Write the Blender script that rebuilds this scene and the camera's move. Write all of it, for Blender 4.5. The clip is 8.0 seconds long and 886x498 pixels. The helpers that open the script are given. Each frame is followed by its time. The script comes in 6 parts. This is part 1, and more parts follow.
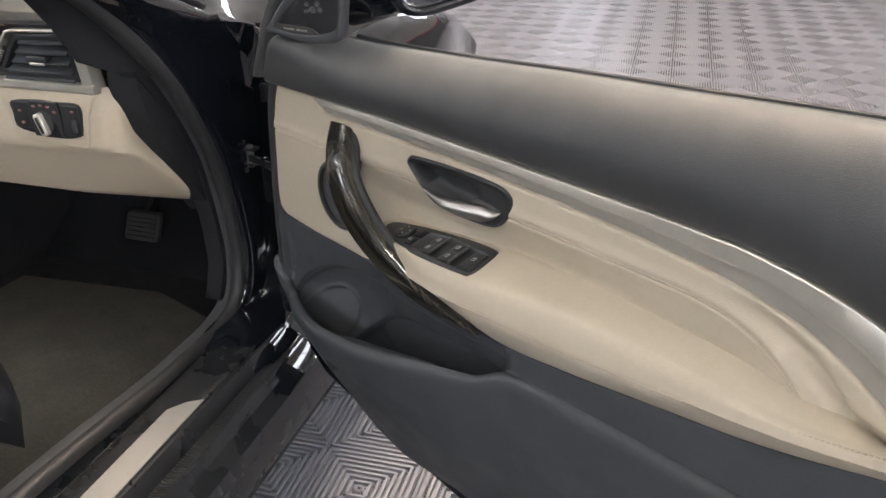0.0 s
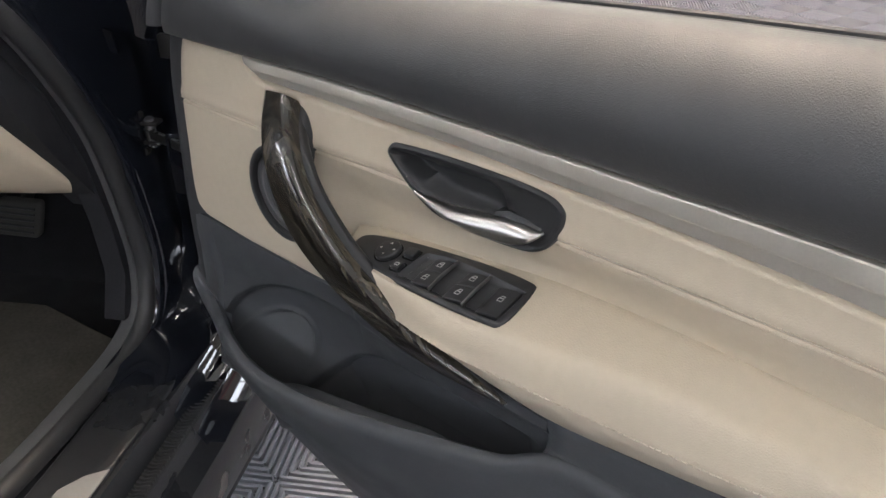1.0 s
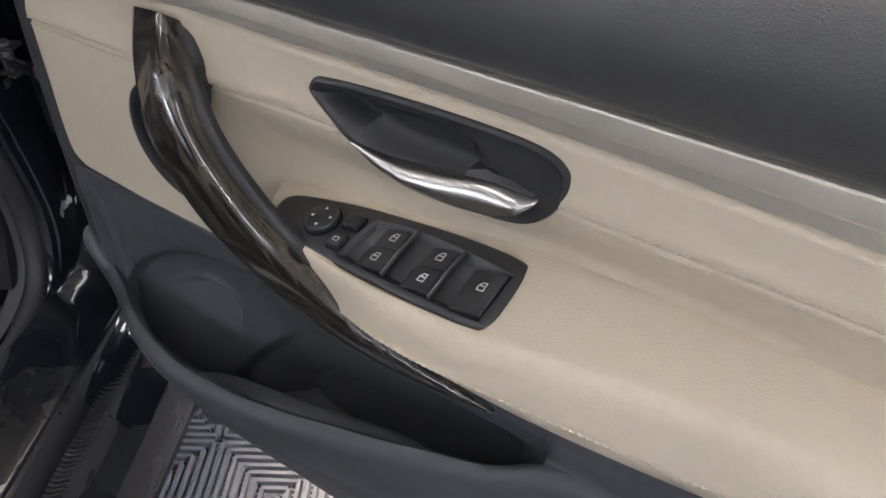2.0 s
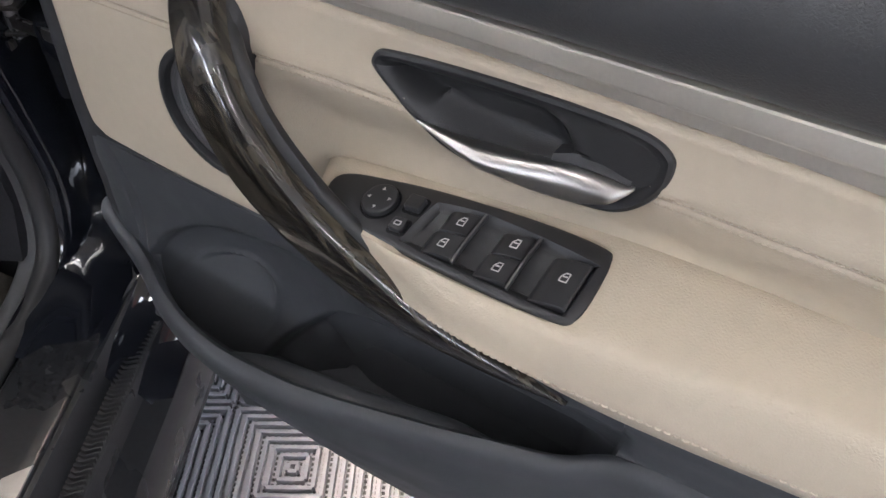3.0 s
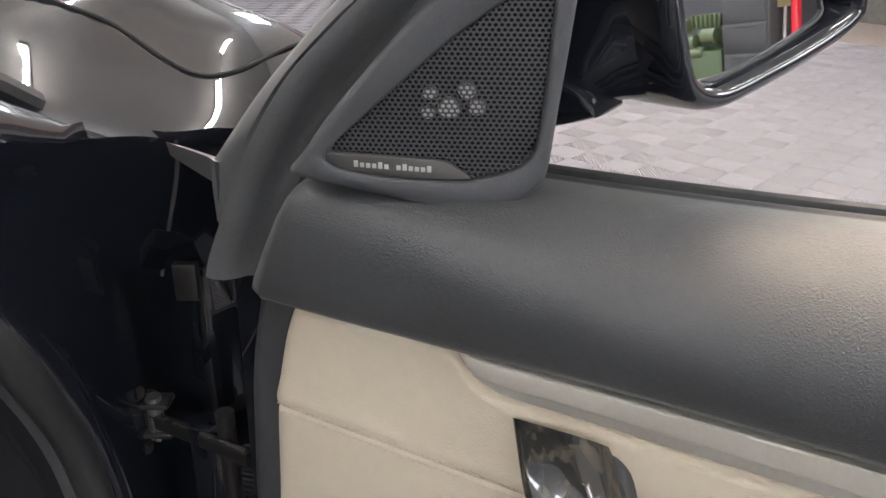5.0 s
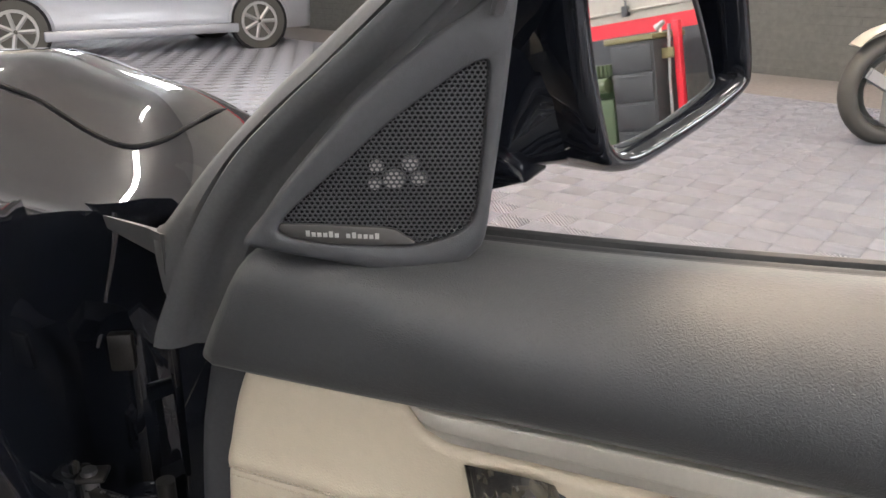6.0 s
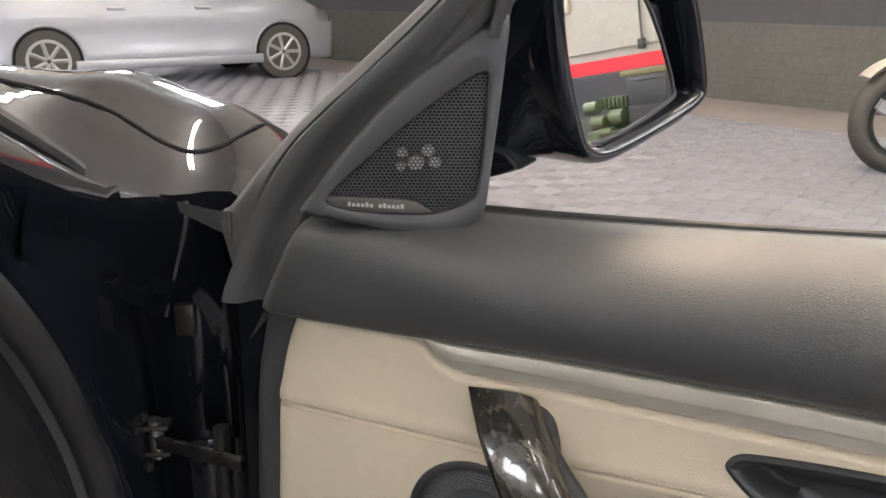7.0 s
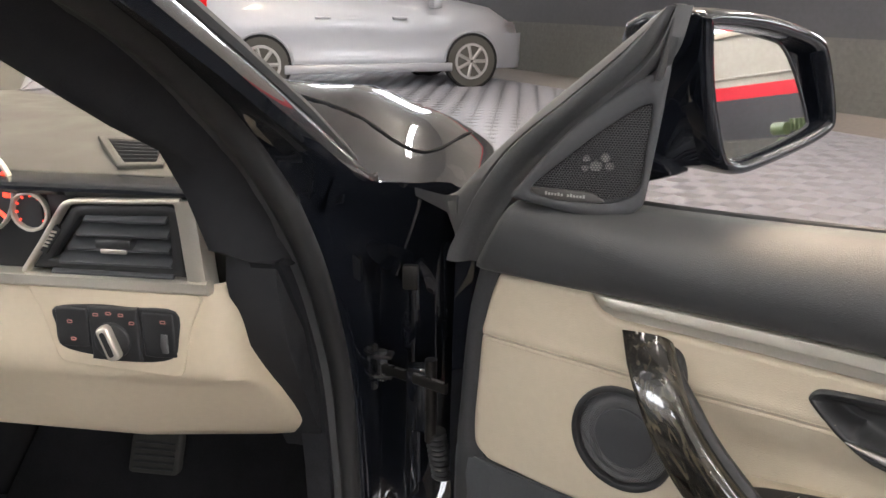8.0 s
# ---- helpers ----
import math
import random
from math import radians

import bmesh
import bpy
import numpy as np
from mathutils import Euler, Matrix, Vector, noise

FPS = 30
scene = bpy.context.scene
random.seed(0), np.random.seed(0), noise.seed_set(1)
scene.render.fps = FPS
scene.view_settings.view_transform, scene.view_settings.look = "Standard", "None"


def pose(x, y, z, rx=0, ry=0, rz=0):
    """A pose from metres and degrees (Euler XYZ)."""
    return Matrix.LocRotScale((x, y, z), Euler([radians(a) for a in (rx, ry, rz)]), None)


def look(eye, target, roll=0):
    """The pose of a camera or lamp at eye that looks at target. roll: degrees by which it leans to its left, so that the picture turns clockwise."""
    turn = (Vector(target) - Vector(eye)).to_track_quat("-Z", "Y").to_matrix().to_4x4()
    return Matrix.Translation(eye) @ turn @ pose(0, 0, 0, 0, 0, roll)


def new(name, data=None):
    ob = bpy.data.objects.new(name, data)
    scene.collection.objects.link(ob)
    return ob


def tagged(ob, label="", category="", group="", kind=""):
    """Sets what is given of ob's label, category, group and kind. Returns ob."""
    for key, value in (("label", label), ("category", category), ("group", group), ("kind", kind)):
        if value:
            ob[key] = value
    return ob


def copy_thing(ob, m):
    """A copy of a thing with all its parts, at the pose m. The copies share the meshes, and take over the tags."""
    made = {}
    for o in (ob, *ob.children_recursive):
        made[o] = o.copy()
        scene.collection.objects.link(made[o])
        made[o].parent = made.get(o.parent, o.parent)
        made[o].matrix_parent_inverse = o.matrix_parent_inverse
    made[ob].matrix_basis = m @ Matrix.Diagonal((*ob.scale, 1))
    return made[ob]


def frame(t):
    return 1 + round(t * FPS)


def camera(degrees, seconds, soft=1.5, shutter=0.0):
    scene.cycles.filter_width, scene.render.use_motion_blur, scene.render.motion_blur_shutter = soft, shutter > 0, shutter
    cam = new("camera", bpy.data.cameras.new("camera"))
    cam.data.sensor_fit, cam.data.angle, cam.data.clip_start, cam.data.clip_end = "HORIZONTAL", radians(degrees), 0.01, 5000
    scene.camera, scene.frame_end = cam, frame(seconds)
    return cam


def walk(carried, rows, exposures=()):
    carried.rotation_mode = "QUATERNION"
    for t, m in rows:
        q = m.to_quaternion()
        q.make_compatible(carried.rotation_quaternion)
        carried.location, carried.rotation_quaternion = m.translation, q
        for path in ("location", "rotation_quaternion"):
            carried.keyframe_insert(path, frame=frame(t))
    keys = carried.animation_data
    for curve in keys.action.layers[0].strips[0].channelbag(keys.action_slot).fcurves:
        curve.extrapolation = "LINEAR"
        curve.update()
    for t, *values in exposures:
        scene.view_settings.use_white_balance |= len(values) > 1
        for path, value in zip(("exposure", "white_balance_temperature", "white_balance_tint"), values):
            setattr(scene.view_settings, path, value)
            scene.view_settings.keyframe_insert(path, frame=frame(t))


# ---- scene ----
cam = camera(56.0, 8.0)
PATH = [
    (0, (1.0295, -0.5966, 1.1028), (0.3643, 0.0005, 0.6545), -0.76),
    (0.5, (0.8811, -0.5106, 1.0634), (0.2593, 0.1116, 0.5876), -0.60),
    (1, (0.7499, -0.4319, 1.0292), (0.1779, 0.2061, 0.5137), -0.46),
    (1.5, (0.6755, -0.3500, 1.0044), (0.1563, 0.2820, 0.4290), -1.37),
    (1.7, (0.6532, -0.3263, 0.9954), (0.1607, 0.3030, 0.3942), -1.73),
    (2.8, (0.5829, -0.2926, 0.9668), (0.1471, 0.3000, 0.2894), -2.04),
    (3, (0.5656, -0.3014, 0.9804), (0.1372, 0.2909, 0.2981), -1.65),
    (3.5, (0.5021, -0.3215, 1.0025), (0.0540, 0.3000, 0.3600), -1.65),
    (4, (0.4063, -0.3477, 0.9947), (-0.0730, 0.3629, 0.4796), 0.68),
    (4.5, (0.3224, -0.3273, 0.9943), (-0.1558, 0.4316, 0.5522), 0.08),
    (5, (0.2910, -0.2914, 0.9839), (-0.1908, 0.4934, 0.5941), -0.10),
    (5.2, (0.2842, -0.2859, 0.9831), (-0.1850, 0.5146, 0.6102), -0.04),
    (6.3, (0.2916, -0.3413, 1.0025), (-0.0932, 0.5236, 0.6800), -0.11),
    (6.5, (0.3041, -0.3550, 1.0001), (-0.0918, 0.5080, 0.6864), 0.22),
    (7, (0.3432, -0.4307, 1.0022), (-0.0760, 0.4264, 0.7027), -0.04),
    (7.5, (0.3900, -0.5235, 1.0221), (-0.0889, 0.3020, 0.7234), 0.18),
    (8, (0.4410, -0.6207, 1.0376), (-0.1511, 0.1313, 0.7479), 0.58),
]
walk(cam, [(t, look(eye, target, roll)) for t, eye, target, roll in PATH], [(0, 1.12, 6100, 11), (1.5, 1.09, 5900, 12), (3, 1.2, 5850, 14), (3.5, 1.34, 5800, 12), (4.2, 1.58, 6150, 11), (5, 1.56, 6100, 11), (6.5, 1.44, 6350, 11), (8, 1.42, 6400, 11)])

# ---- light: a closed hall lit by ceiling tubes, a panel lamp and added glowing windows ----
world = bpy.data.worlds.new("world")
scene.world = world
world.use_nodes = True
world.node_tree.nodes["Background"].inputs["Color"].default_value = (0.9, 0.95, 1.0, 1)
world.node_tree.nodes["Background"].inputs["Strength"].default_value = 0.05

# ---- materials ----


def mat(name, base, rough=0.5, metal=0.0, coat=0.0, bump=0.0, bscale=400.0, var=0.08, vscale=12.0, kind="noise", spec=0.5, stretch=(1, 1, 1), rvar=0.08, crough=0.03, cior=1.5, sheen=0.0, bdist=0.0006):
    """A surface with colour variation at two scales, uneven gloss and fine relief."""
    m = bpy.data.materials.new(name)
    m.use_nodes = True
    nt = m.node_tree
    b = nt.nodes["Principled BSDF"]
    b.inputs["Roughness"].default_value = rough
    b.inputs["Metallic"].default_value = metal
    b.inputs["Coat Weight"].default_value = coat
    b.inputs["Coat Roughness"].default_value = crough
    b.inputs["Coat IOR"].default_value = cior
    b.inputs["Sheen Weight"].default_value = sheen
    b.inputs["Sheen Roughness"].default_value = 0.35
    b.inputs["Sheen Tint"].default_value = (1.0, 0.94, 0.84, 1)
    b.inputs["Specular IOR Level"].default_value = spec
    tc = nt.nodes.new("ShaderNodeTexCoord")
    mp = nt.nodes.new("ShaderNodeMapping")
    mp.inputs["Scale"].default_value = stretch
    nt.links.new(tc.outputs["Object"], mp.inputs["Vector"])
    n1 = nt.nodes.new("ShaderNodeTexNoise")
    n1.inputs["Scale"].default_value = vscale
    n1.inputs["Detail"].default_value = 4
    n2 = nt.nodes.new("ShaderNodeTexNoise")
    n2.inputs["Scale"].default_value = vscale * 14
    n2.inputs["Detail"].default_value = 3
    for n in (n1, n2):
        nt.links.new(mp.outputs["Vector"], n.inputs["Vector"])
    add = nt.nodes.new("ShaderNodeMath")
    add.operation = "ADD"
    nt.links.new(n1.outputs["Fac"], add.inputs[0])
    nt.links.new(n2.outputs["Fac"], add.inputs[1])
    ramp = nt.nodes.new("ShaderNodeMapRange")
    ramp.inputs["From Min"].default_value = 0.6
    ramp.inputs["From Max"].default_value = 1.4
    ramp.inputs["To Min"].default_value = 1 - var
    ramp.inputs["To Max"].default_value = 1 + var
    nt.links.new(add.outputs[0], ramp.inputs["Value"])
    mul = nt.nodes.new("ShaderNodeVectorMath")
    mul.operation = "SCALE"
    mul.inputs[0].default_value = base
    nt.links.new(ramp.outputs["Result"], mul.inputs["Scale"])
    nt.links.new(mul.outputs["Vector"], b.inputs["Base Color"])
    rr = nt.nodes.new("ShaderNodeMapRange")
    rr.inputs["From Min"].default_value = 0.3
    rr.inputs["From Max"].default_value = 0.7
    rr.inputs["To Min"].default_value = max(0.02, rough - rvar)
    rr.inputs["To Max"].default_value = min(1.0, rough + rvar)
    nt.links.new(n1.outputs["Fac"], rr.inputs["Value"])
    nt.links.new(rr.outputs["Result"], b.inputs["Roughness"])
    if bump > 0:
        if kind == "grain":
            t = nt.nodes.new("ShaderNodeTexVoronoi")
            t.feature = "DISTANCE_TO_EDGE"
            out = t.outputs["Distance"]
        else:
            t = nt.nodes.new("ShaderNodeTexNoise")
            t.inputs["Detail"].default_value = 5
            out = t.outputs["Fac"]
        t.inputs["Scale"].default_value = bscale
        warp = nt.nodes.new("ShaderNodeVectorMath")
        warp.operation = "MULTIPLY_ADD"
        warp.inputs[1].default_value = (0.004, 0.004, 0.004)
        nt.links.new(n2.outputs["Color"], warp.inputs[0])
        nt.links.new(mp.outputs["Vector"], warp.inputs[2])
        nt.links.new(warp.outputs["Vector"], t.inputs["Vector"])
        bp = nt.nodes.new("ShaderNodeBump")
        bp.inputs["Strength"].default_value = bump
        bp.inputs["Distance"].default_value = bdist
        nt.links.new(out, bp.inputs["Height"])
        nt.links.new(bp.outputs["Normal"], b.inputs["Normal"])
    return m


def glow(name, color, strength):
    m = bpy.data.materials.new(name)
    m.use_nodes = True
    b = m.node_tree.nodes["Principled BSDF"]
    b.inputs["Base Color"].default_value = (*color, 1)
    b.inputs["Emission Color"].default_value = (*color, 1)
    b.inputs["Emission Strength"].default_value = strength
    return m


def glass(name, tint, rough=0.0):
    m = bpy.data.materials.new(name)
    m.use_nodes = True
    b = m.node_tree.nodes["Principled BSDF"]
    b.inputs["Base Color"].default_value = (*tint, 1)
    b.inputs["Transmission Weight"].default_value = 1.0
    b.inputs["Roughness"].default_value = rough
    b.inputs["IOR"].default_value = 1.45
    return m


def wood_mat(name):
    """Dark lacquered wood with long brown and olive grain."""
    m = mat(name, (0.03, 0.024, 0.016), 0.25, 0, 1.0)
    nt = m.node_tree
    b = nt.nodes["Principled BSDF"]
    tc = nt.nodes.new("ShaderNodeTexCoord")
    mp = nt.nodes.new("ShaderNodeMapping")
    mp.inputs["Rotation"].default_value = (0, radians(-48), 0)
    sc = nt.nodes.new("ShaderNodeMapping")
    sc.inputs["Scale"].default_value = (10, 110, 110)
    n = nt.nodes.new("ShaderNodeTexNoise")
    n.inputs["Scale"].default_value = 1.6
    n.inputs["Detail"].default_value = 6
    n.inputs["Distortion"].default_value = 0.8
    cr = nt.nodes.new("ShaderNodeValToRGB")
    cr.color_ramp.elements[0].position = 0.43
    cr.color_ramp.elements[0].color = (0.006, 0.005, 0.004, 1)
    cr.color_ramp.elements[1].position = 0.70
    cr.color_ramp.elements[1].color = (0.070, 0.060, 0.043, 1)
    nt.links.new(tc.outputs["Object"], mp.inputs["Vector"])
    nt.links.new(mp.outputs["Vector"], sc.inputs["Vector"])
    nt.links.new(sc.outputs["Vector"], n.inputs["Vector"])
    nt.links.new(n.outputs["Fac"], cr.inputs["Fac"])
    nt.links.new(cr.outputs["Color"], b.inputs["Base Color"])
    return m


def brick_mat(name, base):
    """Painted brickwork seen far off: courses in relief, uneven paint."""
    m = mat(name, base, 0.6, 0, 0, 0, 60, 0.22, 1.5, spec=0.4)
    nt = m.node_tree
    b = nt.nodes["Principled BSDF"]
    tc = nt.nodes.new("ShaderNodeTexCoord")
    mp = nt.nodes.new("ShaderNodeMapping")
    mp.inputs["Rotation"].default_value = (radians(90), 0, 0)
    br = nt.nodes.new("ShaderNodeTexBrick")
    br.inputs["Scale"].default_value = 1.0
    br.inputs["Brick Width"].default_value = 0.225
    br.inputs["Row Height"].default_value = 0.075
    br.inputs["Mortar Size"].default_value = 0.006
    br.inputs["Color1"].default_value = (1, 1, 1, 1)
    br.inputs["Color2"].default_value = (0.75, 0.75, 0.75, 1)
    br.inputs["Mortar"].default_value = (0.3, 0.3, 0.3, 1)
    bp = nt.nodes.new("ShaderNodeBump")
    bp.inputs["Distance"].default_value = 0.006
    bp.inputs["Strength"].default_value = 0.8
    nt.links.new(tc.outputs["Object"], mp.inputs["Vector"])
    nt.links.new(mp.outputs["Vector"], br.inputs["Vector"])
    nt.links.new(br.outputs["Color"], bp.inputs["Height"])
    nt.links.new(bp.outputs["Normal"], b.inputs["Normal"])
    return m


M = {
    "cream": mat("cream_leather", (0.490, 0.424, 0.322), 0.5, 0, 0, 0.5, 460, 0.04, 9, "grain", 0.35),
    "cream_thread": mat("cream_thread", (0.43, 0.365, 0.28), 0.8, 0, 0, 0.2, 900, 0.08, 40),
    "cream_plastic": mat("cream_plastic", (0.57, 0.485, 0.36), 0.55, 0, 0, 0.2, 700, 0.04, 9, "grain", 0.35),
    "soft_black": mat("soft_black_vinyl", (0.027, 0.028, 0.030), 0.62, 0, 0.42, 0.5, 580, 0.12, 20, "grain", 0.8, crough=0.55, sheen=0.1, bdist=0.0008),
    "hard_black": mat("hard_black_plastic", (0.057, 0.0595, 0.0635), 0.46, 0, 0, 0.3, 900, 0.12, 20, "grain", 0.45),
    "trim_black": mat("neutral_black_trim", (0.026, 0.026, 0.0265), 0.45, 0, 0, 0.25, 900, 0.12, 20, "grain", 0.45),
    "seal": mat("worn_door_seal_rubber", (0.030, 0.0295, 0.0295), 0.5, 0, 0, 0.2, 500, 0.2, 30, spec=0.5),
    "steel": mat("greased_steel", (0.32, 0.315, 0.31), 0.28, 0.9, 0, 0.2, 300, 0.3, 60),
    "rubber": mat("black_rubber", (0.034, 0.034, 0.035), 0.6, 0, 0, 0.15, 500, 0.2, 30, spec=0.4),
    "grey_rubber": mat("grey_black_rubber", (0.078, 0.078, 0.079), 0.55, 0, 0, 0.15, 500, 0.15, 30, spec=0.45),
    "paint": mat("black_car_paint", (0.0078, 0.0090, 0.0125), 0.3, 0, 1.0, 0, 1, 0.1, 8, rvar=0.03, spec=0.05, crough=0.02, cior=1.55),
    "satin": mat("satin_aluminium", (0.69, 0.645, 0.56), 0.38, 0.74, 0, 0.06, 1500, 0.05, 40, rvar=0.05),
    "lever": mat("polished_lever_metal", (0.47, 0.455, 0.43), 0.33, 1.0, 0, 0, 1, 0.03, 40, rvar=0.04),
    "sill_metal": mat("brushed_sill_metal", (0.36, 0.35, 0.33), 0.5, 0.4, 0, 0.1, 900, 0.06, 40),
    "divider": mat("dull_divider_metal", (0.22, 0.215, 0.21), 0.35, 0.9, 0, 0, 1, 0.05, 40),
    "wood": wood_mat("dark_lacquered_wood"),
    "switch": mat("black_switch_plastic", (0.023, 0.023, 0.024), 0.42, 0, 0, 0.15, 1200, 0.1, 40),
    "icon": mat("white_icon_print", (0.55, 0.54, 0.52), 0.5),
    "icon_red": mat("reddish_icon_print", (0.55, 0.22, 0.18), 0.5),
    "grille": mat("dark_grey_grille", (0.06, 0.06, 0.062), 0.4, 0.3, 0, 0, 1, 0.1, 40),
    "speaker_grille": mat("grey_speaker_grille", (0.11, 0.11, 0.112), 0.5, 0, 0, 0, 1, 0.1, 40),
    "dull_metal": mat("greasy_dark_metal", (0.05, 0.047, 0.044), 0.4, 0.7, 0, 0.3, 300, 0.3, 60),
    "seat": mat("black_seat_leather", (0.02, 0.02, 0.022), 0.4, 0, 0, 0.4, 500, 0.1, 15, "grain"),
    "sill": mat("black_sill_plastic", (0.022, 0.023, 0.025), 0.30, 0, 0, 0.25, 700, 0.25, 14, "grain", 0.5),
    "sail": mat("dark_grey_moulded_plastic", (0.046, 0.047, 0.050), 0.5, 0, 0, 0.25, 900, 0.1, 20, "grain", 0.45),
    "void": mat("grille_backing", (0.010, 0.010, 0.011), 0.7, spec=0.1),
    "silver_dot": mat("tweeter_metal", (0.36, 0.34, 0.32), 0.4, 0.3),
    "badge_mark": mat("pale_badge_print", (0.34, 0.33, 0.31), 0.5),
    "badge": mat("dark_badge", (0.085, 0.081, 0.076), 0.4, 0.5),
    "carpet": mat("dark_carpet", (0.022, 0.022, 0.024), 0.95, 0, 0, 1.0, 900, 0.25, 30, spec=0.1),
    "mat_carpet": mat("grey_brown_floor_mat", (0.085, 0.079, 0.066), 0.95, 0, 0, 1.0, 700, 0.3, 14, spec=0.1),
    "inner_dark": mat("dark_interior_trim", (0.020, 0.020, 0.022), 0.75, 0, 0, 0.4, 700, 0.12, 30, spec=0.3),
    "dash_grey": mat("grey_beige_dashboard", (0.060, 0.058, 0.050), 0.6, 0, 0, 0.5, 500, 0.06, 20, "grain", 0.35),
    "mirror": mat("mirror_glass", (0.92, 0.93, 0.93), 0.015, 1.0, 0, 0, 1, 0.0, 5, rvar=0.0),
    "tile": mat("grey_floor_tile_plastic", (0.232, 0.232, 0.258), 0.36, 0, 0, 0, 900, 0.05, 1.3, spec=0.5, rvar=0.02),
    "tile_base": mat("floor_tile_gap", (0.04, 0.038, 0.04), 0.8, 0, 0, 0.3, 60, 0.3, 5),
    "wall_dark": brick_mat("dark_painted_brick", (0.088, 0.087, 0.080)),
    "wall_band": mat("black_wall_paint", (0.045, 0.045, 0.05), 0.5, 0, 0, 0.3, 50, 0.15, 1.5),
    "wall_cream": mat("cream_wall_paint", (0.56, 0.50, 0.41), 0.8, 0, 0, 0.3, 40, 0.08, 1.2),
    "wall_grey": mat("grey_upper_wall_paint", (0.34, 0.315, 0.275), 0.7, 0, 0, 0.3, 40, 0.12, 1.2),
    "red": mat("red_paint_band", (0.55, 0.015, 0.03), 0.45, 0, 0, 0.2, 60, 0.08, 3),
    "concrete": mat("grey_concrete_strip", (0.17, 0.15, 0.14), 0.75, 0, 0, 0.6, 40, 0.25, 2),
    "ceiling": mat("pale_ceiling", (0.44, 0.415, 0.375), 0.9, 0, 0, 0.2, 20, 0.1, 0.8),
    "tyre": mat("tyre_rubber", (0.045, 0.043, 0.038), 0.7, 0, 0, 0.4, 120, 0.2, 20),
    "alloy": mat("silver_alloy", (0.32, 0.32, 0.315), 0.45, 0.6, 0, 0, 1, 0.08, 20),
    "silver_paint": mat("silver_car_paint", (0.29, 0.30, 0.33), 0.42, 0.4, 0.35, 0, 1, 0.04, 6, rvar=0.04),
    "dark_glass": mat("dark_car_glass", (0.01, 0.012, 0.013), 0.06, 0, 0.6, 0, 1, 0.05, 5, rvar=0.02),
    "tail": mat("red_tail_lens", (0.55, 0.01, 0.012), 0.15, 0, 1.0),
    "amber": mat("amber_lens", (0.8, 0.22, 0.02), 0.2, 0, 1.0),
    "glass": glass("clear_glass", (0.95, 0.97, 0.96)),
    "green": mat("green_machine_paint", (0.05, 0.08, 0.035), 0.5),
    "pale_green": mat("pale_green_enamel", (0.085, 0.112, 0.055), 0.4),
    "olive": mat("olive_brown_wood", (0.17, 0.15, 0.07), 0.6),
    "cabinet": mat("dark_grey_steel", (0.035, 0.036, 0.038), 0.5),
    "tube": glow("lit_tube", (1.0, 0.94, 0.86), 30),
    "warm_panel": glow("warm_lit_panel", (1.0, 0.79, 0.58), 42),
    "sky": glow("daylight_panel", (0.95, 0.97, 1.0), 7),
    "frosted": glow("frosted_glow_pane", (0.95, 0.97, 1.0), 2.2),
    "dial_red": glow("red_lit_dial", (1.0, 0.06, 0.03), 0.9),
}

# ---- building tools ----
WORLD_OF = {}


def thing(name, label, category, at=(0, 0, 0), group="", kind=""):
    ob = new(name)
    ob.empty_display_size = 0.05
    ob.matrix_basis = Matrix.Translation(at)
    WORLD_OF[ob.name] = ob.matrix_basis.copy()
    return tagged(ob, label, category, group, kind)


def finish(bm, name, material, angle=38):
    bmesh.ops.recalc_face_normals(bm, faces=bm.faces)
    me = bpy.data.meshes.new(name)
    bm.to_mesh(me)
    bm.free()
    me.materials.append(material)
    me.shade_smooth()
    me.set_sharp_from_angle(angle=radians(angle))
    return me


def part(name, bm, material, parent=None, label="", angle=38):
    """Links a bmesh, given in world places, as one mesh object under a thing or a part."""
    ob = new(name, finish(bm, name, material, angle))
    if parent is not None:
        ob.parent = parent
        ob.matrix_parent_inverse = WORLD_OF.get(parent.name, Matrix()).inverted()
    if label:
        ob["label"] = label
    return ob


def V(*a):
    return Vector(a)


def lerp(a, b, t):
    return a + (b - a) * t


def ease(a, b, x):
    t = min(1, max(0, (x - a) / (b - a)))
    return t * t * (3 - 2 * t)


def table(x, rows):
    """Smooth lookup: rows of (x, value, ...), monotone cubic between them."""
    if x <= rows[0][0]:
        return rows[0][1]
    for k in range(len(rows) - 1):
        (x0, y0), (x1, y1) = rows[k], rows[k + 1]
        if x <= x1:
            h = x1 - x0
            d = (y1 - y0) / h
            dp = (y0 - rows[k - 1][1]) / (x0 - rows[k - 1][0]) if k > 0 else d
            dn = (rows[k + 2][1] - y1) / (rows[k + 2][0] - x1) if k + 2 < len(rows) else d
            m0 = 0 if dp * d <= 0 else 2 * dp * d / (dp + d)
            m1 = 0 if dn * d <= 0 else 2 * dn * d / (dn + d)
            t = (x - x0) / h
            return (2 * t**3 - 3 * t**2 + 1) * y0 + (t**3 - 2 * t**2 + t) * h * m0 + (-2 * t**3 + 3 * t**2) * y1 + (t**3 - t**2) * h * m1
    return rows[-1][1]


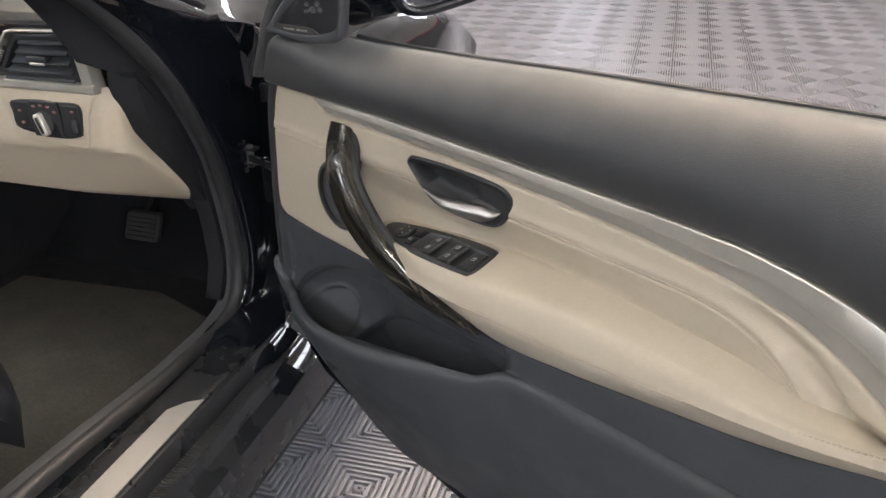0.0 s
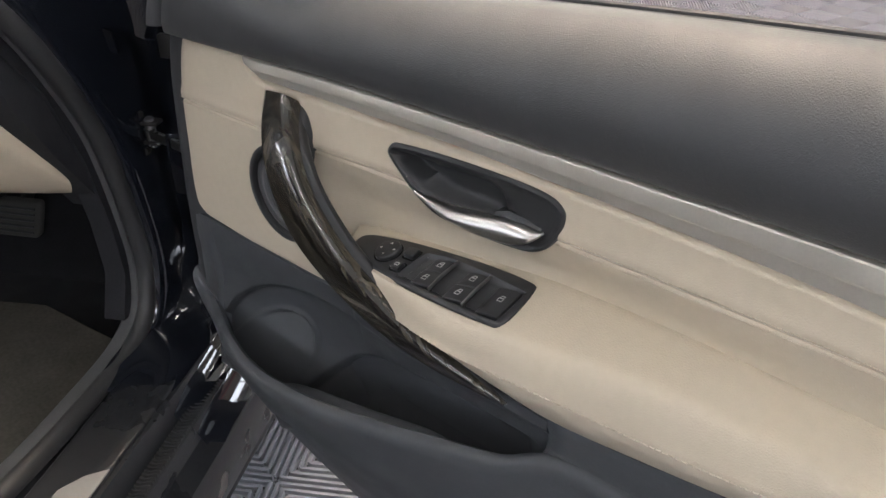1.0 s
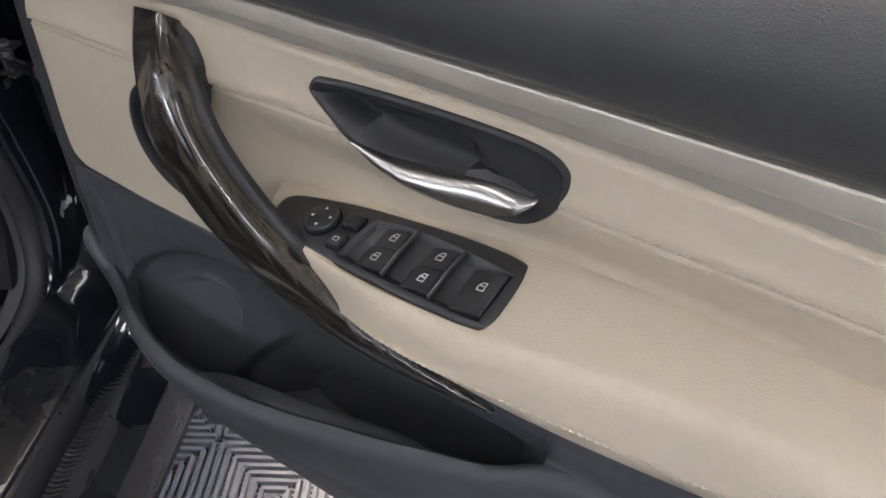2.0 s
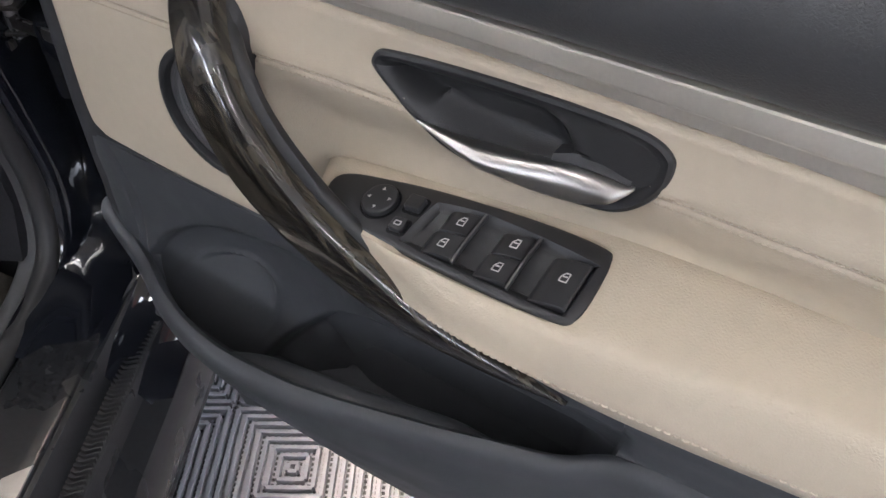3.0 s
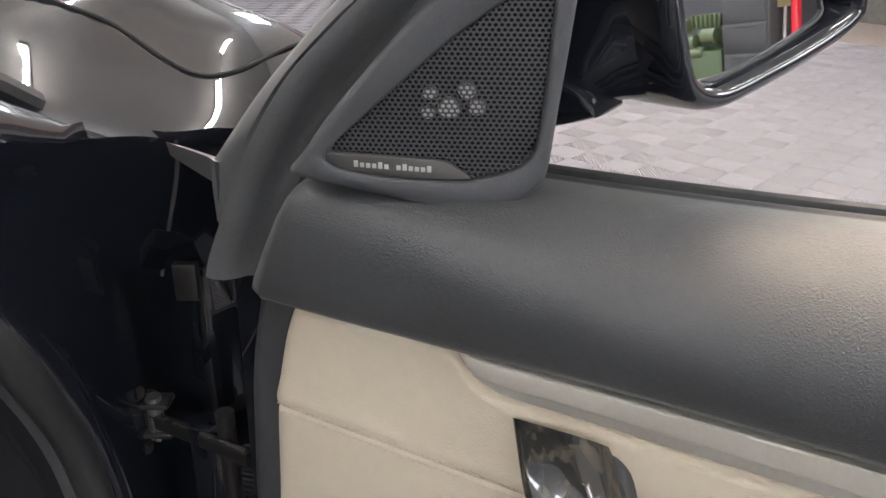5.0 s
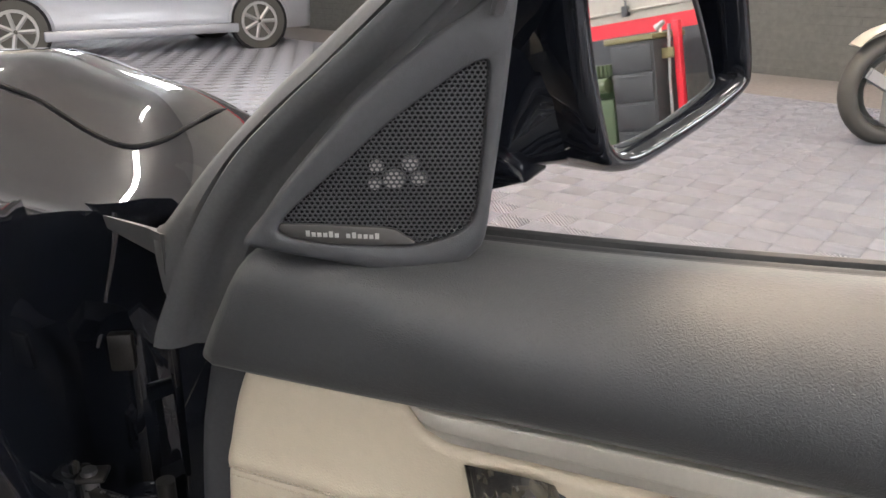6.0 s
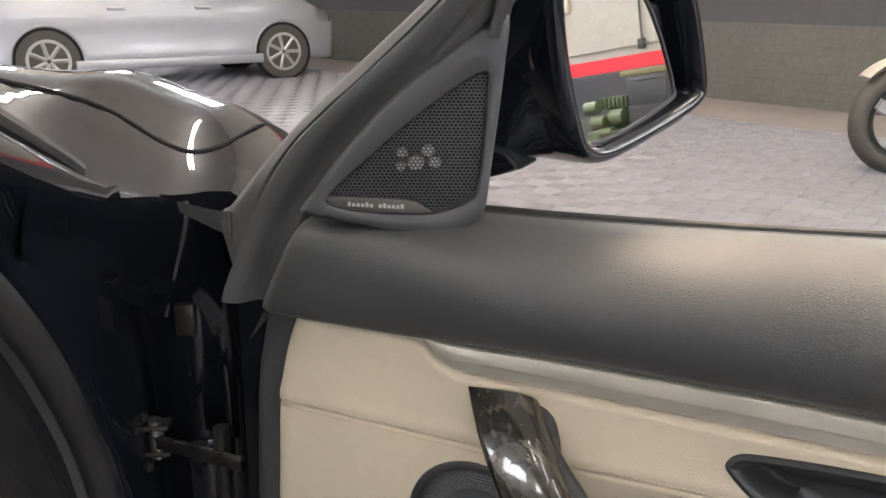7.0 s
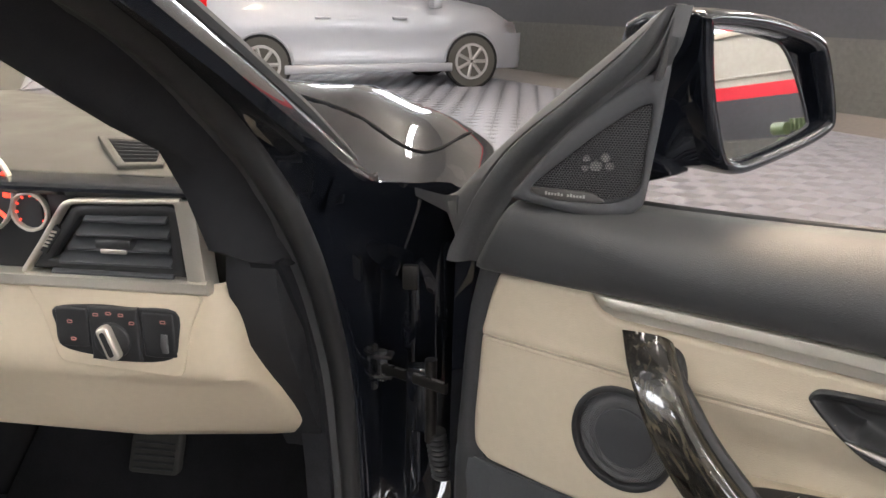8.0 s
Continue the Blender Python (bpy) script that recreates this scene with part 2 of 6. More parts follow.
def spline(pts, per=6, closed=False):
    """Catmull-Rom curve through points."""
    pts = [Vector(p) for p in pts]
    n = len(pts)
    out = []
    for i in range(n if closed else n - 1):
        p0 = pts[(i - 1) % n] if closed or i > 0 else pts[0] * 2 - pts[1]
        p1, p2 = pts[i], pts[(i + 1) % n]
        p3 = pts[(i + 2) % n] if closed or i + 2 < n else pts[-1] * 2 - pts[-2]
        for k in range(per):
            t = k / per
            out.append(0.5 * (2 * p1 + (p2 - p0) * t + (2 * p0 - 5 * p1 + 4 * p2 - p3) * t * t + (3 * p1 - p0 - 3 * p2 + p3) * t**3))
    if not closed:
        out.append(pts[-1].copy())
    return out


def loft(sections, closed=True, caps=True, bm=None):
    bm = bm or bmesh.new()
    rings = [[bm.verts.new(p) for p in s] for s in sections]
    n = len(rings[0])
    for a, b in zip(rings, rings[1:]):
        for i in range(n if closed else n - 1):
            j = (i + 1) % n
            bm.faces.new((a[i], a[j], b[j], b[i]))
    if caps and closed:
        bm.faces.new(rings[0])
        bm.faces.new(list(reversed(rings[-1])))
    return bm


def inset(outline, d):
    """A closed 2D outline moved inwards by d."""
    n = len(outline)
    area = sum(outline[i][0] * outline[(i + 1) % n][1] - outline[(i + 1) % n][0] * outline[i][1] for i in range(n))
    s = 1 if area > 0 else -1
    out = []
    for i in range(n):
        p, a, b = Vector(outline[i][:2]), Vector(outline[i - 1][:2]), Vector(outline[(i + 1) % n][:2])
        e1, e2 = (p - a), (b - p)
        if e1.length < 1e-9 or e2.length < 1e-9:
            out.append(p)
            continue
        e1.normalize()
        e2.normalize()
        n1, n2 = Vector((-e1.y, e1.x)) * s, Vector((-e2.y, e2.x)) * s
        m = n1 + n2
        m = n1 if m.length < 1e-6 else m.normalized()
        out.append(p + m * d / max(0.35, m.dot(n1)))
    return out


def plate(outline, depth, bevel, place, bm=None, steps=3, back=True):
    """A slab of a 2D outline with a rounded front edge; place(u, v, w) gives the point w in front of its back."""
    bm = bm or bmesh.new()
    layers = [(0.0, 0.0)] if back else []
    for k in range(steps + 1):
        a = k / steps * math.pi / 2
        layers.append((bevel * (1 - math.cos(a)), depth - bevel + bevel * math.sin(a)))
    rings = []
    for ins, w in layers:
        o = inset(outline, ins) if ins > 0 else [Vector(p[:2]) for p in outline]
        rings.append([bm.verts.new(place(p[0], p[1], w)) for p in o])
    n = len(outline)
    for a, b in zip(rings, rings[1:]):
        for i in range(n):
            j = (i + 1) % n
            bm.faces.new((a[i], a[j], b[j], b[i]))
    bm.faces.new(rings[-1])
    if back:
        bm.faces.new(list(reversed(rings[0])))
    return bm


def rim(outline, width, depth, bevel, place, bm=None):
    """A frame round a 2D outline, width wide inwards, with a rounded front."""
    bm = bm or bmesh.new()
    prof = [(0, 0), (0, depth - bevel), (bevel * 0.3, depth - bevel * 0.3), (bevel, depth), (width - bevel, depth), (width - bevel * 0.3, depth - bevel * 0.3), (width, depth - bevel), (width, 0)]
    rings = []
    for ins, w in prof:
        o = inset(outline, ins) if ins > 0 else [Vector(p[:2]) for p in outline]
        rings.append([bm.verts.new(place(p[0], p[1], w)) for p in o])
    n = len(outline)
    for a, b in zip(rings, rings[1:] + rings[:1]):
        for i in range(n):
            j = (i + 1) % n
            bm.faces.new((a[i], a[j], b[j], b[i]))
    return bm


def sweep(path, section, side, size=None, caps=True, bm=None, closed=True):
    """Sweeps a 2D section (across, up) along a path; side: a vector that 'across' keeps near to; size(s) scales it, s from 0 to 1."""
    secs = []
    n = len(path)
    for i, p in enumerate(path):
        d = (path[min(i + 1, n - 1)] - path[max(i - 1, 0)]).normalized()
        a = (side - d * side.dot(d)).normalized()
        u = d.cross(a)
        k = size(i / (n - 1)) if size else (1, 1)
        if isinstance(k, (int, float)):
            k = (k, k)
        secs.append([p + a * (q[0] * k[0]) + u * (q[1] * k[1]) for q in section])
    return loft(secs, closed, caps and closed, bm)


def circle(r, n=10, ry=None):
    return [(r * math.cos(2 * math.pi * i / n), (ry or r) * math.sin(2 * math.pi * i / n)) for i in range(n)]


def rounded(w, h, r, n=3):
    """A rounded rectangle about the origin."""
    out = []
    for cx, cy, a0 in ((w / 2 - r, h / 2 - r, 0), (-w / 2 + r, h / 2 - r, 90), (-w / 2 + r, -h / 2 + r, 180), (w / 2 - r, -h / 2 + r, 270)):
        for k in range(n + 1):
            a = radians(a0 + 90 * k / n)
            out.append((cx + r * math.cos(a), cy + r * math.sin(a)))
    return out


def box(c, s, bevel=0.0, bm=None, turn=None):
    bm = bm or bmesh.new()
    m = Matrix.Translation(c) @ (turn.to_4x4() if turn else Matrix()) @ Matrix.Diagonal((*s, 1))
    r = bmesh.ops.create_cube(bm, size=1, matrix=m)
    if bevel > 0:
        es = list({e for v in r["verts"] for e in v.link_edges})
        bmesh.ops.bevel(bm, geom=es, offset=bevel, segments=2, affect="EDGES", profile=0.5)
    return bm


def inside(p, poly):
    r = False
    n = len(poly)
    for i in range(n):
        (x1, y1), (x2, y2) = poly[i][:2], poly[(i + 1) % n][:2]
        if (y1 > p[1]) != (y2 > p[1]) and p[0] < (x2 - x1) * (p[1] - y1) / (y2 - y1) + x1:
            r = not r
    return r


def perforated(test, x0, x1, z0, z1, pitch, hole, place, thick=0.0006, sides=6):
    """A sheet of hexagonal cells, each with a hole."""
    bm = bmesh.new()
    row = 0
    z = z0
    R = pitch / math.sqrt(3)
    while z <= z1:
        x = x0 + (pitch / 2 if row % 2 else 0)
        while x <= x1:
            if test(x, z):
                o, c, d = [], [], []
                for k in range(6):
                    a = math.pi / 6 + k * math.pi / 3
                    o.append(bm.verts.new(place(x + R * math.cos(a), z + R * math.sin(a), 0)))
                    c.append(bm.verts.new(place(x + hole * math.cos(a), z + hole * math.sin(a), 0)))
                    d.append(bm.verts.new(place(x + hole * math.cos(a), z + hole * math.sin(a), -thick)))
                for k in range(6):
                    j = (k + 1) % 6
                    bm.faces.new((o[k], o[j], c[j], c[k]))
                    bm.faces.new((c[k], c[j], d[j], d[k]))
            x += pitch
        z += pitch * math.sqrt(3) / 2
        row += 1
    return bm

# ---- the hall ----
WALL_A, WALL_DIR = V(-0.34, 7.62, 0), V(-0.93, 0.3676, 0)  # foot of the dark brick wall and its run
TILE_O, TILE_U = V(-0.1124, 0.113, 0), V(0.1384, -0.0301, 0)  # a tile corner and half a tile's diagonal
TILE = TILE_U.length * math.sqrt(2)
TILE_X = (Matrix.Rotation(radians(45), 3, "Z") @ TILE_U).normalized()
TILE_Y = Matrix.Rotation(radians(90), 3, "Z") @ TILE_X


def slab(name, a, b, h, thick, material, z0=0.0, label=""):
    """A wall from a to b, thick to the right of the run."""
    d = (b - a).normalized()
    n = V(d.y, -d.x, 0)
    bm = loft([[p + V(0, 0, z) for p in (a, b, b + n * thick, a + n * thick)] for z in (z0, z0 + h)])
    return tagged(part(name, bm, material, None, label), kind="structure")


HALL_H = 4.6
CORNERS = [WALL_A + WALL_DIR * -10.6, WALL_A + WALL_DIR * 16.0]
back = V(-WALL_DIR.y, WALL_DIR.x, 0)  # into the hall
CORNERS += [CORNERS[1] + back * 16, CORNERS[0] + back * 16]
floor_bm = loft([[p * 1.0 + V(0, 0, z) for p in CORNERS] for z in (-0.12, -0.014)])
tagged(part("floor", floor_bm, M["tile_base"], None, "grey interlocking ribbed plastic tile floor of a showroom"), kind="structure")
strip_bm = bmesh.new()
secs = []
for p in (CORNERS[0], CORNERS[1]):
    secs.append([p + back * d + V(0, 0, z) for d, z in ((0.0, -0.013), (0.0, 0.002), (1.08, 0.002), (1.1, -0.002), (1.1, -0.013))])
tagged(part("pavement", loft(secs, True, True, strip_bm), M["concrete"], None, "bare concrete strip along the foot of the wall"), kind="structure")
DADO, BAND = 1.13, 0.14
for k, side in enumerate(("north", "west", "south", "east")):
    a, b = CORNERS[k], CORNERS[(k + 1) % 4]
    slab("wall_" + side, a, b, 0.70, 0.2, M["wall_dark"], 0.0, "dark grey painted brick lower wall")
    slab("wall_middle_" + side, a, b, DADO - 0.70, 0.197, M["wall_band"], 0.70, "smooth black painted middle band of the wall")
    slab("wall_band_" + side, a, b, BAND, 0.206, M["red"], DADO, "red painted band along the wall")
    slab("wall_upper_" + side, a, b, HALL_H - DADO - BAND, 0.2, M["wall_grey" if side == "north" else "wall_cream"], DADO + BAND, "dull beige painted upper wall" if side == "north" else "cream painted upper wall")
ceil = loft([[p + V(0, 0, z) for p in CORNERS] for z in (HALL_H, HALL_H + 0.15)])
tagged(part("ceiling", ceil, M["ceiling"], None, "pale hall ceiling with tube lamps"), kind="structure")


def tube_light():
    """A twin tube batten; its base is its mounting plane."""
    t = thing("ceiling_light", "white twin tube batten lamp, lit, under the ceiling", "ceiling light", (0, 0, HALL_H), "ceiling lights")
    part("housing", box(V(0, 0, HALL_H - 0.04), (1.5, 0.16, 0.08), 0.008), M["ceiling"], t)
    for s in (-0.05, 0.05):
        part("tube", sweep([V(-0.72, s, HALL_H - 0.1), V(0.72, s, HALL_H - 0.1)], circle(0.018, 10), V(0, 1, 0)), M["tube"], t, "lit white tube")
    return t


lamp = tube_light()
spots = []
for i in range(-2, 3):
    for j in range(0, 4):
        spots.append(V(0, 1.0, 0) + TILE_X * (i * 3.0) + TILE_Y * (j * 3.2 - 4.2))
turn = math.atan2(TILE_Y.y, TILE_Y.x)
lamp.matrix_basis = Matrix.Translation((spots[0].x, spots[0].y, HALL_H)) @ Matrix.Rotation(turn, 4, "Z")
for s in spots[1:]:
    copy_thing(lamp, Matrix.Translation((s.x, s.y, HALL_H)) @ Matrix.Rotation(turn, 4, "Z"))


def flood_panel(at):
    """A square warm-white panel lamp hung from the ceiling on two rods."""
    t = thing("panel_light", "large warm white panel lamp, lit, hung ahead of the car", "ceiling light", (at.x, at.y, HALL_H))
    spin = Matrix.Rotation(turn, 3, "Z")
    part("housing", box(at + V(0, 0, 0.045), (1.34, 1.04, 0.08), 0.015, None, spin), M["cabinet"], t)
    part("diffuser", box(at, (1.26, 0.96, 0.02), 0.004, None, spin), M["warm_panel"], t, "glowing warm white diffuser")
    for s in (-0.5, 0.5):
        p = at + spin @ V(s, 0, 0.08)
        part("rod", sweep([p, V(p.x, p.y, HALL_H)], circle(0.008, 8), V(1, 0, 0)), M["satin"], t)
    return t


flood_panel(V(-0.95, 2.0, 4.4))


def wall_window(mid, along, inward):
    """A clerestory window added as a light source: frame, bars and glowing panes, set on the wall face."""
    w = thing("added_clerestory_window", "white steel clerestory window with glowing panes, added to light the hall", "window", tuple(mid), "clerestory windows")
    at = lambda u, v, d: mid + along * u + V(0, 0, v) + inward * d
    part("window_frame", rim(rounded(2.6, 1.2, 0.01, 1), 0.06, 0.06, 0.008, at), M["ceiling"], w)
    for k in range(4):
        u = -0.93 + 0.62 * k
        part("pane", plate([(u - 0.29, -0.53), (u + 0.29, -0.53), (u + 0.29, 0.53), (u - 0.29, 0.53)], 0.02, 0.004, at), M["sky"], w, "glowing daylight pane")
    for k in range(3):
        part("glazing_bar", sweep([at(-0.62 + 0.62 * k, -0.55, 0.03), at(-0.62 + 0.62 * k, 0.55, 0.03)], rounded(0.03, 0.03, 0.005, 1), along), M["ceiling"], w)
    return w


# The south row is unseen, added as fill light for upright surfaces.
for k in range(4):
    a, b = CORNERS[k], CORNERS[(k + 1) % 4]
    d = (b - a).normalized()
    n_in = V(-d.y, d.x, 0)
    n = (5, 3, 7, 4)[k]
    for i in ((0, 1, 3, 4), (0,), range(7), range(4))[k]:
        wall_window(a + (b - a) * ((i + 0.5) / n) + V(0, 0, 3.0) + n_in * 0.002, d, n_in)

# ---- the open car door: x along it from the hinge, y outwards, z up ----
door = thing("car_door", "open black car door with cream leather and dark trim inside", "car door", (0.4, 0.06, 0.3))

BELT = [(-0.05, 0.862), (0.16, 0.866), (0.35, 0.876), (0.51, 0.888), (0.64, 0.896), (0.74, 0.903), (0.81, 0.907), (1.08, 0.918)]
STRIP_TOP = [(0.0, 0.7905), (0.117, 0.7935), (0.2, 0.7965), (0.35, 0.7985), (0.62, 0.798), (0.733, 0.796), (0.783, 0.790), (0.83, 0.780), (0.88, 0.762), (0.95, 0.728), (1.08, 0.64)]
STRIP_BOT = [(0.117, 0.7925), (0.128, 0.779), (0.145, 0.7735), (0.2, 0.7745), (0.36, 0.7755), (0.47, 0.7735), (0.616, 0.768), (0.678, 0.764), (0.735, 0.757), (0.787, 0.746), (0.828, 0.730), (0.868, 0.704), (0.92, 0.655), (0.98, 0.58), (1.08, 0.42)]
SEAM = [(0.0, 0.722), (0.2, 0.7255), (0.3, 0.7295), (0.48, 0.732), (0.68, 0.7305), (0.723, 0.7265), (0.757, 0.716), (0.786, 0.698), (0.814, 0.672), (0.85, 0.62)]


def stations(a, b, step):
    n = max(2, round((b - a) / step))
    return [a + (b - a) * i / n for i in range(n + 1)]


# upper trim: a shelf under the window that rolls over into an upright face
def upper_section(x):
    """The roll is wide along the door and tightens to a ridge at its front end."""
    zb, zs = table(x, BELT), table(x, STRIP_TOP) + 0.0005
    h = zb - zs
    wide = [(0.046, -0.03), (0.046, -0.002), (0.042, 0), (0.028, -0.035 * h), (0.014, -0.10 * h), (0.002, -0.185 * h), (-0.008, -0.29 * h), (-0.0145, -0.41 * h),
            (-0.018, -0.53 * h), (-0.0185, -0.66 * h), (-0.0165, -0.79 * h), (-0.0125, -0.92 * h), (-0.0085, 0.003 - h), (-0.006, -h), (0.0, -h), (0.02, 0.004 - h)]
    tight = [(0.046, -0.03), (0.046, -0.002), (0.042, 0), (0.028, -0.0005), (0.014, -0.001), (0.003, -0.0018), (-0.006, -0.003), (-0.0125, -0.0058),
             (-0.0165, -0.0115), (-0.0180, -0.022), (-0.0165, -0.62 * h), (-0.0140, -0.86 * h), (-0.0115, 0.003 - h), (-0.009, -h), (0.0, -h), (0.02, 0.004 - h)]
    k = ease(0.02, 0.24, x)
    return [(lerp(p[0], q[0], k), zb + lerp(p[1], q[1], k)) for p, q in zip(tight, wide)]


secs = []
for x in stations(-0.008, 1.06, 0.015):
    s = []
    for y, z in upper_section(x):
        lean = max(0.0, 1 - x / 0.12)
        s.append(V(x + lean * (0.040 * (z - 0.792) / 0.073) + (0.004 if x < -0.007 else 0), y + (0.006 if x < -0.007 and y < 0 else 0), z))
    secs.append(s)
part("upper_trim", loft(secs), M["soft_black"], door, "black grained soft vinyl upper trim", 60)

# satin metal strip with a ridge
secs = []
for x in stations(0.1175, 1.06, 0.012):
    zt, zb = table(x, STRIP_TOP) - 0.0008, table(x, STRIP_BOT) + 0.0006
    h = max(0.0006, zt - zb)
    k = min(1.0, h / 0.02)
    prof = [(0.010, 0.98), (-0.0060, 1.0), (-0.0078, 0.985), (-0.0088, 0.95), (-0.0104, 0.62), (-0.0103, 0.56), (-0.0092, 0.50), (-0.0050, 0.45), (-0.0012, 0.40), (-0.0008, 0.10), (-0.001, 0.0), (0.010, 0.02)]
    secs.append([V(x, y * k if y < 0 else y, zb + h * q) for y, q in prof])
part("trim_strip", loft(secs), M["satin"], door, "satin aluminium trim strip", 25)

# black backing panel behind the leather, with its upright front border
border = spline([(-0.006, 0.7895), (-0.018, 0.738), (-0.026, 0.65), (-0.034, 0.54), (-0.030, 0.47), (0.02, 0.43)], 5) + [V(0.4, 0.42), V(1.06, 0.42), V(1.06, 0.7), V(0.95, 0.728), V(0.83, 0.778), V(0.6, 0.796), V(0.117, 0.791)]
part("backing_panel", plate([tuple(p) for p in border], 0.014, 0.004, lambda u, v, w: V(u, 0.036 - w, v)), M["hard_black"], door, "black plastic backing panel")
secs = []
for z in stations(0.46, 0.7895, 0.02):
    xo = table(z, [(0.46, -0.031), (0.54, -0.034), (0.65, -0.026), (0.738, -0.018), (0.7895, -0.006)])
    xi = table(z, [(0.46, 0.02), (0.584, 0.006), (0.60, -0.004), (0.65, -0.002), (0.72, 0.004), (0.7895, 0.024)])
    secs.append([V(xo, 0.036, z), V(xo, 0.008, z), V(lerp(xo, xi, 0.12), 0.0015, z), V(lerp(xo, xi, 0.35), -0.0015, z), V(lerp(xo, xi, 0.7), -0.001, z), V(xi, 0.004, z), V(xi, 0.036, z)])
part("front_border", loft(secs), M["rubber"], door, "black plastic front border", 50)


# cream leather insert: a padded sheet with a sewn seam
def cream_edge(v):
    return table(v, [(0, -0.001), (0.05, -0.0065), (0.12, -0.0075), (0.4, -0.004), (0.66, 0.0), (0.85, 0.008), (0.97, 0.017), (1, 0.021)])


SEAM_ROWS = [-0.016, -0.012, -0.009, -0.007, -0.0055, -0.0042, -0.0032, -0.0024, -0.0018, -0.0012, -0.0006, 0.0, 0.0008, 0.0018, 0.003, 0.0045, 0.006, 0.0075, 0.009, 0.012, 0.016]
LOW_ROWS, TOP_ROWS = [0.0, 0.012, 0.026, 0.042] + [0.06 + 0.94 * i / 52 for i in range(53)], [i / 14 for i in range(1, 15)] + [1.03, 1.06, 1.085, 1.1]


def cream_row(j, x, zb, zt):
    """The height of grid row j at x; the rows crowd together along the seam."""
    mid = min(max(table(x, SEAM), zb + 0.018), max(zb + 0.0181, zt - 0.020))
    lo, hi = mid + SEAM_ROWS[0], mid + SEAM_ROWS[-1]
    if j < len(LOW_ROWS):
        return lerp(zb, lo, LOW_ROWS[j])
    j -= len(LOW_ROWS)
    if j < len(SEAM_ROWS) - 1:
        return mid + SEAM_ROWS[j + 1]
    return lerp(hi, zt, TOP_ROWS[j - len(SEAM_ROWS) + 1] / 1.1)


def cream_point(u, j):
    x = 0.97 * u
    for _ in range(3):
        zt = table(x, STRIP_BOT) if x > 0.117 else table(x, STRIP_TOP) - 0.001
        zb = 0.584 - 0.004 * ease(0.0, 0.1, x) + 0.012 * (1 - ease(-0.008, 0.018, x))
        z = cream_row(j, x, zb, zt)
        x0 = cream_edge((z - zb) / (zt - zb))
        x = x0 + (0.97 - x0) * u
    y = cream_depth(x, z)
    edge = min((x - x0) / 0.007, (z - zb) / 0.006, (zt - z) / 0.006)
    if x > 0.72:
        y += 0.014 * math.exp(-((z - lerp(table(x, SEAM), zt, 0.55)) / 0.010) ** 2) * ease(0.72, 0.82, x)
    if edge < 1:
        y += 0.008 * (1 - max(0.0, edge)) ** 2
    return V(x, y, z)


def cream_depth(x, z):
    """How far the padded leather lies back: a rolled seam, and below it a field that falls back to the armrest."""
    s = z - table(x, SEAM)
    y = -0.002 - 0.0018 * math.exp(-((s - 0.006) / 0.006) ** 2) + 0.0022 * math.exp(-((s + 0.0015) / 0.0016) ** 2)
    return y + 0.017 * ease(0.20, 0.26, x) * (1 - ease(0.50, 0.95, x)) * ease(0.0, 0.045, -s)


HB = spline([(0.306, 0.7525), (0.311, 0.7595), (0.322, 0.7625), (0.359, 0.7655), (0.407, 0.767), (0.448, 0.7665), (0.468, 0.7635), (0.477, 0.757), (0.4785, 0.750), (0.4765, 0.739), (0.469, 0.7265), (0.459, 0.717), (0.446, 0.712), (0.421, 0.7095), (0.387, 0.709), (0.356, 0.712), (0.333, 0.7245), (0.318, 0.737), (0.308, 0.747)], 4, True)
HB2 = [tuple(p) for p in HB]
HB_HOLE = inset(HB2, 0.004)
us = [0.0, 0.002, 0.004, 0.007] + [0.012 + 0.988 * i / 190 for i in range(191)]
SPK, SPK_R = (0.158, 0.662), 0.0505
grid = [[cream_point(u, j) for u in us] for j in range(len(LOW_ROWS) + len(SEAM_ROWS) - 1 + len(TOP_ROWS))]
bm = bmesh.new()
rows = [[bm.verts.new(p) for p in r] for r in grid]
for a, b in zip(rows, rows[1:]):
    for i in range(len(us) - 1):
        c = (a[i].co + b[i + 1].co) / 2
        if (c.x - SPK[0]) ** 2 + (c.z - SPK[1]) ** 2 > (SPK_R - 0.004) ** 2 and not inside((c.x, c.z), HB_HOLE):
            bm.faces.new((a[i], a[i + 1], b[i + 1], b[i]))
for v in [v for v in bm.verts if not v.link_faces]:
    bm.verts.remove(v)
insert = part("leather_insert", bm, M["cream"], door, "cream grained leather insert with sewn seam", 80)


def stitches(path, length, gap, normal, parent, r=0.00062, label="cream double stitching", skip=()):
    """Short threads laid along a path."""
    bm = bmesh.new()
    d = 0.0
    for a, b in zip(path, path[1:]):
        seg = (b - a).length
        while d < seg:
            p = a + (b - a) * (d / seg)
            t = (b - a).normalized()
            side = t.cross(normal).normalized()
            e = p + t * length
            d += length + gap
            if skip and inside((p.x, p.z), skip):
                continue
            ring = [[q + side * (r * 1.2 * cx) + normal * (r * cy) for cx, cy in ((-1, 0), (0, 1), (1, 0), (0, -0.5))] for q in (p, p + t * length * 0.5 + normal * r * 0.8, e)]
            loft(ring, True, True, bm)
        d -= seg
    return tagged(part("stitching", bm, M["cream_thread"], parent, label), kind="stuff")


for dz in (0.0024, -0.0038):
    seam_path = [V(x, cream_depth(x, table(x, SEAM) + dz) - 0.0004, table(x, SEAM) + dz) for x in stations(0.006, 0.845, 0.006)]
    stitches(seam_path, 0.0024, 0.0010, V(0, -1, 0), insert, r=0.00048, skip=HB2)

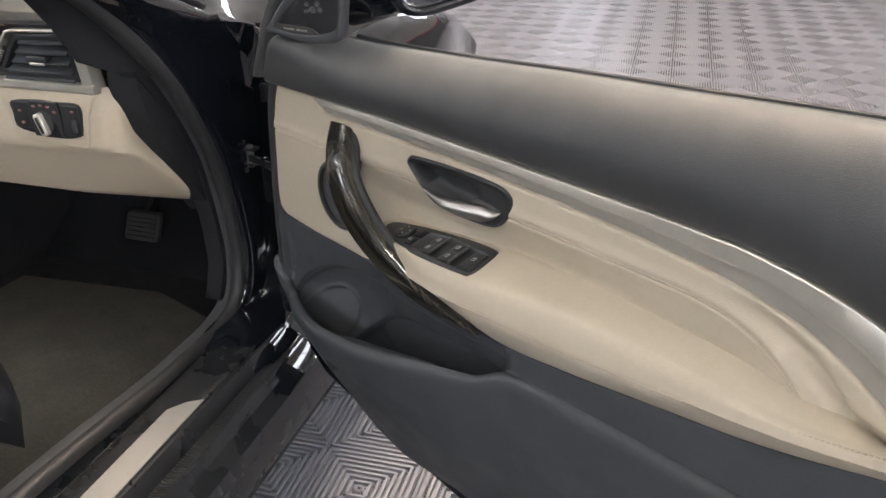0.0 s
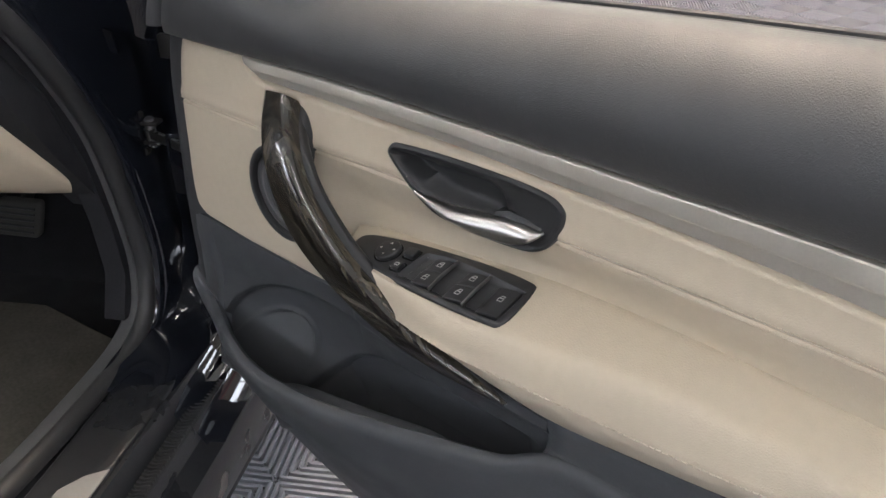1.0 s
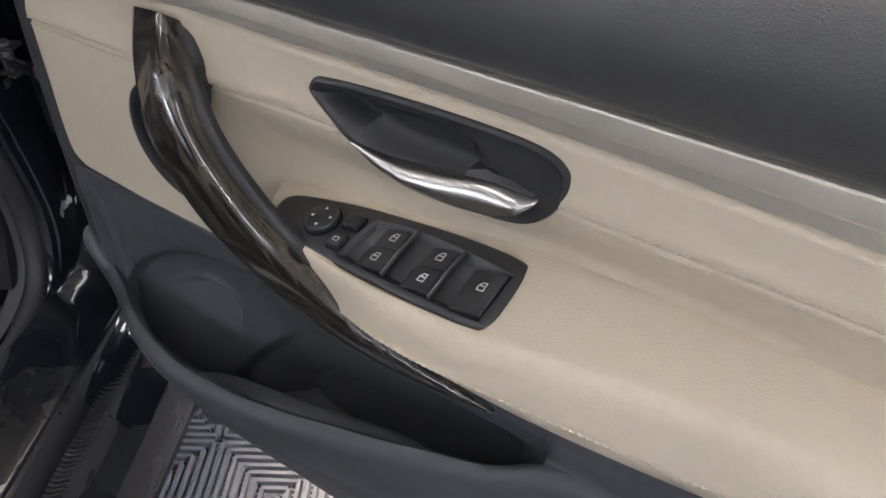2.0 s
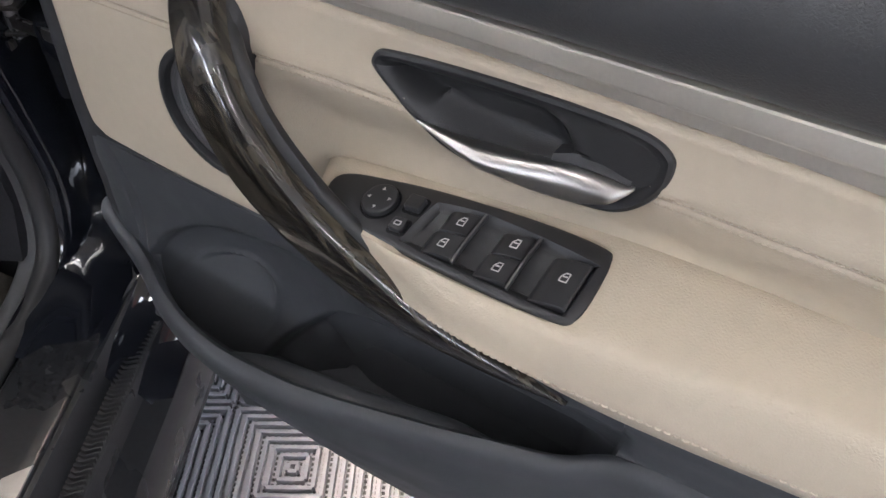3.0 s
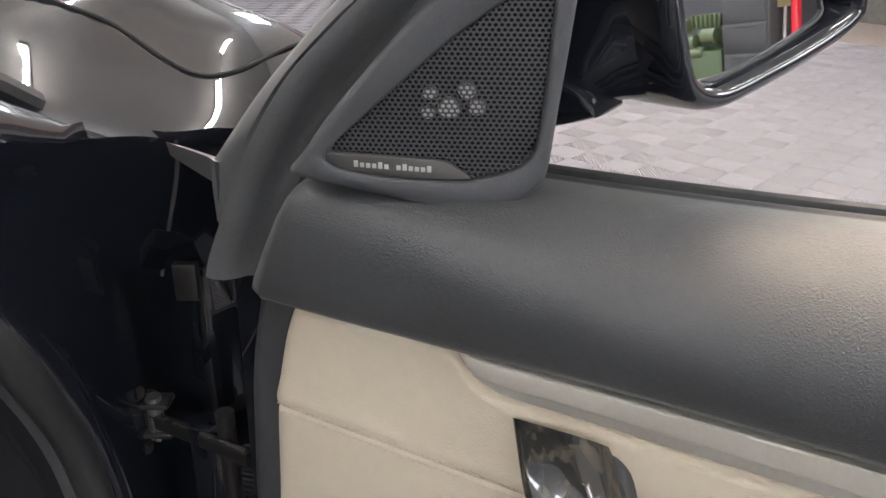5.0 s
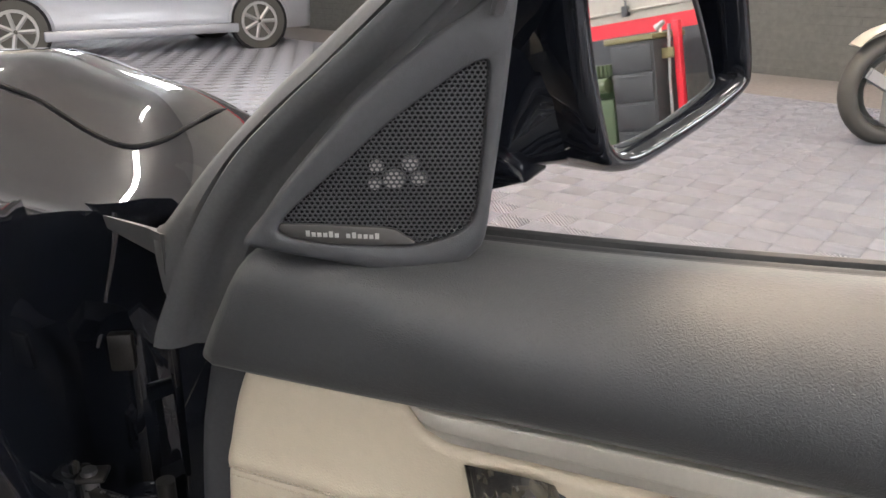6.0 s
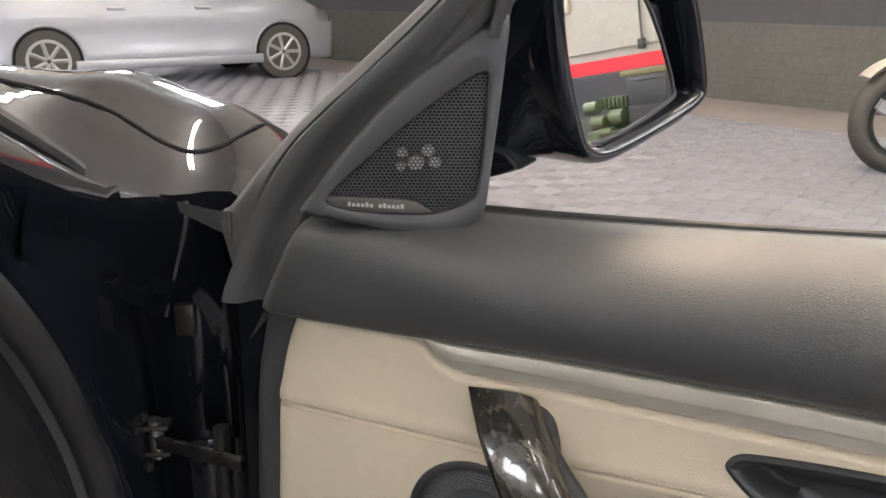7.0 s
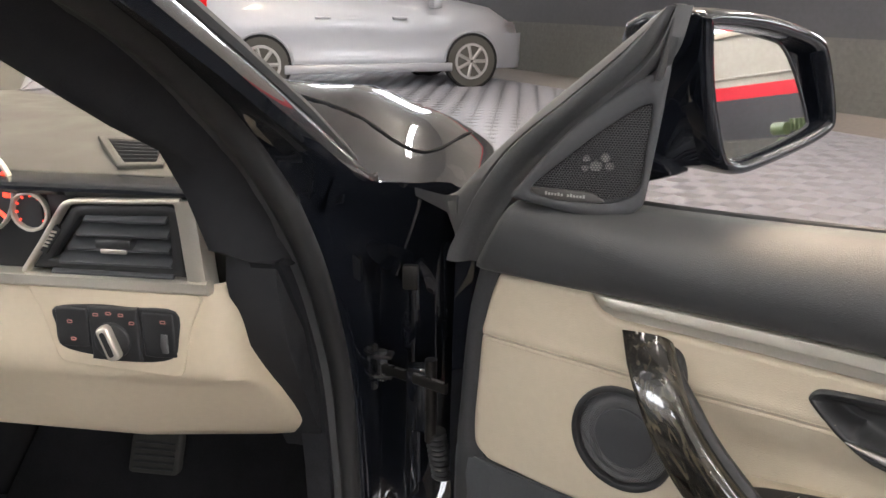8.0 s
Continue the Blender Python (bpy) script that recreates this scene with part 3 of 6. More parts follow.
# armrest
ARM_BACK = [(0.25, 0.658), (0.26, 0.663), (0.298, 0.6695), (0.349, 0.6745), (0.40, 0.680), (0.448, 0.684), (0.5, 0.686), (0.56, 0.6865), (0.64, 0.687), (0.72, 0.684), (0.79, 0.677), (0.876, 0.660), (0.97, 0.63)]
ARM_EDGE_Y = [(0.255, 0.006), (0.260, -0.008), (0.267, -0.019), (0.280, -0.027), (0.30, -0.034), (0.34, -0.0415), (0.38, -0.047), (0.42, -0.050), (0.5, -0.047), (0.6, -0.042), (0.717, -0.040), (0.87, -0.037), (0.97, -0.033)]
ARM_EDGE_Z = [(0.255, 0.650), (0.28, 0.643), (0.31, 0.636), (0.34, 0.632), (0.4, 0.6325), (0.5, 0.6365), (0.59, 0.6405), (0.717, 0.653), (0.82, 0.665), (0.864, 0.673), (0.97, 0.697)]
ARM_BOT_Z = [(0.255, 0.646), (0.30, 0.630), (0.352, 0.612), (0.403, 0.595), (0.45, 0.581), (0.486, 0.578), (0.568, 0.586), (0.642, 0.597), (0.706, 0.607), (0.765, 0.616), (0.815, 0.627), (0.862, 0.640), (0.97, 0.672)]
ARM_REAR = [(0.254, 0.008), (0.262, 0.0125), (0.275, 0.0145), (0.30, 0.0155), (0.35, 0.0165), (0.44, 0.0175), (0.5, 0.0165), (0.6, 0.0155), (0.7, 0.012), (0.8, 0.008), (0.97, 0.006)]
ARM_FLAT = [(0.254, 0.004), (0.259, -0.006), (0.264, -0.0145), (0.2755, -0.0260), (0.2945, -0.0325), (0.3416, -0.0395), (0.4137, -0.0450), (0.4485, -0.0460), (0.52, -0.038), (0.62, -0.030), (0.8, -0.024), (0.97, -0.018)]  # front of the level field round the switches


def arm_edge(x):
    """The stitched front edge: it swells outwards beside the switches."""
    k = ease(0.33, 0.39, x) * (1 - ease(0.47, 0.60, x))
    return table(x, ARM_EDGE_Y) - 0.006 * k, table(x, ARM_EDGE_Z) + 0.0076 * k


def arm_level(x, y):
    """The height of the armrest's top: it climbs beside the switches and then runs level."""
    run = x if x < 0.44 else 0.44 + 0.05 * (1 - math.exp((0.44 - x) / 0.05))
    return 0.6556 + 0.118 * (run - 0.272) + 0.245 * (y + 0.015)


secs = []
for x in [0.254, 0.2555, 0.258, 0.261, 0.265, 0.270, 0.277] + stations(0.286, 0.965, 0.010):
    zo, yb = table(x, ARM_BOT_Z), table(x, ARM_REAR)
    ye, ze = arm_edge(x)
    k = 1 - ease(0.56, 0.95, x)
    zb = lerp(table(x, ARM_BACK), arm_level(x, yb), k)
    yf = max(table(x, ARM_FLAT), ye + 0.002)
    well = 0.0042 * ease(0.335, 0.350, x) * (1 - ease(0.445, 0.455, x))  # room for the switches
    top = []
    for q in (0.0, 0.06, 0.2, 0.3, 0.5, 0.72, 0.80, 0.88, 0.96):
        y = lerp(yb, ye + 0.007, q)
        soft = lerp(zb, ze + 0.004, q) + 0.004 * ease(0.42, 0.5, x) * math.sin(math.pi * q)
        yk = lerp(yb, yf, q / 0.96)
        flat = arm_level(x, yk) - 0.0015 * (1 - ease(0.0, 0.05, q)) - well * ease(0.07, 0.19, q) * (1 - ease(0.885, 0.955, q))
        top.append((lerp(y, yk, k), lerp(soft, flat, k)))
    y9, z9 = top[-1]
    for a in (20, 40, 60, 78):  # the roll over the front
        ca, sa = math.cos(radians(a)), math.sin(radians(a))
        top.append((lerp(y9, ye + 0.0008, sa), lerp(ze + 0.002, z9, ca)))
    prof = [(0.021, zb - 0.02), (0.0205, zb - 0.004)] + top + [(ye + 0.0005, ze - 0.001), (ye - 0.0008, ze - 0.005), (lerp(ye, -0.012, 0.35), lerp(ze, zo, 0.5)), (lerp(ye, -0.012, 0.8), lerp(ze, zo, 0.88)), (-0.010, zo), (0.021, zo)]
    secs.append([V(x, y, z) for y, z in prof])
armrest = part("armrest", loft(secs), M["cream"], door, "padded cream leather armrest", 50)
edge = [V(x, arm_edge(x)[0] + 0.0028, arm_edge(x)[1] + 0.0040) for x in stations(0.372, 0.95, 0.006)]
stitches(edge, 0.0032, 0.0014, V(0, -0.7, 0.7).normalized(), armrest)
stitches([p + V(0, -0.0034, -0.0090) for p in edge], 0.0032, 0.0014, V(0, -1, 0.1).normalized(), armrest)

# lower card with the map pocket: a lip in front of a hollow
POCKET = [(-0.03, 0.0), (0.012, 0.0), (0.028, 0.8), (0.05, 1.0), (0.36, 1.0), (0.44, 0.9), (0.473, 0.65), (0.487, 0.0), (1.06, 0.0)]
LIP_Y = [(-0.034, -0.002), (-0.01, -0.006), (0.03, -0.020), (0.063, -0.036), (0.10, -0.051), (0.139, -0.061), (0.184, -0.066), (0.231, -0.066), (0.28, -0.061), (0.326, -0.054), (0.367, -0.048), (0.405, -0.040), (0.446, -0.031), (0.485, -0.022), (0.52, -0.018), (1.06, -0.012)]
LIP_Z = [(-0.034, 0.50), (-0.01, 0.475), (0.03, 0.470), (0.063, 0.4775), (0.10, 0.481), (0.139, 0.4815), (0.184, 0.485), (0.231, 0.491), (0.28, 0.497), (0.326, 0.505), (0.367, 0.513), (0.405, 0.519), (0.446, 0.525), (0.485, 0.545), (0.52, 0.55), (1.06, 0.56)]
LOW_Z = [(-0.034, 0.42), (0.0, 0.36), (0.06, 0.312), (0.12, 0.288), (0.3, 0.25), (1.06, 0.215)]


def card_top(x):
    return 0.583 if x < 0.45 else table(x, ARM_BOT_Z) + 0.001


secs = []
for x in stations(-0.034, 1.06, 0.012):
    k, ly, lz, wz, zt = table(x, POCKET), table(x, LIP_Y), table(x, LIP_Z), table(x, LOW_Z), card_top(x)
    y0 = -0.0005 if x < 0.25 else lerp(-0.0005, -0.0135, ease(0.22, 0.33, x))
    y0 += 0.010 * (1 - ease(-0.034, -0.014, x))
    lz = min(lz, zt - 0.012)
    in_y = lerp(lerp(y0, ly, 0.5), ly + 0.012, k)
    bot = lerp(lz, 0.405, k)
    bk = lerp(lerp(y0, ly, 0.3), 0.031, k)
    prof = [(0.030, zt), (y0, zt), (y0 - 0.001, zt - 0.004), (lerp(y0 - 0.002, bk, 0.25), lerp(zt, lz, 0.22)), (lerp(y0, bk, 0.7), lerp(zt, lz, 0.42)), (bk, lerp(zt, lz, 0.62)), (bk, lerp(lerp(zt, lz, 0.8), bot + 0.05, k)),
            (lerp(bk, in_y, 0.15), lerp(lerp(zt, lz, 0.85), bot + 0.012, k)), (lerp(bk, in_y, 0.5), lerp(lerp(zt, lz, 0.9), bot, k)), (lerp(bk, in_y, 0.9), lerp(lerp(zt, lz, 0.93), bot + 0.012, k)), (in_y, lerp(lerp(zt, lz, 0.96), lz - 0.015, k)),
            (ly + 0.009, lz - 0.002), (ly + 0.005, lz + 0.001), (ly, lz - 0.001), (ly - 0.004, lz - 0.007), (ly - 0.005, lz - 0.018), (ly + 0.005, lerp(lz, wz, 0.22)), (ly + 0.024, lerp(lz, wz, 0.43)), (ly + 0.044, lerp(lz, wz, 0.62)), (ly + 0.065, lerp(lz, wz, 0.82)), (ly + 0.085, wz), (0.034, wz)]
    secs.append([V(x, min(y, 0.034), z) for y, z in prof])
part("lower_card", loft(secs), M["hard_black"], door, "black plastic lower door card with map pocket", 55)

# moulded back of the pocket: a creased edge above, a dished bottle seat, and a second hollow beside it
CREASE = [(0.0, 0.43), (0.017, 0.455), (0.038, 0.486), (0.07, 0.511), (0.112, 0.534), (0.15, 0.5485), (0.19, 0.555), (0.233, 0.5565), (0.3, 0.56), (0.5, 0.566)]
HOLLOW = [(0.10, 0.33), (0.153, 0.408), (0.176, 0.441), (0.205, 0.472), (0.239, 0.500), (0.276, 0.517), (0.315, 0.524), (0.40, 0.531), (0.5, 0.535)]


def pocket_back(x, z):
    zt = card_top(x)
    y0 = -0.002 if x < 0.25 else lerp(-0.002, -0.015, ease(0.22, 0.33, x))
    y = lerp(y0, 0.006, ease(zt - 0.004, zt - 0.085, z))
    zc = table(x, CREASE)
    y += 0.013 * ease(zc + 0.001, zc - 0.006, z) * (1 - 0.75 * ease(0.17, 0.27, x))
    u, v = x - 0.092, z - 0.433
    r = math.hypot((0.743 * u + 0.669 * v) / 0.092, (0.743 * v - 0.669 * u) / 0.043)
    out = ease(0.495, 0.395, z) * (1 - 0.8 * ease(0.19, 0.24, x))
    y -= 0.030 * out + 0.004 * ease(0.53, 0.49, z) * (1 - ease(0.19, 0.24, x))
    y = lerp(y, -0.008 + 0.45 * v, ease(1.02, 0.92, r)) - 0.0025 * math.exp(-((r - 1.02) / 0.05) ** 2)
    zh = table(x, HOLLOW)
    y += 0.014 * ease(zh + 0.003, zh - 0.013, z) * ease(0.475, 0.44, x)
    return min(y, 0.0325)


secs = []
for x in stations(0.012, 0.484, 0.0026):
    zs = stations(card_top(x) - 0.0015, 0.400, 0.0035) if card_top(x) < 0.4 else [lerp(card_top(x) - 0.0015, 0.400, i / 84) for i in range(85)]
    secs.append([V(x, pocket_back(x, z), z) for z in zs] + [V(x, 0.0335, 0.400), V(x, 0.0335, card_top(x) - 0.0015)])
part("pocket_back", loft(secs), M["hard_black"], door, "black moulded pocket back with a dished bottle seat", 50)
part("pocket_ledge", sweep(spline([(0.172, -0.047, 0.432), (0.2147, -0.045, 0.452), (0.30, -0.041, 0.470), (0.365, -0.034, 0.482), (0.40, -0.024, 0.480), (0.425, -0.008, 0.472)], 5), rounded(0.020, 0.05, 0.008, 5), V(0, 1, 0), lambda s: 1 - 0.6 * ease(0.6, 1, s)), M["hard_black"], door)

# metal shell behind the trim
shell = spline([(-0.060, 0.79), (-0.062, 0.70), (-0.064, 0.55), (-0.055, 0.42), (-0.03, 0.33), (0.02, 0.285)], 5) + [V(0.3, 0.235), V(0.6, 0.205), V(1.07, 0.20), V(1.08, 0.885), V(0.4, 0.852), V(0.0, 0.838)]
part("door_shell", plate([tuple(p) for p in shell], 0.089, 0.02, lambda u, v, w: V(u, 0.037 + w, v)), M["paint"], door, "black painted outer door shell")

# belt seals along the open window
for nm, y, w, dz, m in (("inner_belt_seal", 0.0515, 0.005, -0.006, "rubber"), ("outer_belt_seal", 0.0645, 0.006, -0.0085, "rubber"), ("belt_moulding", 0.077, 0.005, -0.0075, "rubber")):
    path = [V(x, y, table(x, BELT) + dz - 0.004) for x in stations(0.115, 1.06, 0.03)]
    part(nm, sweep(path, rounded(w * 1.5, 0.014, 0.003, 2), V(0, 1, 0)), M[m], door)


# speaker in the insert
def on_panel(u, v, w):
    return V(u, 0.002 - w, v)


spk = part("speaker", rim([(SPK[0] + SPK_R * math.cos(a), SPK[1] + SPK_R * math.sin(a)) for a in [2 * math.pi * i / 48 for i in range(48)]], 0.0065, 0.006, 0.002, on_panel), M["trim_black"], door, "round black door speaker with perforated grille")
part("grille", perforated(lambda x, z: 0.0275 < math.hypot(x - SPK[0], z - SPK[1]) < SPK_R - 0.0055, SPK[0] - 0.05, SPK[0] + 0.05, SPK[1] - 0.05, SPK[1] + 0.05, 0.0021, 0.00075,
     lambda x, z, w: V(x, 0.003 - 0.0022 * math.cos(min(1, math.hypot(x - SPK[0], z - SPK[1]) / 0.047) * math.pi / 2) - w + 0.0006 * math.sin(math.hypot(x - SPK[0], z - SPK[1]) * 700), z)), M["speaker_grille"], spk, "perforated dark grille")
part("cone", plate([(SPK[0] + 0.0285 * math.cos(a), SPK[1] + 0.0285 * math.sin(a)) for a in [2 * math.pi * i / 32 for i in range(32)]], 0.003, 0.0012, lambda u, v, w: V(u, 0.0035 - w, v)), M["sail"], spk, "smooth dark speaker centre")
part("backing", plate([(SPK[0] + 0.047 * math.cos(a), SPK[1] + 0.047 * math.sin(a)) for a in [2 * math.pi * i / 32 for i in range(32)]], 0.002, 0.0005, lambda u, v, w: V(u, 0.0075 - w, v)), M["void"], spk)

# grip: a lacquered wooden front on a dark satin core
GRIP_L = spline([(0.1505, -0.003, 0.7655), (0.168, -0.024, 0.743), (0.188, -0.040, 0.719), (0.2105, -0.049, 0.690), (0.241, -0.052, 0.657), (0.286, -0.050, 0.627), (0.339, -0.045, 0.603), (0.393, -0.036, 0.588), (0.449, -0.026, 0.581)], 6)
GRIP_R = spline([(0.197, -0.006, 0.7695), (0.210, -0.021, 0.753), (0.2235, -0.032, 0.735), (0.241, -0.040, 0.714), (0.266, -0.044, 0.689), (0.301, -0.045, 0.660), (0.352, -0.044, 0.632), (0.403, -0.036, 0.606), (0.4515, -0.026, 0.5835)], 6)
front = [(0.0, -0.006), (0.0, -0.0012), (0.012, 0.0002), (0.04, 0.0012), (0.12, 0.0022), (0.30, 0.0037), (0.5, 0.0049), (0.68, 0.0056), (0.80, 0.0053), (0.88, 0.0038), (0.94, 0.0010), (0.975, -0.0034), (0.985, -0.0075), (0.9, -0.0085), (0.1, -0.008)]


def grip_sections(profile, flare=0.0):
    n = len(GRIP_L)
    ups = []
    for i, (p, q) in enumerate(zip(GRIP_L, GRIP_R)):
        c = [(GRIP_L[k] + GRIP_R[k]) / 2 for k in (max(i - 2, 0), min(i + 2, n - 1))]
        u = (c[1] - c[0]).normalized().cross(q - p).normalized()
        ups.append(u if u.y < 0 else -u)
    secs = []
    for i, (p, q) in enumerate(zip(GRIP_L, GRIP_R)):
        u = sum((ups[min(max(i + d, 0), n - 1)] for d in range(-6, 7)), V(0, 0, 0)).normalized()
        k = min(1, (q - p).length / 0.03)
        f = flare * ease(0.10, 0.32, i / n) * (1 - ease(0.62, 0.86, i / n))
        secs.append([p + (q - p) * (s + f * max(0.0, s - 0.9) * 10) + u * (h * k) for s, h in profile])
    return secs


grip = part("grip", loft(grip_sections(front)), M["wood"], door, "dark lacquered wood pull handle", 50)
core = [(0.15, -0.004), (0.90, -0.0075), (0.97, -0.0078), (1.01, -0.0100), (1.015, -0.0145), (0.96, -0.0195), (0.65, -0.021), (0.25, -0.014)]
part("grip_core", loft(grip_sections(core, 0.11)), M["trim_black"], grip, "dark grey satin back of the handle", 50)
part("grip_foot", plate(spline([(0.158, 0.760), (0.178, 0.7665), (0.197, 0.7665), (0.2070, 0.757), (0.2120, 0.742), (0.2130, 0.727), (0.210, 0.713), (0.203, 0.706), (0.18, 0.715), (0.162, 0.738)], 6, True), 0.024, 0.012, lambda u, v, w: V(u, 0.004 - w * (0.15 + 0.85 * ease(0.772, 0.738, v)), v)), M["trim_black"], grip)

# inner release handle
release = part("release_bezel", rim(HB2, 0.006, 0.0145, 0.003, lambda u, v, w: V(u, 0.010 - w, v)), M["trim_black"], door, "black recessed bezel round the inner door release")
inner = [Vector(p) for p in inset(HB2, 0.0045)]
spine = [V(lerp(0.345, 0.455, i / 20), lerp(0.738, 0.742, i / 20)) for i in range(21)]


def dish_depth(x, z, d):
    """A deep scoop behind the lever with a steep end wall, and a flat field beside it; d: the way in from the edge."""
    scoop = 1 - ease(0.410, 0.430, x + 0.45 * (z - 0.745))
    under = ease(0.728, 0.716, z) * (1 - ease(0.452, 0.462, x))
    return -0.0043 + 0.0009 * ease(0.0, 0.003, d) + 0.0200 * ease(0.0, 0.018, d) * max(scoop, 0.4 * under)


rings = []
for k in [0.0, 0.06, 0.13, 0.2, 0.28, 0.37, 0.47, 0.58, 0.7, 0.82, 0.93, 1.0]:
    ring = []
    for p in inner:
        c = min(spine, key=lambda q: (q - p).length)
        q = p.lerp(c, k)
        ring.append(V(q.x, dish_depth(q.x, q.y, (q - p).length), q.y))
    rings.append(ring)
bm = loft(rings, True, False)
bmesh.ops.remove_doubles(bm, verts=bm.verts, dist=0.0002)
part("dish", bm, M["trim_black"], release, "", 50)
LEV_T = [(0.336, 0.7262), (0.349, 0.7252), (0.363, 0.7252), (0.379, 0.7262), (0.394, 0.7282), (0.409, 0.7308), (0.422, 0.7335), (0.434, 0.7352), (0.442, 0.7355), (0.453, 0.7352), (0.462, 0.7345)]
LEV_B = [(0.336, 0.7245), (0.341, 0.7232), (0.354, 0.7205), (0.368, 0.7178), (0.383, 0.7160), (0.411, 0.7150), (0.434, 0.7172), (0.451, 0.7235), (0.458, 0.7285), (0.462, 0.7325)]
LEV_Y = [(0.336, -0.0035), (0.36, -0.0050), (0.39, -0.0055), (0.43, -0.0055), (0.455, -0.0050), (0.462, -0.0040)]
secs = []
for x in stations(0.336, 0.462, 0.003):
    zt, zb, y0 = table(x, LEV_T), table(x, LEV_B), table(x, LEV_Y)
    k = min(1.0, (zt - zb) / 0.010)
    secs.append([V(x, y0 + y * k, lerp(zb, zt, q)) for y, q in ((0.005, 0.1), (-0.001, 0.0), (-0.0055, 0.03), (-0.0078, 0.14), (-0.0088, 0.34), (-0.0080, 0.6), (-0.0058, 0.83), (-0.0030, 0.96), (0.0005, 1.0), (0.005, 0.9))])
lever = part("lever", loft(secs), M["lever"], release, "polished metal release lever", 60)
part("lever_root", loft([[V(x, y, z) for y, z in ((0.006, zb), (-0.004, zb + 0.001), (-0.0055, lerp(zb, zt, 0.5)), (-0.003, zt), (0.006, zt))] for x, zb, zt in ((0.418, 0.731, 0.736), (0.430, 0.7315, 0.7405), (0.445, 0.732, 0.7405), (0.460, 0.733, 0.737))]), M["trim_black"], release, "", 50)


# switch panel on the armrest
def on_arm(u, v, w):
    return V(u, v - 0.22 * w, 0.6512 + 0.118 * (u - 0.272) + 0.245 * (v + 0.015) + w * 0.97)


SW = [tuple(p) for p in spline([(0.2683, -0.0082), (0.2755, 0.0025), (0.310, 0.0078), (0.347, 0.0103), (0.4068, 0.0104), (0.446, 0.0072), (0.4555, 0.0010), (0.4581, -0.0209), (0.4568, -0.0385), (0.4485, -0.0430), (0.4137, -0.0426), (0.3416, -0.0359), (0.2945, -0.0286), (0.2755, -0.0213)], 4, True)]
WELL = [tuple(p) for p in spline([(0.350, 0.0012), (0.377, 0.0030), (0.4155, -0.0005), (0.4480, -0.0055), (0.4507, -0.0085), (0.4497, -0.0365), (0.4465, -0.0393), (0.4145, -0.0375), (0.377, -0.0343), (0.344, -0.0308), (0.3405, -0.027), (0.3445, -0.003)], 3, True)]
TOP = 0.0058
bm = bmesh.new()
loft([[on_arm(p[0], p[1], w) for p in o] for o, w in ((SW, -0.003), (SW, TOP - 0.0028), (inset(SW, 0.0009), TOP - 0.0009), (inset(SW, 0.0026), TOP))], True, False, bm)
ring_out = [v for v in bm.verts][-len(SW):]
ring_in = [bm.verts.new(on_arm(p[0], p[1], TOP)) for p in inset(WELL, -0.0006)]
es = []
for ring in (ring_out, ring_in):
    for i, v in enumerate(ring):
        w = ring[(i + 1) % len(ring)]
        es.append(bm.edges.get((v, w)) or bm.edges.new((v, w)))
bmesh.ops.triangle_fill(bm, use_beauty=True, edges=es, normal=(0, -0.22, 0.97))
lip = [ring_in]
for d, w in ((0.0, TOP - 0.0006), (0.0012, TOP - 0.0028), (0.004, TOP - 0.0042)):
    lip.append([bm.verts.new(on_arm(p[0], p[1], w)) for p in inset(WELL, d)])
for a, b in zip(lip, lip[1:]):
    for i in range(len(a)):
        j = (i + 1) % len(a)
        bm.faces.new((a[i], a[j], b[j], b[i]))
bm.faces.new(lip[-1])
panel = part("switch_panel", bm, M["switch"], door, "matt black window switch panel", 40)


def rocker(x0, x1, y0, y1, name="window_switch"):
    """A paddle switch: it rises out of its scoop towards the right and ends in a short lip."""
    secs = []
    for q, h in ((0.0, -0.0036), (0.06, -0.0020), (0.16, -0.0006), (0.35, 0.0003), (0.6, 0.0009), (0.85, 0.0009), (0.96, 0.0005), (1.0, -0.0004)):
        x = lerp(x0, x1, q)
        skew = 0.0012 * (q - 0.5)
        secs.append([on_arm(x, y + skew, TOP + hh) for y, hh in ((y0, -0.0042), (y0, h - 0.0008), (y0 + 0.0006, h), (y1 - 0.0006, h), (y1, h - 0.0008), (y1, -0.0042))])
    return part(name, loft(secs), M["switch"], panel, "black paddle switch with white icon", 30)


def icon(sw, x, y, s=1.0):
    """A small window pictogram printed on a switch."""
    bm = bmesh.new()
    pl = lambda u, v, w: on_arm(x + u * s, y + v * s, TOP + 0.00095 + w)
    rim([(-0.0021, -0.0026), (0.0021, -0.0026), (0.0021, 0.0026), (-0.0004, 0.0026), (-0.0021, 0.0004)], 0.00055, 0.0002, 0.00005, pl, bm)
    plate([(-0.0013, 0.0), (0.0013, 0.0), (0.0013, 0.0007), (-0.0011, 0.0007)], 0.0002, 0.00005, pl, bm)
    part("icon", bm, M["icon"], sw, "white printed window icon")


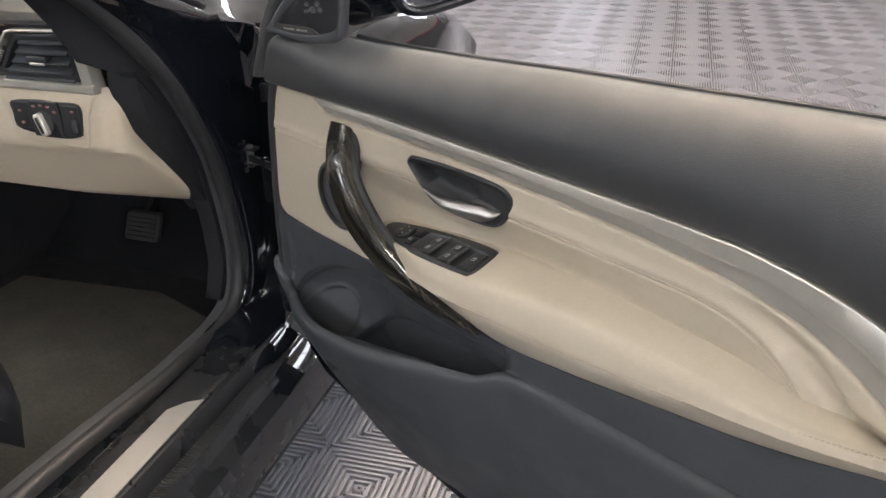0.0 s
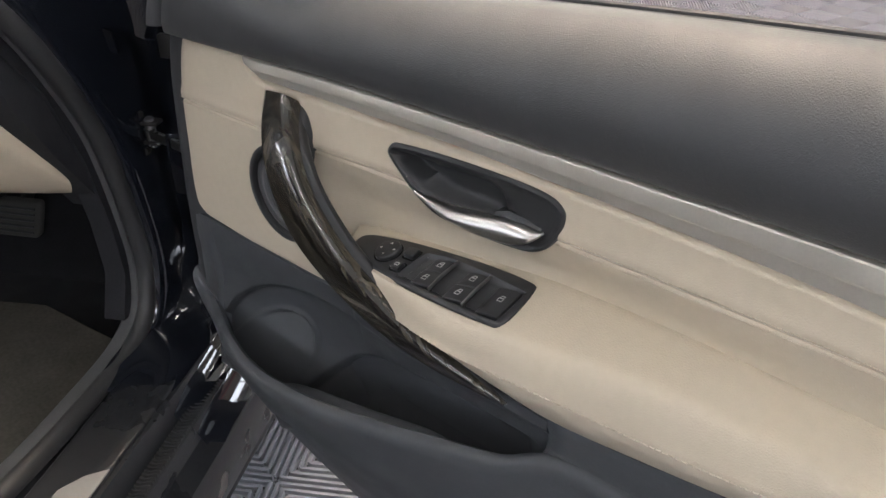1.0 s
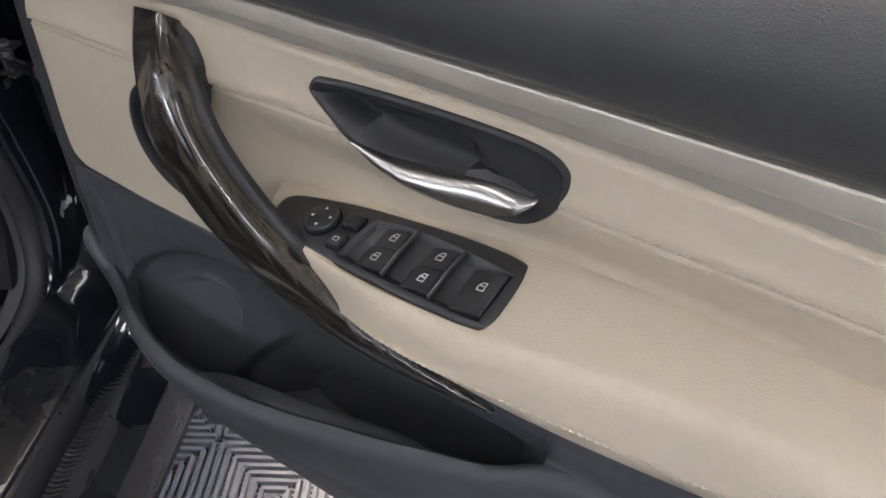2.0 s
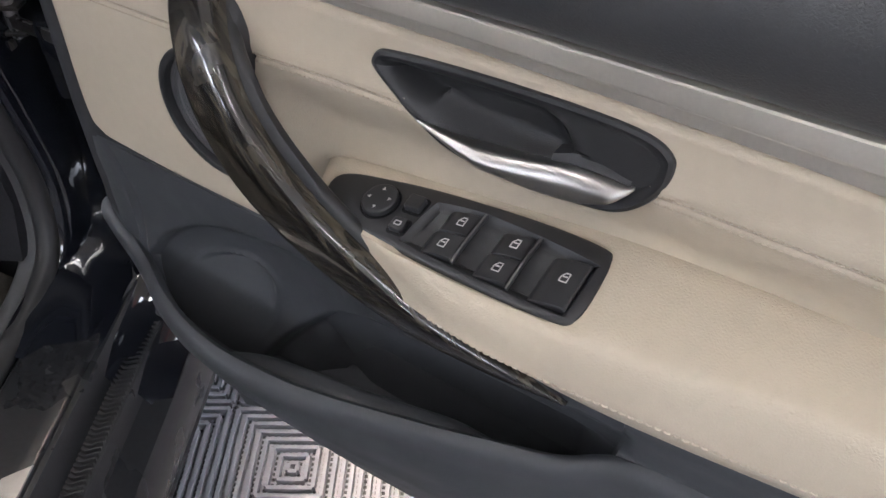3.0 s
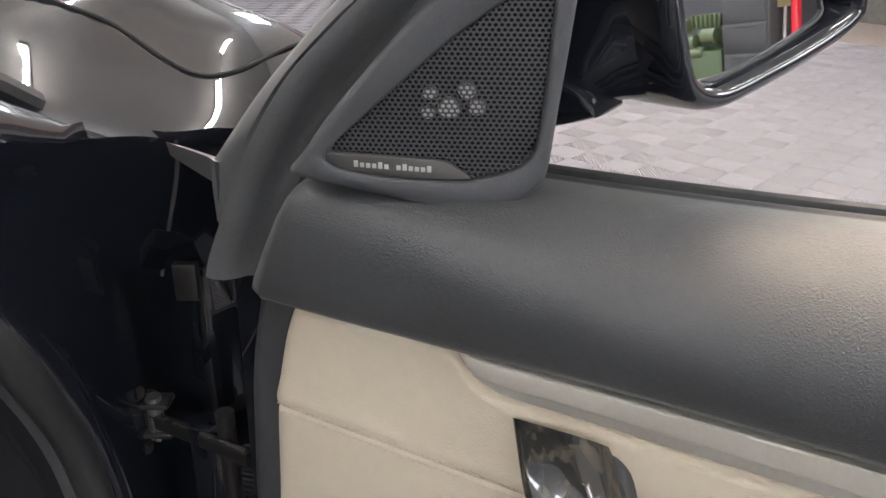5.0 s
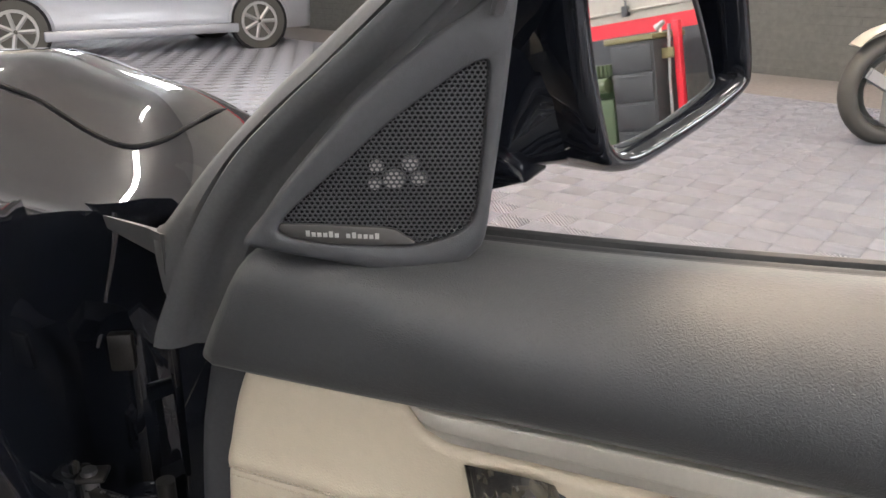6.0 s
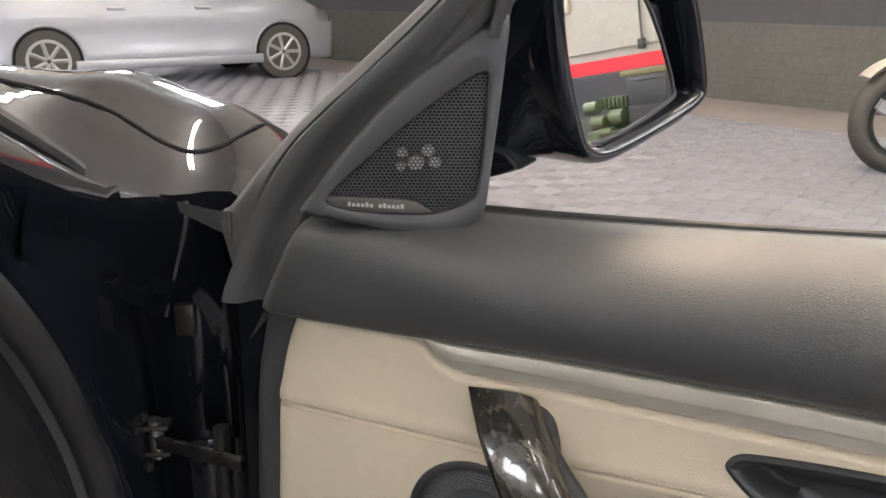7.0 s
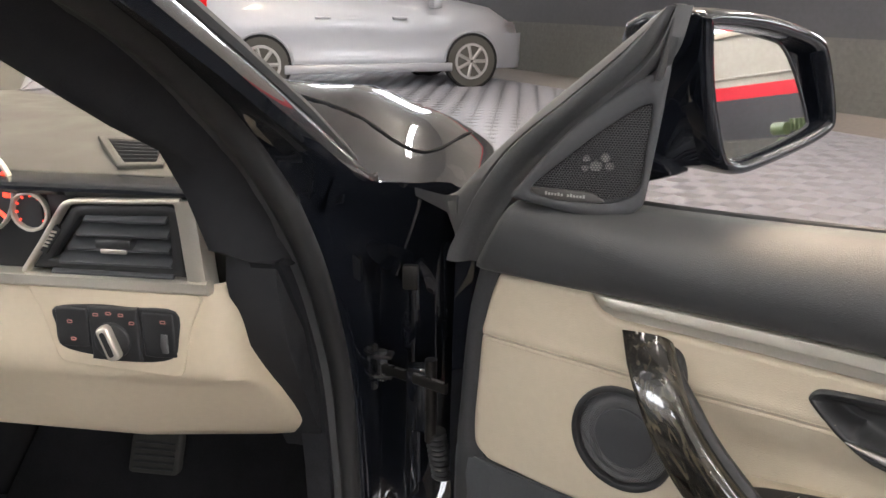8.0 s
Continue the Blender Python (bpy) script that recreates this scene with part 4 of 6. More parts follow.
for x0, x1, y0, y1, ix, iy in ((0.3555, 0.3760, -0.0152, -0.0002, 0.3675, -0.0068), (0.3540, 0.3760, -0.0318, -0.0158, 0.3655, -0.0232), (0.3925, 0.4130, -0.0182, -0.0030, 0.4040, -0.0094), (0.3910, 0.4130, -0.0350, -0.0188, 0.4030, -0.0262), (0.4265, 0.4488, -0.0370, -0.0075, 0.4392, -0.0192)):
    icon(rocker(x0, x1, y0, y1), ix, iy, 1.15)
for x, ya, yb in ((0.3776, 0.0018, -0.0333), (0.4146, -0.0018, -0.0366)):
    part("divider", sweep([on_arm(x, yb, TOP + 0.0002), on_arm(x + 0.0002, (ya + yb) / 2, TOP + 0.0012), on_arm(x + 0.0006, ya, TOP + 0.0002)], rounded(0.0016, 0.0034, 0.0006, 2), V(1, 0, 0)), M["divider"], panel, "dull metal divider bar")
ring = [(0.3118 + 0.0128 * math.cos(a), -0.0110 + 0.0128 * math.sin(a)) for a in [2 * math.pi * i / 32 for i in range(32)]]
part("knob_seat", rim(ring, 0.0016, 0.0006, 0.0002, lambda u, v, w: on_arm(u, v, TOP - 0.0002 + w)), M["void"], panel)
knob = part("mirror_knob", plate(inset(ring, 0.0014), 0.0050, 0.0018, lambda u, v, w: on_arm(u, v, TOP - 0.0004 + w)), M["switch"], panel, "round black mirror adjuster")
bm = bmesh.new()
for k in range(4):
    a = k * math.pi / 2 + 0.15
    c = (0.3118 + 0.0068 * math.cos(a), -0.0110 + 0.0068 * math.sin(a))
    plate([(c[0] + 0.0015 * math.cos(a + q), c[1] + 0.0015 * math.sin(a + q)) for q in (0, 2.2, -2.2)], 0.0002, 0.00005, lambda u, v, w: on_arm(u, v, TOP + 0.0046 + w), bm)
part("icon", bm, M["icon"], knob, "white arrow marks")
for (x, y, w, d, tall) in ((0.3346, -0.0060, 0.0112, 0.0098, 0.0052), (0.3340, -0.0226, 0.0096, 0.0086, 0.0044)):
    part("button_seat", rim([(x + u, y + v) for u, v in rounded(w + 0.0034, d + 0.0034, 0.0026)], 0.0018, 0.0006, 0.0002, lambda u, v, q: on_arm(u, v, TOP - 0.0002 + q)), M["void"], panel)
    b = part("mirror_button", plate([(x + u, y + v) for u, v in rounded(w, d, 0.0016)], tall, 0.0010, lambda u, v, q: on_arm(u, v, TOP - 0.0003 + q)), M["switch"], panel)
    if w < 0.010:
        part("icon", rim([(x + u, y + v) for u, v in rounded(0.0046, 0.0034, 0.0006)], 0.0007, 0.0002, 0.00005, lambda u, v, q: on_arm(u, v, TOP + 0.0041 + q)), M["icon"], b)


# tweeter sail at the front of the window
def on_sail(u, v, w):
    w -= 0.0075
    return V(u + 0.42 * w, -0.020 + 0.48 * (u - 0.06) - 0.9 * w, v)


SAIL = spline([(0.0475, 0.872), (0.0535, 0.880), (0.067, 0.900), (0.098, 0.938), (0.128, 0.966), (0.150, 0.983), (0.161, 0.987), (0.1595, 0.962), (0.157, 0.935), (0.153, 0.8985), (0.150, 0.873), (0.1455, 0.865), (0.135, 0.856), (0.120, 0.853), (0.106, 0.856), (0.085, 0.861), (0.052, 0.8685)], 4, True)
SAIL2 = [tuple(p) for p in SAIL]
GRL = spline([(0.0635, 0.880), (0.0686, 0.887), (0.0875, 0.9055), (0.113, 0.930), (0.1385, 0.950), (0.1475, 0.955), (0.1505, 0.953), (0.150, 0.938), (0.148, 0.907), (0.1455, 0.8855), (0.141, 0.878), (0.134, 0.874), (0.1215, 0.870), (0.107, 0.8695), (0.086, 0.8705), (0.070, 0.8735), (0.0635, 0.8765)], 4, True)
GRL2 = [tuple(p) for p in GRL]
bm = bmesh.new()
loft([[on_sail(p[0], p[1], w) for p in o] for o, w in ((SAIL2, -0.012), (SAIL2, 0.004), (inset(SAIL2, 0.0012), 0.0065), (inset(SAIL2, 0.003), 0.0078))], True, False, bm)
ring_out = [v for v in bm.verts][-len(SAIL2):]
ring_in = [bm.verts.new(on_sail(p[0], p[1], 0.0078)) for p in inset(GRL2, -0.0012)]
es = []
for ring in (ring_out, ring_in):
    for i, v in enumerate(ring):
        w = ring[(i + 1) % len(ring)]
        es.append(bm.edges.get((v, w)) or bm.edges.new((v, w)))
bmesh.ops.triangle_fill(bm, use_beauty=True, edges=es, normal=(-0.42, -0.9, 0))
lip = [ring_in]
for d, w in ((-0.0004, 0.0070), (0.0, 0.0035), (0.0, -0.004)):
    lip.append([bm.verts.new(on_sail(p[0], p[1], w)) for p in inset(GRL2, d)])
for a, b in zip(lip, lip[1:]):
    for i in range(len(a)):
        j = (i + 1) % len(a)
        bm.faces.new((a[i], a[j], b[j], b[i]))
sail = part("tweeter_cover", bm, M["sail"], door, "dark grey triangular tweeter cover", 45)
BADGE = [tuple(p) for p in spline([(0.0634, 0.8804), (0.0683, 0.8805), (0.090, 0.8795), (0.1096, 0.878), (0.1148, 0.875), (0.12, 0.8705), (0.107, 0.8697), (0.086, 0.8706), (0.070, 0.8736), (0.0637, 0.8765)], 3, True)]
part("grille", perforated(lambda x, z: inside((x, z), GRL2) and not inside((x, z), BADGE), 0.06, 0.155, 0.868, 0.957, 0.0023, 0.00090, lambda x, z, w: on_sail(x, z, 0.0045 + w)), M["grille"], sail, "perforated dark grille")
part("backing", plate(GRL2, 0.0005, 0.0001, lambda u, v, w: on_sail(u, v, -0.004 + w)), M["void"], sail)
for x, z, r in ((0.1118, 0.9007, 0.0046), (0.1186, 0.9082, 0.0036), (0.1222, 0.9010, 0.0034), (0.1045, 0.9068, 0.0030), (0.1036, 0.8984, 0.0028)):
    dot = plate([(x + r * math.cos(a), z + r * math.sin(a)) for a in [2 * math.pi * i / 16 for i in range(16)]], 0.003, 0.0016, lambda u, v, w: on_sail(u, v, 0.0008 + w))
    part("tweeter_opening", dot, M["silver_dot"], sail, "small bright metal disc behind the grille")
badge = part("badge", plate(BADGE, 0.0025, 0.0006, lambda u, v, w: on_sail(u, v, 0.0040 + w)), M["badge"], sail, "dark grey badge strip with pale maker's mark")
bm = bmesh.new()
for k in range(13):
    if k == 6:
        continue
    x = 0.0742 + k * 0.00243
    z = 0.8745 - 0.055 * (x - 0.074)
    h = 0.0021 if k % 4 else 0.0029
    plate([(x, z), (x + 0.0017, z), (x + 0.0017, z + h), (x, z + h)], 0.0002, 0.00005, lambda u, v, w: on_sail(u, v, 0.0065 + w), bm)
part("mark", bm, M["badge_mark"], badge, "pale bars on the badge")

# window frame front pillar: rounded inner seal, and the outer band that slopes away to the mirror base
RIDGE = spline([(-0.0475, 0.788), (-0.0435, 0.800), (-0.030, 0.826), (-0.012, 0.860), (0.018, 0.901), (0.050, 0.930), (0.091, 0.963), (0.130, 0.996), (0.166, 1.033)], 5)
INN = spline([(0.0, 0.788), (0.008, 0.81), (0.020, 0.838), (0.038, 0.868), (0.062, 0.896), (0.095, 0.932), (0.130, 0.963), (0.158, 0.995), (0.1685, 1.033)], 5)
secs = []
for p, q in zip(RIDGE, INN):
    pr = [(0.0, 0.034), (-0.012, 0.018), (0.01, 0.005), (0.08, 0.0), (0.20, -0.0005), (0.34, 0.002), (0.42, 0.007), (0.48, 0.014), (0.58, 0.016), (0.80, 0.013), (0.98, 0.02), (1.0, 0.045)]
    secs.append([V(lerp(p.x, q.x, s), y, lerp(p.y, q.y, s)) for s, y in pr])
part("window_seal", loft(secs), M["grey_rubber"], door, "dark grey rubber window frame seal", 50)
BAND_IN = spline([(-0.034, 0.002, 0.815), (-0.012, 0.002, 0.860), (0.018, 0.002, 0.901), (0.050, 0.002, 0.930), (0.076, 0.002, 0.950), (0.130, 0.002, 0.996), (0.162, 0.002, 1.029)], 5)
BAND_OUT = spline([(-0.085, 0.050, 0.838), (-0.046, 0.020, 0.856), (-0.006, 0.013, 0.8935), (0.035, 0.012, 0.931), (0.070, 0.012, 0.960), (0.125, 0.012, 1.0045), (0.160, 0.012, 1.033)], 5)
secs = []
for p, q in zip(BAND_IN, BAND_OUT):
    secs.append([p.lerp(q, k) + V(0, y, 0) for k, y in ((-0.3, 0.02), (0.0, 0.006), (0.15, 0.002), (0.6, 0.0005), (0.92, 0.002), (1.0, 0.008), (0.98, 0.05), (0.5, 0.055))])
band = loft(secs)
loft([[V(-0.139, 0.066, 0.827), V(-0.138, 0.063, 0.8370), V(-0.137, 0.080, 0.829), V(-0.137, 0.080, 0.828)], [V(-0.084, 0.053, 0.820), V(-0.086, 0.049, 0.8390), V(-0.085, 0.075, 0.827), V(-0.084, 0.075, 0.820)], [V(-0.040, 0.012, 0.808), V(-0.044, 0.016, 0.851), V(-0.04, 0.05, 0.836), V(-0.04, 0.05, 0.808)]], True, True, band)
part("outer_frame_band", band, M["grey_rubber"], door, "grey plastic outer window frame band", 50)
part("frame_edge", sweep([V(0.1545, 0.026, 0.975), V(0.160, 0.026, 1.0), V(0.1655, 0.026, 1.034)], rounded(0.003, 0.022, 0.0014, 2), V(1, 0, 0)), M["trim_black"], door)

# outside mirror on its arm
ax, ay = V(0.36, 0.933, 0).normalized(), V(0.933, -0.36, 0).normalized()  # across the glass, out of the glass
MO = V(0.196, 0.137, 0.962)
OUTER = [tuple(p) for p in spline([(-0.075, 0.067), (-0.014, 0.0652), (0.0378, 0.0562), (0.074, 0.0455), (0.0885, 0.032), (0.104, -0.0024), (0.1125, -0.030), (0.107, -0.0455), (0.0681, -0.0595), (0.004, -0.0735), (-0.0215, -0.0748), (-0.040, -0.0675), (-0.051, -0.0525), (-0.0695, -0.0024), (-0.0785, 0.0486)], 4, True)]
GLS = [tuple(p) for p in spline([(-0.0665, 0.0525), (-0.056, 0.0565), (-0.022, 0.0535), (0.0013, 0.0476), (0.0375, 0.0366), (0.0575, 0.0131), (0.071, -0.0125), (0.078, -0.030), (0.075, -0.0395), (0.0197, -0.0548), (-0.0177, -0.0597), (-0.032, -0.056), (-0.0434, -0.0328), (-0.0525, -0.006), (-0.0605, 0.020)], 4, True)]
at_mirror = lambda u, v, w: MO + ax * u + V(0, 0, 1) * v + ay * w
shift = lambda o, k, du, dv: [(p[0] * k + du, p[1] * k + dv) for p in o]
bm = bmesh.new()
loft([[at_mirror(p[0], p[1], w) for p in o] for o, w in ((inset(OUTER, 0.017), -0.020), (inset(OUTER, 0.014), 0.000), (inset(OUTER, 0.011), 0.006), (inset(OUTER, 0.006), 0.008), (inset(OUTER, 0.002), 0.005), (OUTER, -0.001), (shift(OUTER, 1.015, 0, 0), -0.016), (shift(OUTER, 1.015, -0.003, 0), -0.036),
     (shift(OUTER, 0.97, -0.007, 0), -0.060), (shift(OUTER, 0.88, -0.012, -0.002), -0.082), (shift(OUTER, 0.70, -0.016, -0.003), -0.098), (shift(OUTER, 0.45, -0.018, -0.004), -0.106), (shift(OUTER, 0.1, -0.018, -0.004), -0.109))], True, False, bm)
mirror = part("wing_mirror", bm, M["paint"], door, "gloss black wing mirror housing", 60)
bm = bmesh.new()
tilt = lambda u, v: -0.0075 - 0.098 * v
bm.faces.new([bm.verts.new(at_mirror(p[0], p[1], tilt(*p))) for p in GLS])
part("mirror_glass", bm, M["mirror"], mirror, "clear mirror glass")
part("glass_rim", rim(inset(GLS, -0.0022), 0.0024, 0.003, 0.0008, lambda u, v, w: at_mirror(u, v, tilt(u, v) - 0.0015 + w)), M["rubber"], mirror)
part("inner_bowl", loft([[at_mirror(p[0], p[1], w) for p in o] for o, w in ((inset(OUTER, 0.0165), -0.018), (inset(GLS, -0.001), -0.024))], True, False), M["paint"], mirror)
EDGE_U = [(-0.0748, -0.0215), (-0.0675, -0.040), (-0.0525, -0.051), (-0.0024, -0.0695), (0.0486, -0.0785), (0.067, -0.075)]
secs = []
for z, draw in ((0.8895, 0.016), (0.8910, 0.008), (0.8945, 0.003), (0.900, 0.0005), (0.915, 0.0), (0.935, 0.0), (0.96, 0.001), (0.985, 0.002), (1.01, 0.004), (1.02, 0.012)):
    v = z - MO.z
    u = table(v, EDGE_U) + 0.002
    rim_end, rim_in = at_mirror(u + draw * 0.5, v, -0.012), at_mirror(u + 0.012, v, -0.040)
    lift = 0.10 * max(0.0, 0.90 - z)
    mid = V(0.140, 0.081 + draw, z).lerp(V(rim_end.x, rim_end.y, z), 0.5) + V(0, 0.001, lift)
    secs.append([V(0.105, 0.105, z), V(0.112, 0.088 + draw, z), V(0.122, 0.082 + draw, z), V(0.140, 0.081 + draw, z), mid, rim_end, rim_in, V(0.140, 0.145, z), V(0.110, 0.140, z)])
part("neck", loft(secs), M["paint"], mirror, "gloss black neck of the mirror", 60)
FOOT = spline([(0.089, 0.866, 0.911), (0.106, 0.871, 0.909), (0.119, 0.8752, 0.9065), (0.131, 0.8790, 0.9028), (0.141, 0.8825, 0.8985), (0.1475, 0.8850, 0.8940), (0.1500, 0.8862, 0.8902), (0.1510, 0.8875, 0.8883)], 3)
secs = []
for x, zb, zt in FOOT:
    secs.append([V(x, y, lerp(zb, zt, q)) for y, q in ((0.110, 0.0), (0.088, 0.0), (0.080, 0.08), (0.0755, 0.3), (0.0740, 0.55), (0.0750, 0.8), (0.0785, 1.0), (0.110, 1.0))])
part("foot", loft(secs), M["paint"], mirror, "gloss black mirror foot with a shut line", 60)

# ---- the car itself: xc to its right side, yc forwards ----
CO, CF = V(0.866, 0.5, 0), V(-0.5, 0.866, 0)


def C(xc, yc, z):
    return CO * xc + CF * yc + V(0, 0, z)


car = thing("car", "black car with cream interior, seen at its open driver's door", "car", C(-0.7, -0.3, 0))
SEAL = [(-0.80, 1.13), (-0.60, 1.10), (-0.45, 1.065), (-0.343, 1.033), (-0.215, 0.965), (-0.105, 0.884), (-0.012, 0.788), (0.045, 0.700), (0.083, 0.617), (0.106, 0.505), (0.112, 0.425), (0.090, 0.360), (0.03, 0.335), (-0.08, 0.333), (-0.174, 0.337), (-0.403, 0.357), (-0.9, 0.37)]
path = spline([C(-0.165, y, z) for y, z in SEAL], 6)
part("door_seal", sweep(path, circle(0.0125, 12), CO), M["seal"], car, "black rubber door seal", 60)
part("seal_lip", sweep([p - CO * 0.016 for p in path], rounded(0.030, 0.012, 0.004, 2), CO), M["grey_rubber"], car, "dark seal lip", 60)
# jamb: a black painted panel in front of the seal, then a recess for the hinges
EDGES = [((-0.16, 0.925), (-0.03, 0.885)), ((-0.105, 0.884), (0.025, 0.856)), ((-0.055, 0.838), (0.075, 0.822)), ((-0.012, 0.788), (0.110, 0.776)), ((0.02, 0.742), (0.135, 0.735)), ((0.045, 0.700), (0.148, 0.69)), ((0.083, 0.617), (0.155, 0.62)), ((0.106, 0.505), (0.156, 0.50)), ((0.112, 0.425), (0.152, 0.40)), ((0.09, 0.36), (0.135, 0.325)), ((0.05, 0.335), (0.09, 0.27))]
secs = []
for (ys, zs), (yf, zf) in EDGES:
    row = [(-0.164, 0.02), (-0.152, 0.08), (-0.146, 0.2), (-0.142, 0.4), (-0.1385, 0.65), (-0.1375, 0.85), (-0.138, 0.95)]
    sec = [C(a, lerp(ys, yf, q), lerp(zs, zf, q)) for a, q in row]
    sec += [C(a, yf + d, zf) for a, d in ((-0.1385, 0.004), (-0.142, 0.012), (-0.146, 0.03), (-0.142, 0.045))]
    secs.append(sec)
secs = [list(r) for r in zip(*[spline(c, 3) for c in zip(*secs)])]
part("door_jamb", loft(secs, False, False), M["paint"], car, "black painted door jamb", 60)
secs = []
for z, k in ((0.832, 0.0), (0.80, 0.3), (0.70, 0.8), (0.55, 1.0), (0.40, 0.8), (0.29, 0.2)):
    secs.append([C(a, y + 0.012 * k, z) for a, y in ((-0.15, 0.182), (-0.125, 0.176), (-0.105, 0.168), (-0.09, 0.170), (-0.075, 0.180), (-0.055, 0.178), (-0.046, 0.160), (-0.036, 0.148), (-0.022, 0.144))])
secs = [list(r) for r in zip(*[spline(c, 4) for c in zip(*secs)])]
part("hinge_pillar", loft(secs, False, False), M["paint"], car, "black painted hinge pillar", 60)
# sill steps
prof = [(-0.185, 0.335), (-0.150, 0.322), (-0.135, 0.318), (-0.125, 0.327), (-0.070, 0.327), (-0.066, 0.310), (-0.062, 0.296), (-0.040, 0.294), (-0.036, 0.270), (-0.024, 0.262), (-0.012, 0.255), (-0.006, 0.235), (-0.02, 0.16), (-0.185, 0.16)]
secs = []
for y in (0.16, 0.05, 0.0, -0.2, -0.5, -0.9, -1.6):
    k = 0
    secs.append([C(a - 0.03 * k, y, z + 0.06 * k) for a, z in prof])
part("sill", loft(secs), M["sill"], car, "black painted door sill", 30)
part("sill_plate", plate([(-0.078, -0.16), (-0.072, -0.9), (-0.118, -0.9), (-0.118, -0.2), (-0.10, -0.175)], 0.003, 0.001, lambda u, v, w: C(u, v, 0.3295 + w)), M["sill_metal"], car, "satin metal sill plate")
seal_strip = part("sill_seal", loft([[C(x, y, z) for x, z in ((-0.0612, 0.2930), (-0.0608, 0.2966), (-0.0408, 0.2966), (-0.0404, 0.2930))] for y in (0.05, -0.70)]), M["rubber"], car, "ribbed rubber sill seal")
rib = finish(loft([[CO * x + CF * (d + 0.0022 * math.sin(260 * x)) + V(0, 0, h) for d, h in ((0.0, -0.002), (0.0012, 0.0036), (0.0030, 0.0036), (0.0042, -0.002))] for x in (-0.0604, -0.0554, -0.0507, -0.046, -0.0412)]), "rib", M["rubber"])
for k in range(120):
    r = new("rib", rib)
    r.parent = seal_strip
    r.location = CF * (0.04 - 0.006 * k) + V(0, 0, 0.2972)
# body corner that runs from the pillar's foot into the wing
secs = [[C(*p) for p in row] for row in (
    ((-0.119, -0.07, 0.896), (-0.119, 0.0, 0.871), (-0.117, 0.05, 0.857), (-0.114, 0.082, 0.851), (-0.100, 0.112, 0.844), (-0.086, 0.142, 0.833), (-0.055, 0.165, 0.822)),
    ((-0.125, -0.065, 0.884), (-0.124, 0.005, 0.858), (-0.121, 0.055, 0.844), (-0.117, 0.088, 0.835), (-0.104, 0.118, 0.826), (-0.090, 0.148, 0.814), (-0.060, 0.172, 0.802)),
    ((-0.134, -0.055, 0.866), (-0.133, 0.02, 0.838), (-0.131, 0.064, 0.818), (-0.127, 0.100, 0.802), (-0.117, 0.131, 0.786), (-0.100, 0.162, 0.768), (-0.068, 0.180, 0.755)),
    ((-0.141, -0.045, 0.845), (-0.140, 0.035, 0.812), (-0.139, 0.075, 0.785), (-0.138, 0.112, 0.760), (-0.130, 0.146, 0.735), (-0.112, 0.176, 0.712), (-0.075, 0.186, 0.690)))]
secs = [spline(r, 4) for r in secs]
secs = [list(r) for r in zip(*[spline(c, 4) for c in zip(*secs)])]
part("body_corner", loft(secs, False, False), M["paint"], car, "gloss black body corner under the pillar", 60)
# pillar beside the windscreen
secs = []
for y, zs, zl, zu in ((-0.8, 1.13, 1.17, 1.20), (-0.6, 1.10, 1.112, 1.142), (-0.39, 1.05, 1.036, 1.068), (-0.309, 1.015, 1.003, 1.036), (-0.216, 0.965, 0.963, 1.0), (-0.14, 0.91, 0.931, 0.968), (-0.071, 0.855, 0.901, 0.940), (0.0, 0.80, 0.873, 0.908), (0.05, 0.82, 0.856, 0.884), (0.078, 0.845, 0.852, 0.866)):
    secs.append([C(a, y, z) for a, z in ((-0.160, zs), (-0.150, lerp(zs, zl, 0.25)), (-0.135, lerp(zs, zl, 0.5)), (-0.121, zl - 0.008), (-0.117, zl), (-0.119, zl + 0.010), (-0.128, lerp(zl, zu, 0.6)), (-0.143, zu - 0.004), (-0.150, zu), (-0.158, zu), (-0.20, zu - 0.02), (-0.20, zs))])
part("windscreen_pillar", loft(secs), M["paint"], car, "gloss black windscreen pillar", 40)
part("screen_moulding", sweep([C(-0.149, y, z + 0.006) for y, z in ((-0.6, 1.142), (-0.39, 1.068), (-0.216, 1.0), (-0.071, 0.940), (0.05, 0.884), (0.085, 0.866))], circle(0.007, 8), CO), M["rubber"], car, "black windscreen edge seal")
# inner pillar trim
TRIM_OUT = [(-0.75, 1.118), (-0.60, 1.10), (-0.45, 1.066), (-0.343, 1.030), (-0.28, 0.998), (-0.215, 0.962), (-0.165, 0.928), (-0.105, 0.880), (-0.05, 0.828), (-0.02, 0.79)]
TRIM_IN = [(-0.79, 1.115), (-0.65, 1.098), (-0.50, 1.06), (-0.405, 1.026), (-0.352, 1.003), (-0.300, 0.977), (-0.255, 0.955), (-0.192, 0.928), (-0.155, 0.885), (-0.12, 0.83)]
secs = []
for (y0, z0), (y1, z1) in zip(TRIM_OUT, TRIM_IN):
    secs.append([C(-0.176, y0 + 0.002, z0), C(-0.184, y0 - 0.004, z0 - 0.002), C(-0.200, lerp(y0, y1, 0.55) - 0.004, lerp(z0, z1, 0.55) - 0.004), C(-0.214, y1 + 0.004, z1 - 0.001), C(-0.221, y1 + 0.001, z1), C(-0.226, y1 + 0.012, z1 + 0.006), C(-0.230, y1 + 0.07, z1 + 0.03), C(-0.180, y0 + 0.05, z0 + 0.02)])
part("pillar_trim", loft(secs), M["inner_dark"], car, "dark grey cloth pillar trim", 50)
